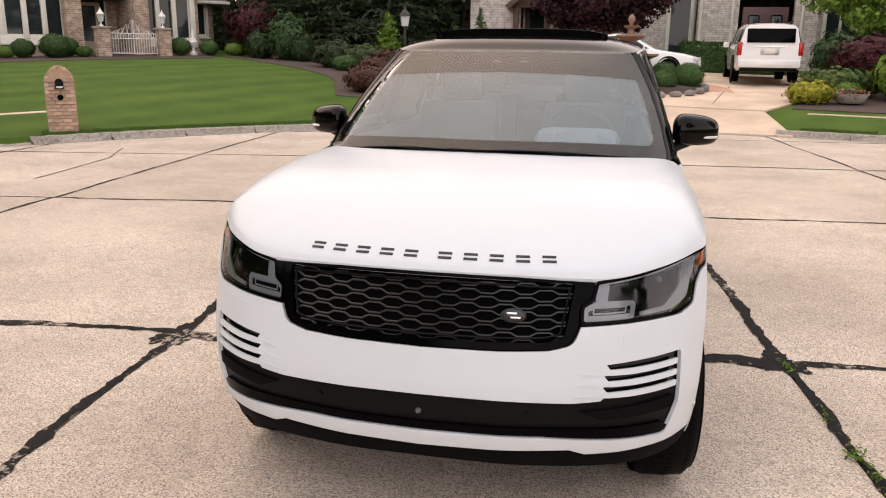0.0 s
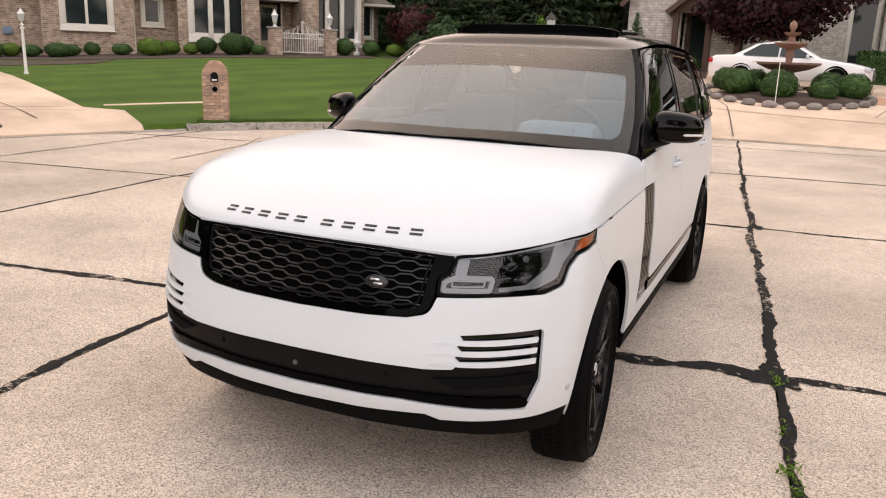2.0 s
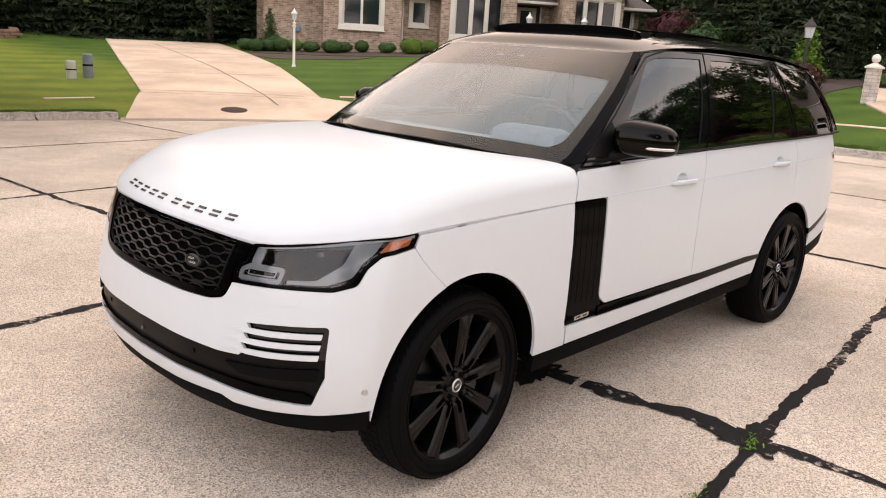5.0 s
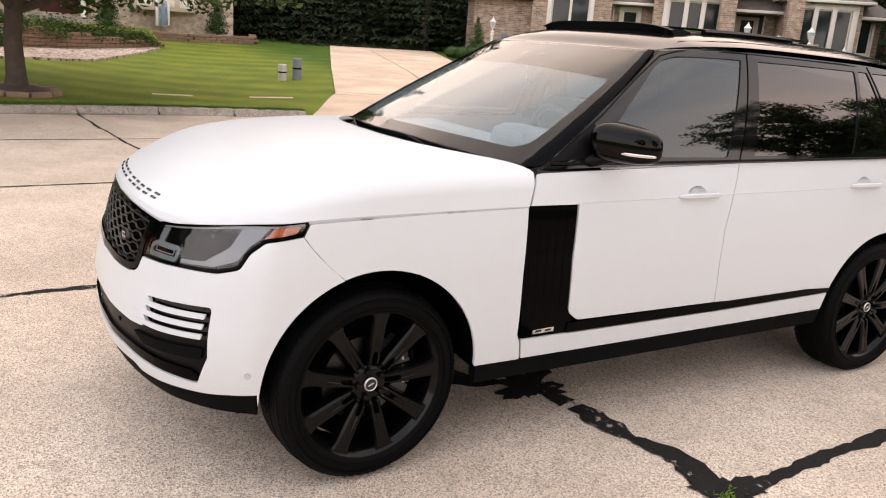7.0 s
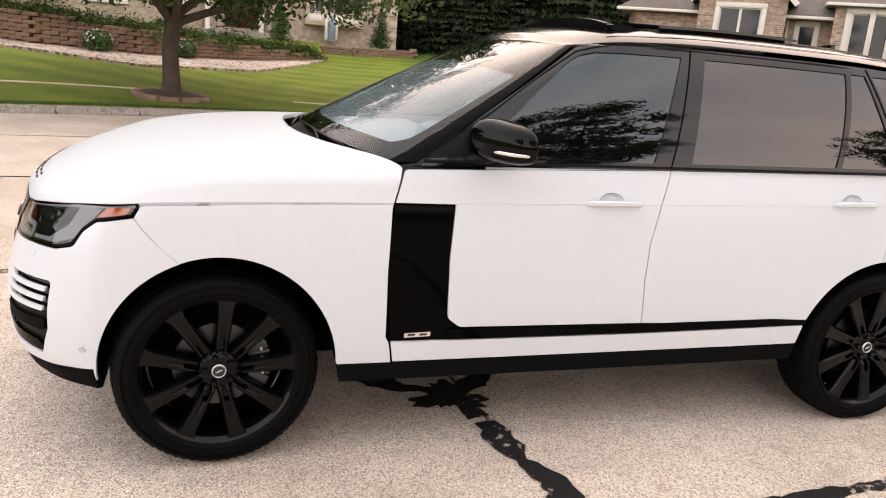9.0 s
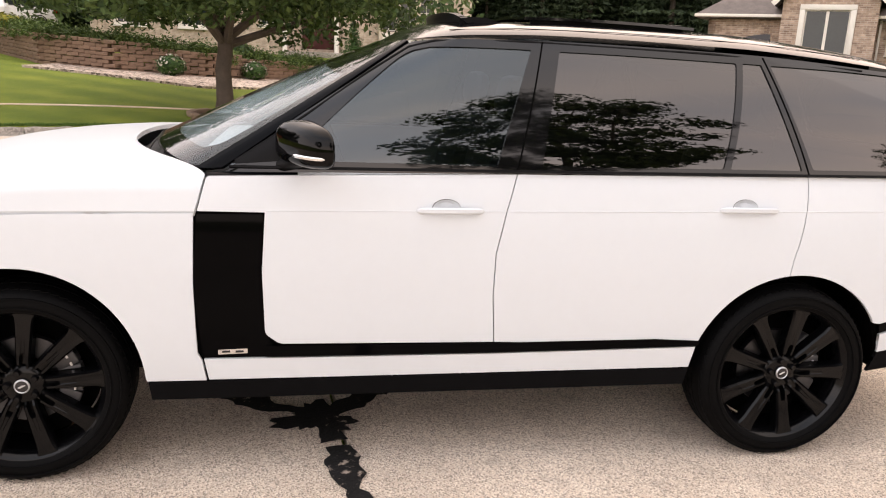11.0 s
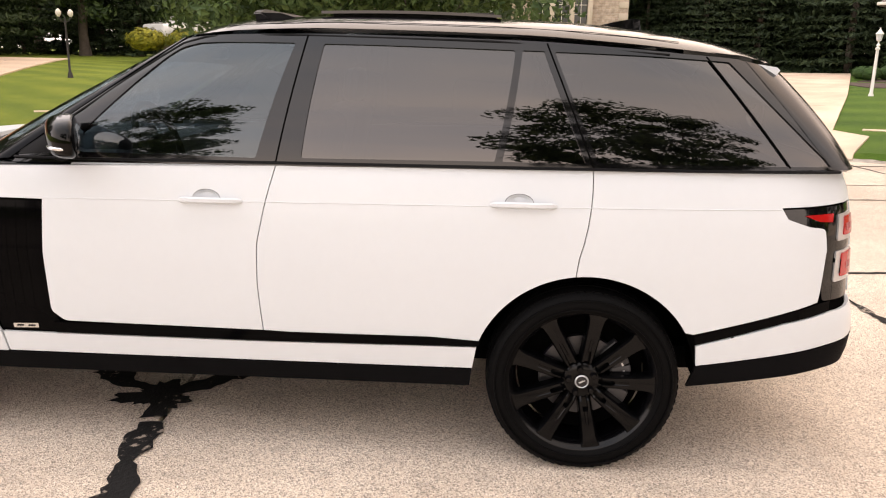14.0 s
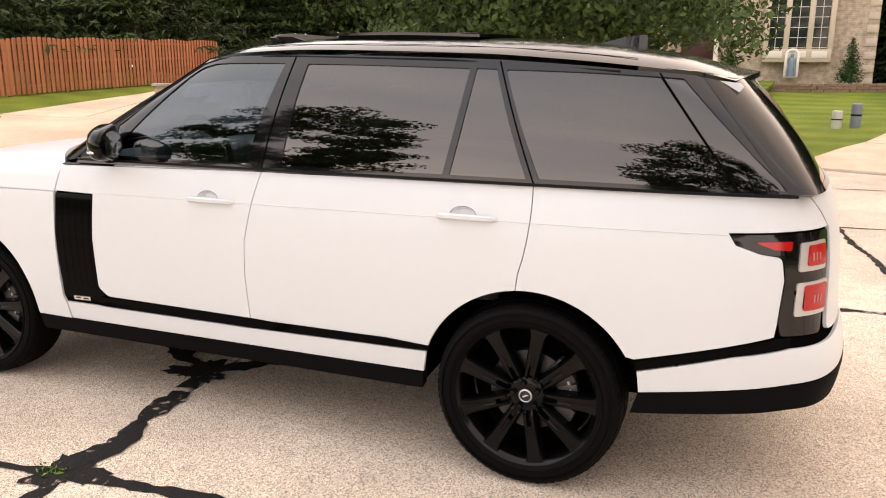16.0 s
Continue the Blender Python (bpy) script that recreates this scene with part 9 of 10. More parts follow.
# statue of a robed figure in a white niche: one plain shape
bm = bmesh.new()
lathe(bm, [(0.15, 0.0), (0.16, 0.05), (0.12, 0.35), (0.13, 0.62), (0.10, 0.72), (0.055, 0.78), (0.075, 0.86), (0.06, 0.95), (0.0001, 0.98)], 16)
st = tagged(part("garden_statue", bm, M_BLUE), "small blue-grey robed garden statue in a white niche", "statue")
st.matrix_world = Matrix.Translation((-34.1, 5.2, 1.50))
niche = thing("statue_niche", "white arched niche behind the statue", "niche")
niche.matrix_world = Matrix.Translation((-34.35, 5.2, 1.48)) @ Matrix.Rotation(radians(92), 4, 'Z')
bm = bmesh.new()
for s in (1, -1):
    box(bm, (s * 0.24, 0, 0.45), (0.10, 0.3, 0.9), None, 0.01)
tube(bm, [(0.24 * math.cos(math.pi * k / 10), 0, 0.9 + 0.24 * math.sin(math.pi * k / 10)) for k in range(11)], 0.07, 8)
part("arch", bm, M_WHITEMETAL, niche)
part("niche_back", boxes(((0, 0.16, 0.5), (0.5, 0.04, 1.1))), M_WHITEMETAL, niche)

# terrace walls of split blocks, stepped, with spreading juniper on top
def block_wall(name, label, pts, heights, group=""):
    wl_ = thing(name, label, "wall", group)
    me = {}
    n = 0
    for (a, b), (h0, h1) in zip(zip(pts, pts[1:]), zip(heights, heights[1:])):
        a, b = Vector(a), Vector(b)
        L = (b - a).length
        ang = math.atan2((b - a).y, (b - a).x)
        cnt = max(1, round(L / 0.45))
        for k in range(cnt):
            p = a.lerp(b, (k + 0.5) / cnt)
            h = h0 + (h1 - h0) * (k + 0.5) / cnt
            rows_ = max(1, round(h / 0.12))
            for r in range(rows_):
                key = round(L / cnt, 2)
                if key not in me:
                    q = bmesh.new()
                    box(q, (0, 0, 0), (key - 0.012, 0.34, 0.112))
                    bmesh.ops.bevel(q, geom=q.edges[:], offset=0.014, segments=1, affect='EDGES')
                    me[key] = bpy.data.meshes.new("block")
                    q.to_mesh(me[key])
                    q.free()
                    me[key].materials.append(M_WALLBLOCK)
                o = new("block", me[key])
                o.parent = wl_
                sh = (r % 2) * 0.5 * L / cnt
                q = p + (b - a).normalized() * sh
                o.matrix_basis = Matrix.Translation((q.x + random.uniform(-0.008, 0.008), q.y + random.uniform(-0.008, 0.008), rise(p.x, p.y) - 0.02 + 0.12 * r + 0.06)) @ Matrix.Rotation(ang, 4, 'Z')
                n += 1
    return wl_


TERR = [(-33.0, -13.2), (-27.5, -10.0), (-23.6, -7.6), (-22.4, -5.2), (-23.1, -2.5), (-26.4, 0.8), (-29.6, 4.2)]
TERR_H = [0.84, 0.96, 0.96, 0.93, 0.84, 0.60, 0.24]
block_wall("terrace_wall", "low red-brown block retaining wall on the lawn", TERR, TERR_H)
block_wall("terrace_wall", "low red-brown block retaining wall by the house", [(-33.2, 3.4), (-32.9, 6.0), (-33.0, 8.9), (-34.6, 9.3)], [0.34, 0.34, 0.34, 0.34])
sheet("terrace_lawn", TERR, [(-35.0, -13.0), (-35.0, -10), (-35.0, -7), (-35.0, -4.5), (-35.0, -1.5), (-34.9, 2.0), (-34.0, 4.6)], M_LAWN, "raised planted terrace in front of the house", "terrace", 0.36, 18, 10)
hedge_p, hedge_n = [], []
rngh = np.random.default_rng(77)
hedge = thing("juniper_hedge", "spreading green juniper hedge on the terrace wall", "hedge")
for a, b, h0, h1 in zip(TERR[:-1], TERR[1:], TERR_H[:-1], TERR_H[1:]):
    L = math.dist(a, b)
    hedge_p, hedge_n = [], []
    for k in range(int(L / 0.035)):
        q = rngh.random()
        t = rngh.normal(0, 0.26)
        dx, dy = (b[1] - a[1]) / L, -(b[0] - a[0]) / L
        x, y = a[0] + (b[0] - a[0]) * q - dx * (0.36 + t), a[1] + (b[1] - a[1]) * q - dy * (0.36 + t)
        for rep in range(80):
            hedge_p.append((x + rngh.normal(0, 0.15), y + rngh.normal(0, 0.15), rise(x, y) + h0 + (h1 - h0) * q - 0.10 + abs(rngh.normal(0, 0.17)) + 0.05 * math.sin(x * 3) - 0.3 * max(0.0, -t - 0.2)))
            hedge_n.append((dx * -0.3, dy * -0.3, 0.8))
    leaves("juniper_bush", hedge_p, hedge_n, 0.055, M_JUNIPER, hedge, 78, 0.38, 0.5)
    bm = bmesh.new()
    cp = [Vector((a[0] + (b[0] - a[0]) * k / 12 - dx * 0.45, a[1] + (b[1] - a[1]) * k / 12 - dy * 0.45, 0)) for k in range(13)]
    tube(bm, [(p.x, p.y, rise(p.x, p.y) + h0 + (h1 - h0) * k / 12 - 0.14 + 0.05 * math.sin(p.x * 3)) for k, p in enumerate(cp)], [0.27 + 0.04 * math.sin(5 * k) for k in range(13)], 10)
    part("core", bm, M_JUNIPER, hedge)
blossom = put(shrub("flowering_shrub", "low shrub with pale blossom by the terrace wall", 17, (0.5, 0.5, 0.36), M_BOX, 0.05, 1700, 0.35), -22.9, -4.6, 0.8)
bq_, bd_ = blob_points(np.random.default_rng(19), (0, 0, 0.36), (0.5, 0.5, 0.38), 150, 0.9)
leaves("blossom", bq_, bd_, 0.045, M_BLOSSOM, blossom, 20, 0.8, 0.4, "pale blossom")
for x, y, o, s in ((-22.2, -3.4, blossom, 0.9), (-24.0, -1.0, blossom, 0.85), (-24.9, -1.6, dark_bush, 0.55)):
    again(o, x, y, s, 0.3, 0.05)
again(topiary, -32.3, 2.7, 1.0, 0.0, 0.55)
again(topiary, -34.0, 7.5, 1.0, 0.5, 0.35)
for x, y in ((-30.0, -12.8), (-29.0, -10.6)):
    again(yel, x, y, 1.5, 0.4, 0.5)
# stones round the street tree
for k in range(11):
    a = 2 * math.pi * k / 11
    bm = bmesh.new()
    box(bm, (0, 0, 0.04), (0.40, 0.18, 0.12), None, 0.025)
    for v in bm.verts:
        v.co += Vector((0.02 * noise.noise(v.co * 9 + Vector((k, 0, 0))), 0.02 * noise.noise(v.co * 8 + Vector((0, k, 0))), 0.01 * noise.noise(v.co * 7)))
    o = tagged(part("edging_stone", bm, M_SILLSTONE), "flat tan stone edging the tree bed", "stone", "tree ring stones")
    x, y = -14.5 + 0.64 * math.cos(a), -0.95 + 0.72 * math.sin(a)
    o.matrix_world = Matrix.Translation((x, y, rise(x, y) + 0.0)) @ Matrix.Rotation(a + math.pi / 2, 4, 'Z')
bm = bmesh.new()
lathe(bm, [(0.0001, 0.16), (0.3, 0.13), (0.62, 0.03), (0.66, -0.05)], 24, Matrix.Translation((-14.55, -0.95, rise(-14.55, -0.95))))
tagged(part("tree_mulch", bm, M_MULCH), "dark mulch mound round the tree", "mulch", kind="structure")

# utility posts
for x, y, h, mt, lb in ((-19.0, 5.9, 0.50, M_PALEPOST, "short pale utility pedestal on the lawn"), (-19.0, 6.34, 0.66, M_GREYPOST, "short grey utility pedestal on the lawn")):
    bm = bmesh.new()
    lathe(bm, [(0.13, 0.0), (0.13, h - 0.03), (0.125, h), (0.10, h + 0.02), (0.0001, h + 0.02)], 18)
    up = thing("utility_pedestal", lb, "pedestal", "utility pedestals")
    up.matrix_world = Matrix.Translation((x, y, rise(x, y) - 0.06))
    part("housing", bm, mt, up)
    bm = bmesh.new()
    lathe(bm, [(0.134, h * 0.55), (0.136, h * 0.57), (0.136, h * 0.6), (0.134, h * 0.62)], 18)
    part("band", bm, M_SATINBLACK, up)

# wooden fence: boards on alternate sides of the rails, tops in shallow arcs
fence = thing("wooden_fence", "tall orange-stained cedar board fence along the driveway", "fence")
FA, FB = Vector((-8.6, -16.1)), Vector((-25.2, -18.24))
fd = (FB - FA).normalized()
fn = Vector((-fd.y, fd.x))
FL = (FB - FA).length
meb = {}
nb = int(FL / 0.105)
for k in range(nb):
    s = (k + 0.5) * FL / nb
    ph = (s % 2.4) / 2.4
    h = round((1.62 + 0.07 * math.sin(math.pi * ph)) / 0.01) * 0.01
    if h not in meb:
        q = bmesh.new()
        w, t = 0.135, 0.019
        extrude_poly(q, [(-w / 2, 0), (w / 2, 0), (w / 2, h - 0.03), (w / 2 - 0.03, h), (-w / 2 + 0.03, h), (-w / 2, h - 0.03)], t)
        bmesh.ops.transform(q, matrix=Matrix(((1, 0, 0, 0), (0, 0, -1, t / 2), (0, 1, 0, 0), (0, 0, 0, 1))), verts=q.verts[:])
        meb[h] = bpy.data.meshes.new("board")
        q.to_mesh(meb[h])
        q.free()
        meb[h].materials.append(M_FENCE)
    p = FA + fd * s + fn * (0.035 if k % 2 else -0.035)
    o = new("board", meb[h])
    o.parent = fence
    o.matrix_basis = Matrix.Translation((p.x, p.y, rise(p.x, p.y) + 0.05)) @ Matrix.Rotation(math.atan2(fd.y, fd.x) + random.uniform(-0.02, 0.02), 4, 'Z')
for k in range(int(FL / 2.4) + 1):
    p = FA + fd * min(FL, 2.4 * k)
    bm = bmesh.new()
    box(bm, (p.x, p.y, rise(p.x, p.y) + 0.80), (0.09, 0.09, 1.6), Matrix.Rotation(math.atan2(fd.y, fd.x), 3, 'Z'), 0.006)
    part("post", bm, M_FENCE, fence)
    if k:
        p0 = FA + fd * 2.4 * (k - 1)
        for z in (0.3, 1.0, 1.55):
            bm = bmesh.new()
            tube(bm, [(p0.x, p0.y, rise(p0.x, p0.y) + z), (p.x, p.y, rise(p.x, p.y) + z)], 0.035, 4)
            part("rail", bm, M_FENCE, fence)

# twin-headed garden lamp by the far drive
dl = thing("twin_lamp_post", "dark post with two pale lantern heads", "lamp post")
dl.matrix_world = Matrix.Translation((-19.4, -10.4, rise(-19.4, -10.4)))
bm = bmesh.new()
lathe(bm, [(0.09, 0.0), (0.07, 0.12), (0.035, 0.2), (0.03, 1.75), (0.0001, 1.76)], 10)
tube(bm, [(-0.16, 0.1, 1.78), (-0.1, 0.06, 1.66), (0, 0, 1.62), (0.1, -0.06, 1.66), (0.16, -0.1, 1.78)], 0.018, 6)
part("post", bm, M_BRONZE, dl)
for s in (1, -1):
    bm = bmesh.new()
    lathe(bm, [(0.03, 1.78), (0.075, 1.85), (0.08, 1.92), (0.05, 1.98), (0.0001, 2.02)], 12, Matrix.Translation((0.16 * s, -0.1 * s, 0)))
    part("lamp_head", bm, M_TRIM, dl, "pale lamp globe")

# whitish brick house behind the forecourt
house3 = thing("whitish_brick_house", "whitish brick house with a dark arched entrance", "house")
house3.matrix_world = Matrix.Translation((0, 36.5, 0))
wall_part(house3, M_BRICK3, -5.6, -3.45, 0.9, 6.4, 5.4, 0.3, [])
wall_box(house3, M_BRICK3, (-5.45, -2.3, 3.6), (0.3, 5.6, 5.5)), wall_box(house3, M_BRICK3, (-1.2, -2.0, 3.6), (0.3, 5.0, 5.5))
wall_part(house3, M_BRICK3, -3.45, -1.05, 0.9, 6.4, 4.5, 0.3, [(-3.2, -2.45, 1.4, 3.9)])
wall_part(house3, M_BRICK3, -1.05, 4.2, 0.9, 6.4, -0.6, 0.3, [(3.0, 4.0, 1.5, 5.0)])
wall_part(house3, M_BRICK3, 4.2, 9.4, 0.9, 6.4, 0.4, 0.3, [(6.0, 8.4, 1.3, 4.4)])
wall_part(house3, M_BRICK3, 9.4, 14.5, 0.9, 6.4, -0.3, 0.3, [(9.9, 11.2, 2.0, 4.2)])
wall_box(house3, M_BRICK3, (-5.45, 4.6, 3.6), (0.3, 7.8, 5.5)), wall_box(house3, M_BRICK3, (14.3, 4, 3.6), (0.3, 8, 5.5)), wall_box(house3, M_BRICK3, (4.5, 8.4, 3.6), (19.6, 0.3, 5.5))
window(house3, -3.2, -2.45, 1.4, 3.9, 4.5, 1, 0.14, trim_mat=M_TIMBER)
window(house3, 3.0, 4.0, 1.5, 5.0, -0.6, 1, 0.12)
window(house3, 9.9, 11.2, 2.0, 4.2, -0.3, 2, 0.14)
part("double_door", boxes(((7.2, -0.1, 2.6), (2.0, 0.1, 2.7)), bevel=0.02), M_DOORRED, house3, "dark red double door")
for s in (1, -1):
    part("door_glass", boxes(((7.2 + s * 0.5, -0.17, 2.9), (0.5, 0.05, 1.4)), bevel=0.1), M_PANE, house3, "oval door glass")
for u in (4.3, 5.7, 8.7):
    bm = bmesh.new()
    tube(bm, [(u, -0.55, 6.2), (u, -0.55, 1.0)], 0.06, 8)
    part("downpipe", bm, M_TRIM, house3, "cream downpipe")
hip_roof(house3, -5.6, 14.5, 0.0, 8.5, 6.5, 3.2)
gable(house3, -5.6, -1.0, -5.42, 0.5, 4.15, 2.3, M_BRICK3, 0.3, M_TIMBER)
gable(house3, -3.7, -1.0, -5.9, -4.4, 3.75, 1.1, M_TIMBER, 0.25, M_TIMBER)
for u in (-3.6, -2.3, -1.15):
    part("porch_post", boxes(((u, -5.75, 2.4), (0.22, 0.22, 2.9)), bevel=0.01), M_TIMBER, house3, "dark timber porch post")
part("porch_beam", boxes(((-2.35, -5.75, 3.72), (2.9, 0.24, 0.24)), bevel=0.01), M_TIMBER, house3, "dark timber beam")
# stone pillar with a ball at the edge of the forecourt, dark lantern post beside the shrubs
pil_ = thing("ball_pillar", "low stone pillar with a pale cap and white ball", "pillar")
pil_.matrix_world = Matrix.Translation((-4.25, 21.7, rise(-4.25, 21.7))) @ Matrix.Diagonal((0.88, 0.88, 0.92, 1))
part("shaft", boxes(((0, 0, 0.5), (0.36, 0.36, 1.05)), bevel=0.01), M_BRICK3, pil_, smooth=False)
bm = bmesh.new()
box(bm, (0, 0, 1.05), (0.46, 0.46, 0.06), None, 0.01)
lathe(bm, [(0.30, 1.08), (0.10, 1.17), (0.06, 1.20)], 4, Matrix.Rotation(math.pi / 4, 4, 'Z'))
part("cap", bm, M_TRIM, pil_, "pale cap")
bm = bmesh.new()
bmesh.ops.create_uvsphere(bm, u_segments=20, v_segments=14, radius=0.13, matrix=Matrix.Translation((0, 0, 1.31)))
part("ball", bm, M_WHITEMETAL, pil_, "white ball finial")
bl = thing("lantern_post", "dark metal post with a black-capped lantern", "lamp post")
bl.matrix_world = Matrix.Translation((-5.7, 20.5, rise(-5.7, 20.5)))
bm = bmesh.new()
lathe(bm, [(0.06, 0.0), (0.045, 0.1), (0.04, 1.70), (0.08, 1.73), (0.0001, 1.75)], 10)
part("post", bm, M_BRONZE, bl)
bm = bmesh.new()
lathe(bm, [(0.10, 1.73), (0.15, 2.03)], 6)
part("lamp_glass", bm, M_LAMPGREY, bl, "grey lantern glass", smooth=False)
bm = bmesh.new()
lathe(bm, [(0.19, 2.02), (0.17, 2.07), (0.06, 2.19), (0.02, 2.25), (0.0001, 2.29)], 6)
part("lamp_cap", bm, M_BRONZE, bl, smooth=False)
# stone bowl with flowers in the bed
fb = thing("flower_planter", "low pale stone planter with red and white flowers", "planter")
fb.matrix_world = Matrix.Translation((6.75, 19.65, rise(6.75, 19.65) + 0.05))
bm = bmesh.new()
lathe(bm, [(0.28, 0.0), (0.36, 0.06), (0.44, 0.22), (0.45, 0.25), (0.40, 0.25), (0.36, 0.18), (0.0001, 0.17)], 24)
part("bowl", bm, M_KERB, fb)
rf = np.random.default_rng(4)
for nm, mt_, cnt in (("white_flowers", M_BLOSSOM, 260), ("red_flowers", M_REDFLOWER, 160), ("flower_leaves", M_BOX, 260)):
    pq = rf.normal(0, 0.17, (cnt, 3)) * np.array((1, 1, 0.25)) + np.array((0, 0, 0.27))
    tagged(leaves(nm, pq, np.tile((0, 0, 1.0), (cnt, 1)), 0.035, mt_, fb, 5 + cnt, 0.8, 0.4), kind="stuff")

# clipped hedge in front of it
hp, hn2 = [], []
for k in range(9000):
    f = rngh.integers(0, 3)
    u, v, w = rngh.random(3)
    x, y, z = 3.2 + 4.2 * u, 30.0 + 1.0 * v, 1.15 * w
    nn = (0, -1, 0)
    if f == 0:
        y = 30.0
    elif f == 1:
        z, nn = 1.15, (0, 0, 1)
    else:
        x, nn = (3.2, (-1, 0, 0)) if u < 0.5 else (7.4, (1, 0, 0))
    hp.append((x + rngh.normal(0, 0.03), y + rngh.normal(0, 0.03), rise(x, y) + z + rngh.normal(0, 0.03))), hn2.append(nn)
hg = thing("clipped_hedge", "long clipped box hedge in front of the house", "hedge")
part("core", boxes(((5.3, 30.5, rise(5.3, 30.5) + 0.52), (4.1, 0.9, 1.05)), bevel=0.1), M_BOX, hg)
leaves("foliage", hp, hn2, 0.055, M_BOX, hg, 91)

# fountain island: stones, soil, three-tiered fountain
bm = bmesh.new()
lathe(bm, [(0.0001, 0.20), (1.3, 0.16), (2.1, 0.06), (2.2, -0.1)], 32, Matrix.Translation((*ISL, rise(*ISL))) @ Matrix.Diagonal((1.05, 0.9, 1, 1)))
tagged(part("island_bed", bm, M_MULCH), "dark mulch island in the forecourt", "flower bed", kind="structure")
for k in range(26):
    a = 2 * math.pi * k / 26
    bm = bmesh.new()
    bmesh.ops.create_icosphere(bm, subdivisions=2, radius=1.0)
    for v in bm.verts:
        v.co = v.co * (1 + 0.25 * noise.noise(v.co * 1.4 + Vector((k * 3.1, 0, 0))))
        v.co = Vector((v.co.x * 0.21, v.co.y * 0.14, v.co.z * 0.10))
    o = tagged(part("border_stone", bm, M_STONE), "rounded field stone bordering the island", "stone", "island border stones")
    x, y = ISL[0] + 2.3 * math.cos(a), ISL[1] + 2.0 * math.sin(a) * (1.3 if math.sin(a) < 0 else 1.0) 
    o.matrix_world = Matrix.Translation((x, y, rise(x, y) + 0.12)) @ Matrix.Rotation(a + 1.57, 4, 'Z')
ft = thing("garden_fountain", "three-tiered brown stone garden fountain", "fountain")
ft.matrix_world = Matrix.Translation((*ISL, rise(*ISL) + 0.12))
for nm, pr in (("pedestal", [(0.35, 0.0), (0.33, 0.1), (0.16, 0.2), (0.13, 0.5), (0.2, 0.62)]), ("lower_bowl", [(0.2, 0.62), (0.55, 0.70), (0.86, 0.84), (0.88, 0.90), (0.80, 0.90), (0.5, 0.80), (0.1, 0.78)]), ("middle_stem", [(0.1, 0.78), (0.09, 1.0), (0.13, 1.1), (0.1, 1.25)]),
               ("middle_bowl", [(0.1, 1.25), (0.36, 1.34), (0.45, 1.42), (0.44, 1.46), (0.3, 1.40), (0.08, 1.38)]), ("upper_stem", [(0.08, 1.38), (0.12, 1.5), (0.08, 1.62)]), ("upper_bowl", [(0.08, 1.62), (0.20, 1.68), (0.24, 1.74), (0.08, 1.72)]), ("finial", [(0.05, 1.72), (0.06, 1.80), (0.11, 1.90), (0.09, 2.0), (0.0001, 2.08)])):
    bm = bmesh.new()
    lathe(bm, pr, 28)
    part(nm, bm, M_TERRA, ft)
bm = bmesh.new()
tube(bm, [(ISL[0] - 0.15, ISL[1] - 2.4, rise(*ISL) - 0.1), (ISL[0] - 0.15, ISL[1] - 2.4, rise(*ISL) + 1.15)], 0.012, 6)
tagged(part("marker_rod", bm, M_WHITEMETAL), "thin white driveway marker rod", "marker")


# parked cars, lofted from cross-sections
def simple_car(name, label, L, W, H, secs, belt, paint, wheel_r, base):
    """secs: rows of (y, floor, shoulder, roof, half width at roof, half width at shoulder) from nose to tail."""
    root = thing(name, label, "car")
    bm = bmesh.new()
    rows_ = []
    for y, fl, shd, rf, wr, ws_ in secs:
        prof = [(ws_ * 0.90, fl), (ws_ * 0.985, fl + 0.10), (ws_, (fl + shd) / 2), (ws_ * 0.985, shd - 0.05), (ws_ * 0.95, shd)]
        if rf > shd + 0.05:
            prof += [(wr + (ws_ * 0.93 - wr) * 0.85, shd + (rf - shd) * 0.12), (wr + (ws_ * 0.93 - wr) * 0.2, shd + (rf - shd) * 0.8), (wr * 0.9, rf - 0.03), (wr * 0.5, rf), (0, rf + 0.01)]
        else:
            prof += [(ws_ * 0.90, shd + 0.02), (ws_ * 0.8, shd + 0.035), (ws_ * 0.65, shd + 0.045), (ws_ * 0.35, shd + 0.05), (0, shd + 0.052)]
        rows_.append([bm.verts.new((x, y, z)) for x, z in prof] + [bm.verts.new((-x, y, z)) for x, z in reversed(prof[:-1])])
    for a_, b_ in zip(rows_, rows_[1:]):
        for i in range(len(a_) - 1):
            bm.faces.new((a_[i], a_[i + 1], b_[i + 1], b_[i]))
    bm.faces.new(rows_[0]), bm.faces.new(rows_[-1])
    bmesh.ops.recalc_face_normals(bm, faces=bm.faces[:])
    part("body", bm, paint, root)
    for y in base:
        for s in (1, -1):
            bm = bmesh.new()
            m = Matrix.Translation((s * (W / 2 - 0.11), y, wheel_r)) @ pose(0, 0, 0, 0, 90 * s, 0)
            lathe(bm, [(wheel_r * 0.62, -0.1), (wheel_r * 0.95, -0.11), (wheel_r, -0.07), (wheel_r, 0.07), (wheel_r * 0.95, 0.12), (wheel_r * 0.66, 0.12)], 28, m)
            wh = part("wheel", bm, M_RUBBER, root, "black tyre with bright rim")
            bm = bmesh.new()
            lathe(bm, [(0.0001, 0.10), (wheel_r * 0.3, 0.10), (wheel_r * 0.64, 0.115), (wheel_r * 0.66, 0.10)], 20, m)
            part("rim", bm, M_STEEL, wh)
            bm = bmesh.new()
            lathe(bm, [(wheel_r * 1.0, 0.085), (wheel_r * 1.16, 0.115), (wheel_r * 1.18, 0.10)], 28, m)
            part("arch", bm, M_INNER, root)
    return root


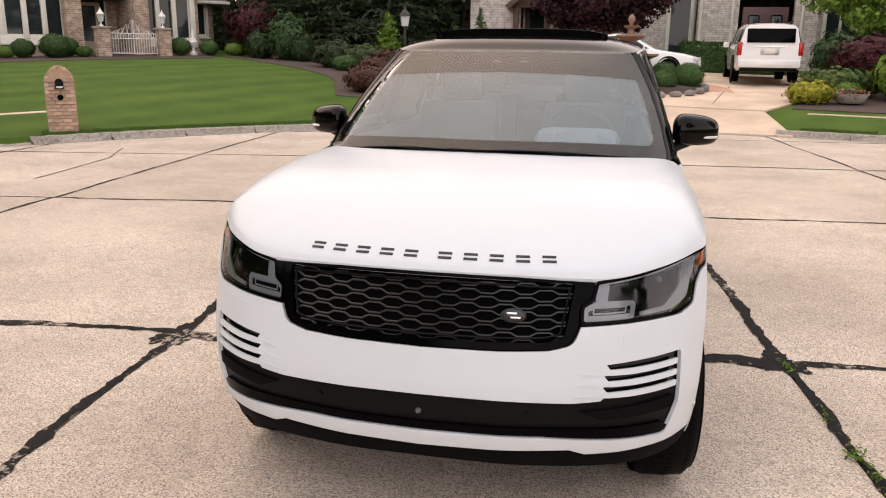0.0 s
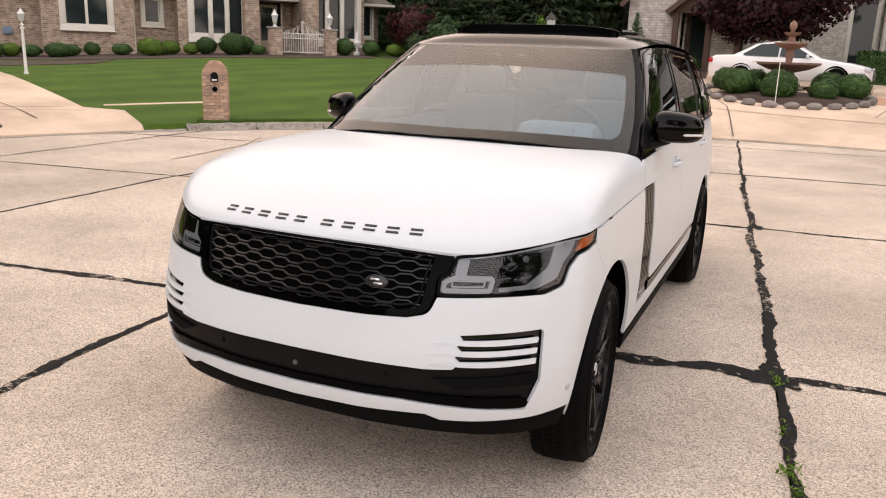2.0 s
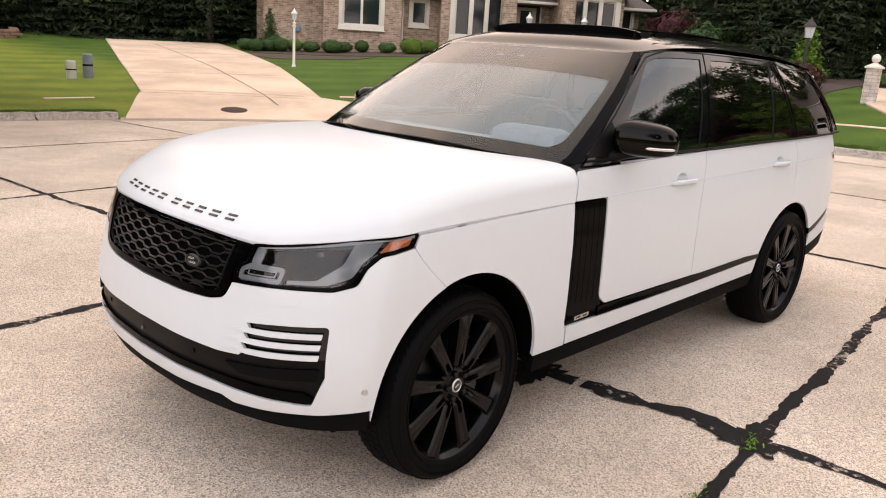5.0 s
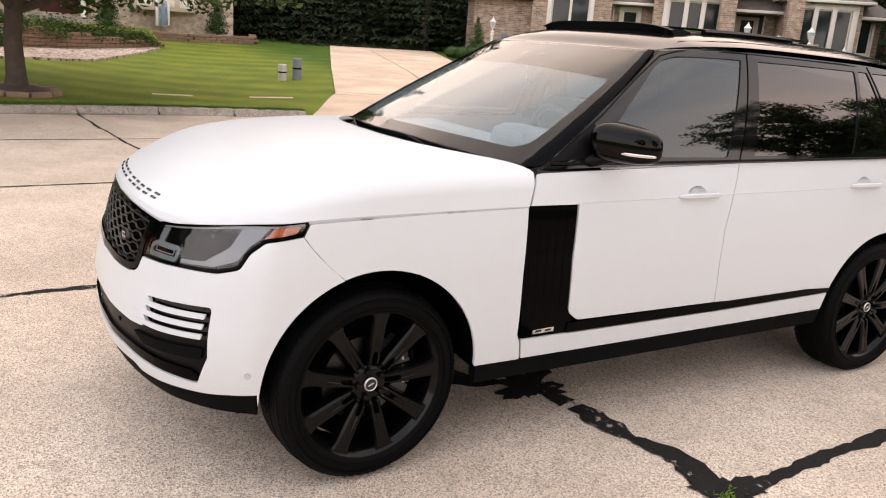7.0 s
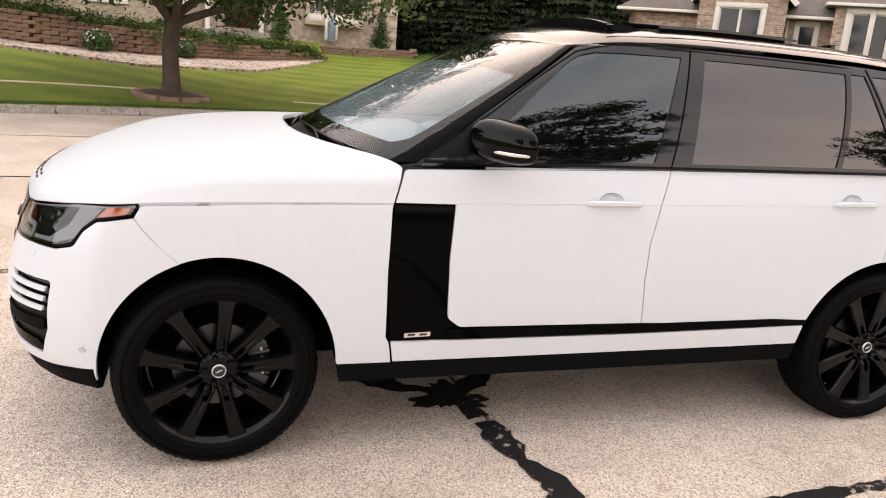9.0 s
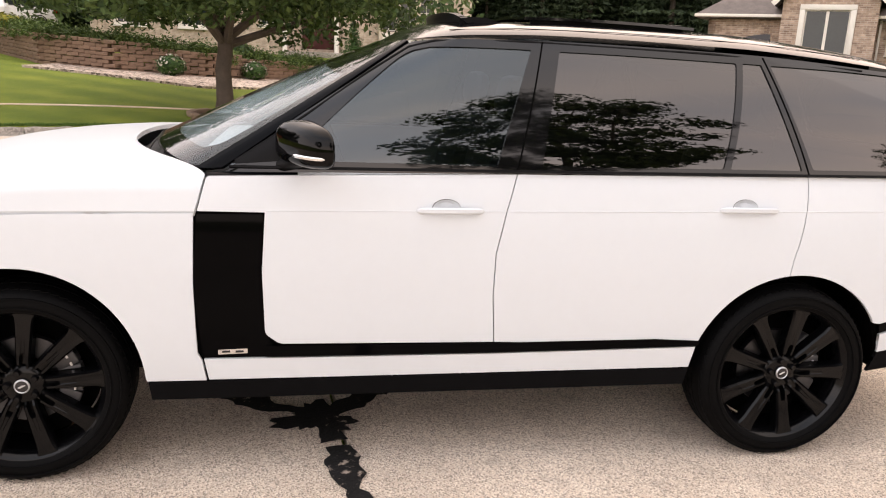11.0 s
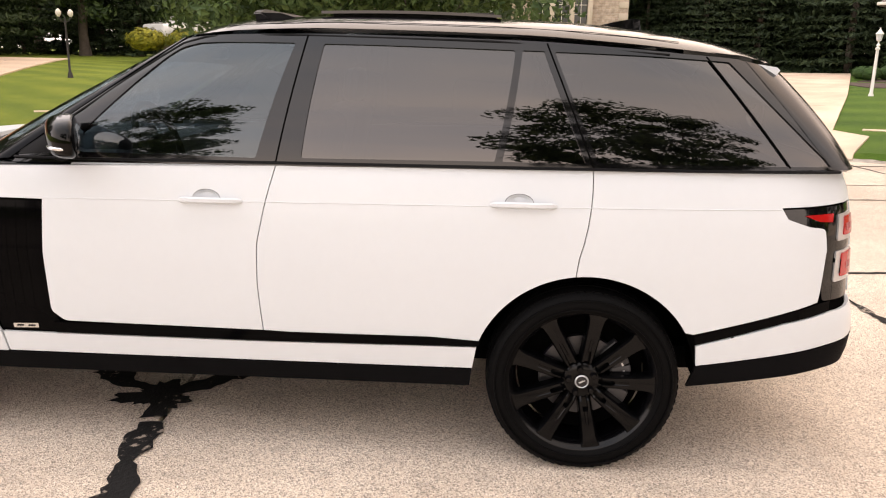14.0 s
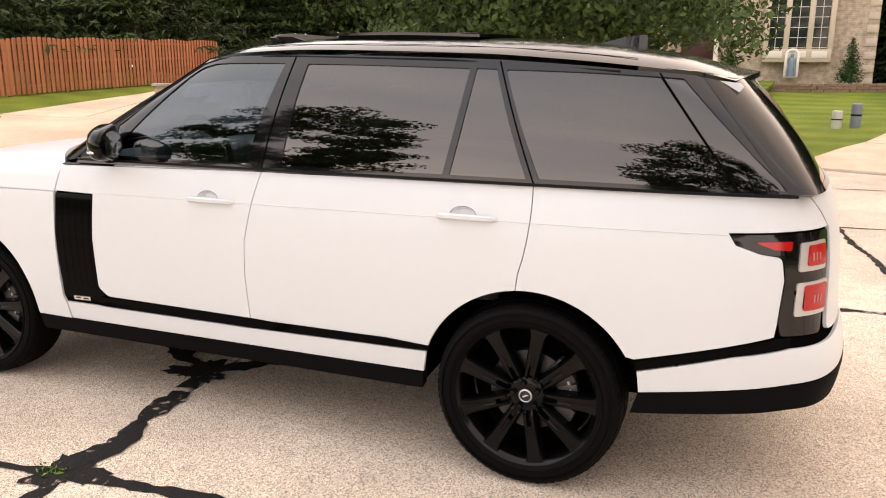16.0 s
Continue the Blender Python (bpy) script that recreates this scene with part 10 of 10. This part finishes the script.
sedan = simple_car("sedan_car", "pearl white saloon car parked behind the fountain", 4.9, 1.82, 1.45,
                   [(-2.45, 0.30, 0.55, 0, 0.5, 0.62), (-2.3, 0.24, 0.66, 0, 0.5, 0.80), (-1.9, 0.20, 0.76, 0, 0.5, 0.88), (-1.2, 0.20, 0.86, 0, 0.5, 0.90), (-0.95, 0.2, 0.90, 0.93, 0.62, 0.91), (-0.15, 0.2, 0.92, 1.40, 0.60, 0.91), (0.4, 0.2, 0.92, 1.45, 0.60, 0.91), (1.0, 0.2, 0.93, 1.38, 0.58, 0.91), (1.65, 0.2, 0.95, 0.98, 0.58, 0.90), (2.2, 0.22, 0.94, 0, 0.5, 0.86), (2.4, 0.28, 0.85, 0, 0.5, 0.80), (2.45, 0.35, 0.70, 0, 0.5, 0.72)], 0.92, M_WHITE2, 0.33, (-1.45, 1.35))
for s in (1, -1):
    for nm, pl in (("side_window", [(-0.78, 0.95), (-0.12, 1.33), (0.22, 1.37), (0.22, 0.95)]), ("side_window", [(0.28, 0.95), (0.28, 1.37), (0.85, 1.33), (1.35, 1.02), (1.3, 0.97)])):
        bm = bmesh.new()
        vs = [bm.verts.new((s * (0.885 - (z - 0.92) * 0.56 + 0.008), y, z)) for y, z in pl]
        vs2 = [bm.verts.new((v.co.x - s * 0.02, v.co.y, v.co.z)) for v in vs]
        bm.faces.new(vs), bm.faces.new(list(reversed(vs2)))
        for i in range(len(vs)):
            bm.faces.new((vs[i], vs2[i], vs2[(i + 1) % len(vs)], vs[(i + 1) % len(vs)]))
        bmesh.ops.recalc_face_normals(bm, faces=bm.faces[:])
        part(nm, bm, M_PANE, sedan, "dark side window", smooth=False)
    part("tail_light", boxes(((s * 0.72, 2.36, 0.80), (0.30, 0.14, 0.15)), bevel=0.03), M_RED, sedan, "red tail light")
    part("headlight", boxes(((s * 0.66, -2.30, 0.62), (0.30, 0.2, 0.13)), bevel=0.03), M_LAMPGREY, sedan, "pale headlight")
    part("wing_mirror", boxes(((s * 0.98, -0.62, 0.98), (0.18, 0.09, 0.13)), bevel=0.03), M_WHITE2, sedan)
    for y in (0.12, 0.95):
        part("door_handle", boxes(((s * 0.915, y, 0.80), (0.03, 0.16, 0.03)), bevel=0.008), M_WHITE2, sedan)
sedan.matrix_world = Matrix.Translation((1.0, 25.3, on_land(1.0, 25.3) + 0.05)) @ Matrix.Rotation(radians(82), 4, 'Z')

suv = simple_car("suv_car", "white large boxy estate car parked on the forecourt", 5.1, 2.0, 1.88,
                 [(-2.55, 0.42, 0.80, 0, 0.5, 0.78), (-2.45, 0.36, 1.0, 0, 0.5, 0.90), (-1.9, 0.34, 1.12, 0, 0.5, 0.96), (-1.15, 0.34, 1.16, 1.18, 0.74, 0.98), (-0.5, 0.34, 1.17, 1.78, 0.74, 0.99), (0.2, 0.34, 1.17, 1.86, 0.76, 0.99), (1.4, 0.34, 1.17, 1.86, 0.76, 0.99), (2.2, 0.36, 1.17, 1.84, 0.75, 0.98), (2.44, 0.40, 1.17, 1.80, 0.74, 0.96), (2.55, 0.45, 1.12, 1.16, 0.74, 0.93)], 1.17, M_WHITE2, 0.40, (-1.6, 1.45))
for s in (1, -1):
    for y0, y1 in ((-0.55, 0.35), (0.42, 1.25), (1.32, 2.2)):
        bm = bmesh.new()
        box(bm, (s * 0.875, (y0 + y1) / 2, 1.45), (0.03, y1 - y0, 0.42), Matrix.Rotation(s * radians(-16), 3, 'Y'), 0.01)
        part("side_window", bm, M_PANE, suv, "dark side window")
    part("tail_light", boxes(((s * 0.90, 2.47, 1.05), (0.15, 0.18, 0.42)), bevel=0.03), M_RED, suv, "red tail light")
    part("wing_mirror", boxes(((s * 1.08, -0.62, 1.22), (0.2, 0.12, 0.2)), bevel=0.04), M_WHITE2, suv)
    part("roof_rail", boxes(((s * 0.66, 0.8, 1.91), (0.04, 2.4, 0.035)), bevel=0.01), M_SATINBLACK, suv)
part("rear_window", boxes(((0, 2.53, 1.46), (1.42, 0.03, 0.44), Matrix.Rotation(radians(14), 3, 'X')), bevel=0.01), M_VENT, suv, "dark rear window")
part("plate_recess", boxes(((0, 2.555, 0.98), (0.55, 0.02, 0.22)), bevel=0.01), M_SILVER, suv, "grey plate recess")
part("number_plate", boxes(((0, 2.57, 0.98), (0.31, 0.015, 0.15)), bevel=0.006), M_TRIM, suv, "plain pale plate")
part("bumper", boxes(((0, 2.52, 0.60), (1.86, 0.20, 0.26)), bevel=0.05), M_WHITE2, suv)
part("lower_valance", boxes(((0, 2.48, 0.43), (1.7, 0.16, 0.14)), bevel=0.03), M_SATINBLACK, suv)
part("chrome_strip", boxes(((0, 2.572, 1.13), (0.9, 0.015, 0.03))), M_CHROME, suv)
suv.matrix_world = Matrix.Translation((5.46, 26.25, on_land(5.46, 26.25) + 0.05)) @ Matrix.Rotation(radians(177), 4, 'Z')

hatch = copy_thing(suv, Matrix())
hatch["label"] = "white estate car parked by the buff brick house"
hatch.matrix_basis = Matrix.Translation((-35.6, -13.0, 1.9)) @ Matrix.Rotation(radians(60), 4, 'Z') @ Matrix.Diagonal((0.9, 0.9, 0.9, 1))
# weeds in the open joint
rngw = np.random.default_rng(8)
wp, wn_ = [], []
for k in range(14):
    y = rngw.uniform(-2.6, 1.0)
    if rngw.random() < 0.35:
        y = rngw.choice([0.15, -0.5, 1.27]) + rngw.normal(0, 0.06)
    p = Vector((JX, JY)) + jd * (y - JY)
    for q in range(18):
        wp.append((p.x + rngw.normal(0, 0.022), p.y + rngw.normal(0, 0.05), 0.008 + abs(rngw.normal(0, 0.012)))), wn_.append((0, 0, 0.6))
wd = tagged(thing("joint_weeds", "small green weeds growing in the street joint", "weeds"), kind="stuff")
leaves("sprigs", wp, wn_, 0.014, M_LIME, wd, 9, 0.35, 0.5)
# grass blades along the lawns' street edge
gp, gn = [], []
for a0, a1 in ((103, 143), (168, 213), (235, 250), (70, 76)):
    for k in range(int((a1 - a0) * 160)):
        a, d = rngw.uniform(a0, a1), 0.15 + abs(rngw.normal(0, 0.10))
        if 2.45 < d < 3.65:
            continue
        x, y = ring(a, d)
        gp.append((x, y, rise(x, y) + 0.02)), gn.append((rngw.normal(0, 1), rngw.normal(0, 1), 0.1))
gb = tagged(thing("grass_edge", "short grass blades at the lawn edge", "grass"), kind="stuff")
leaves("blades", gp, gn, 0.028, M_GRASSBLADE, gb, 12, 0.25, 0.5)
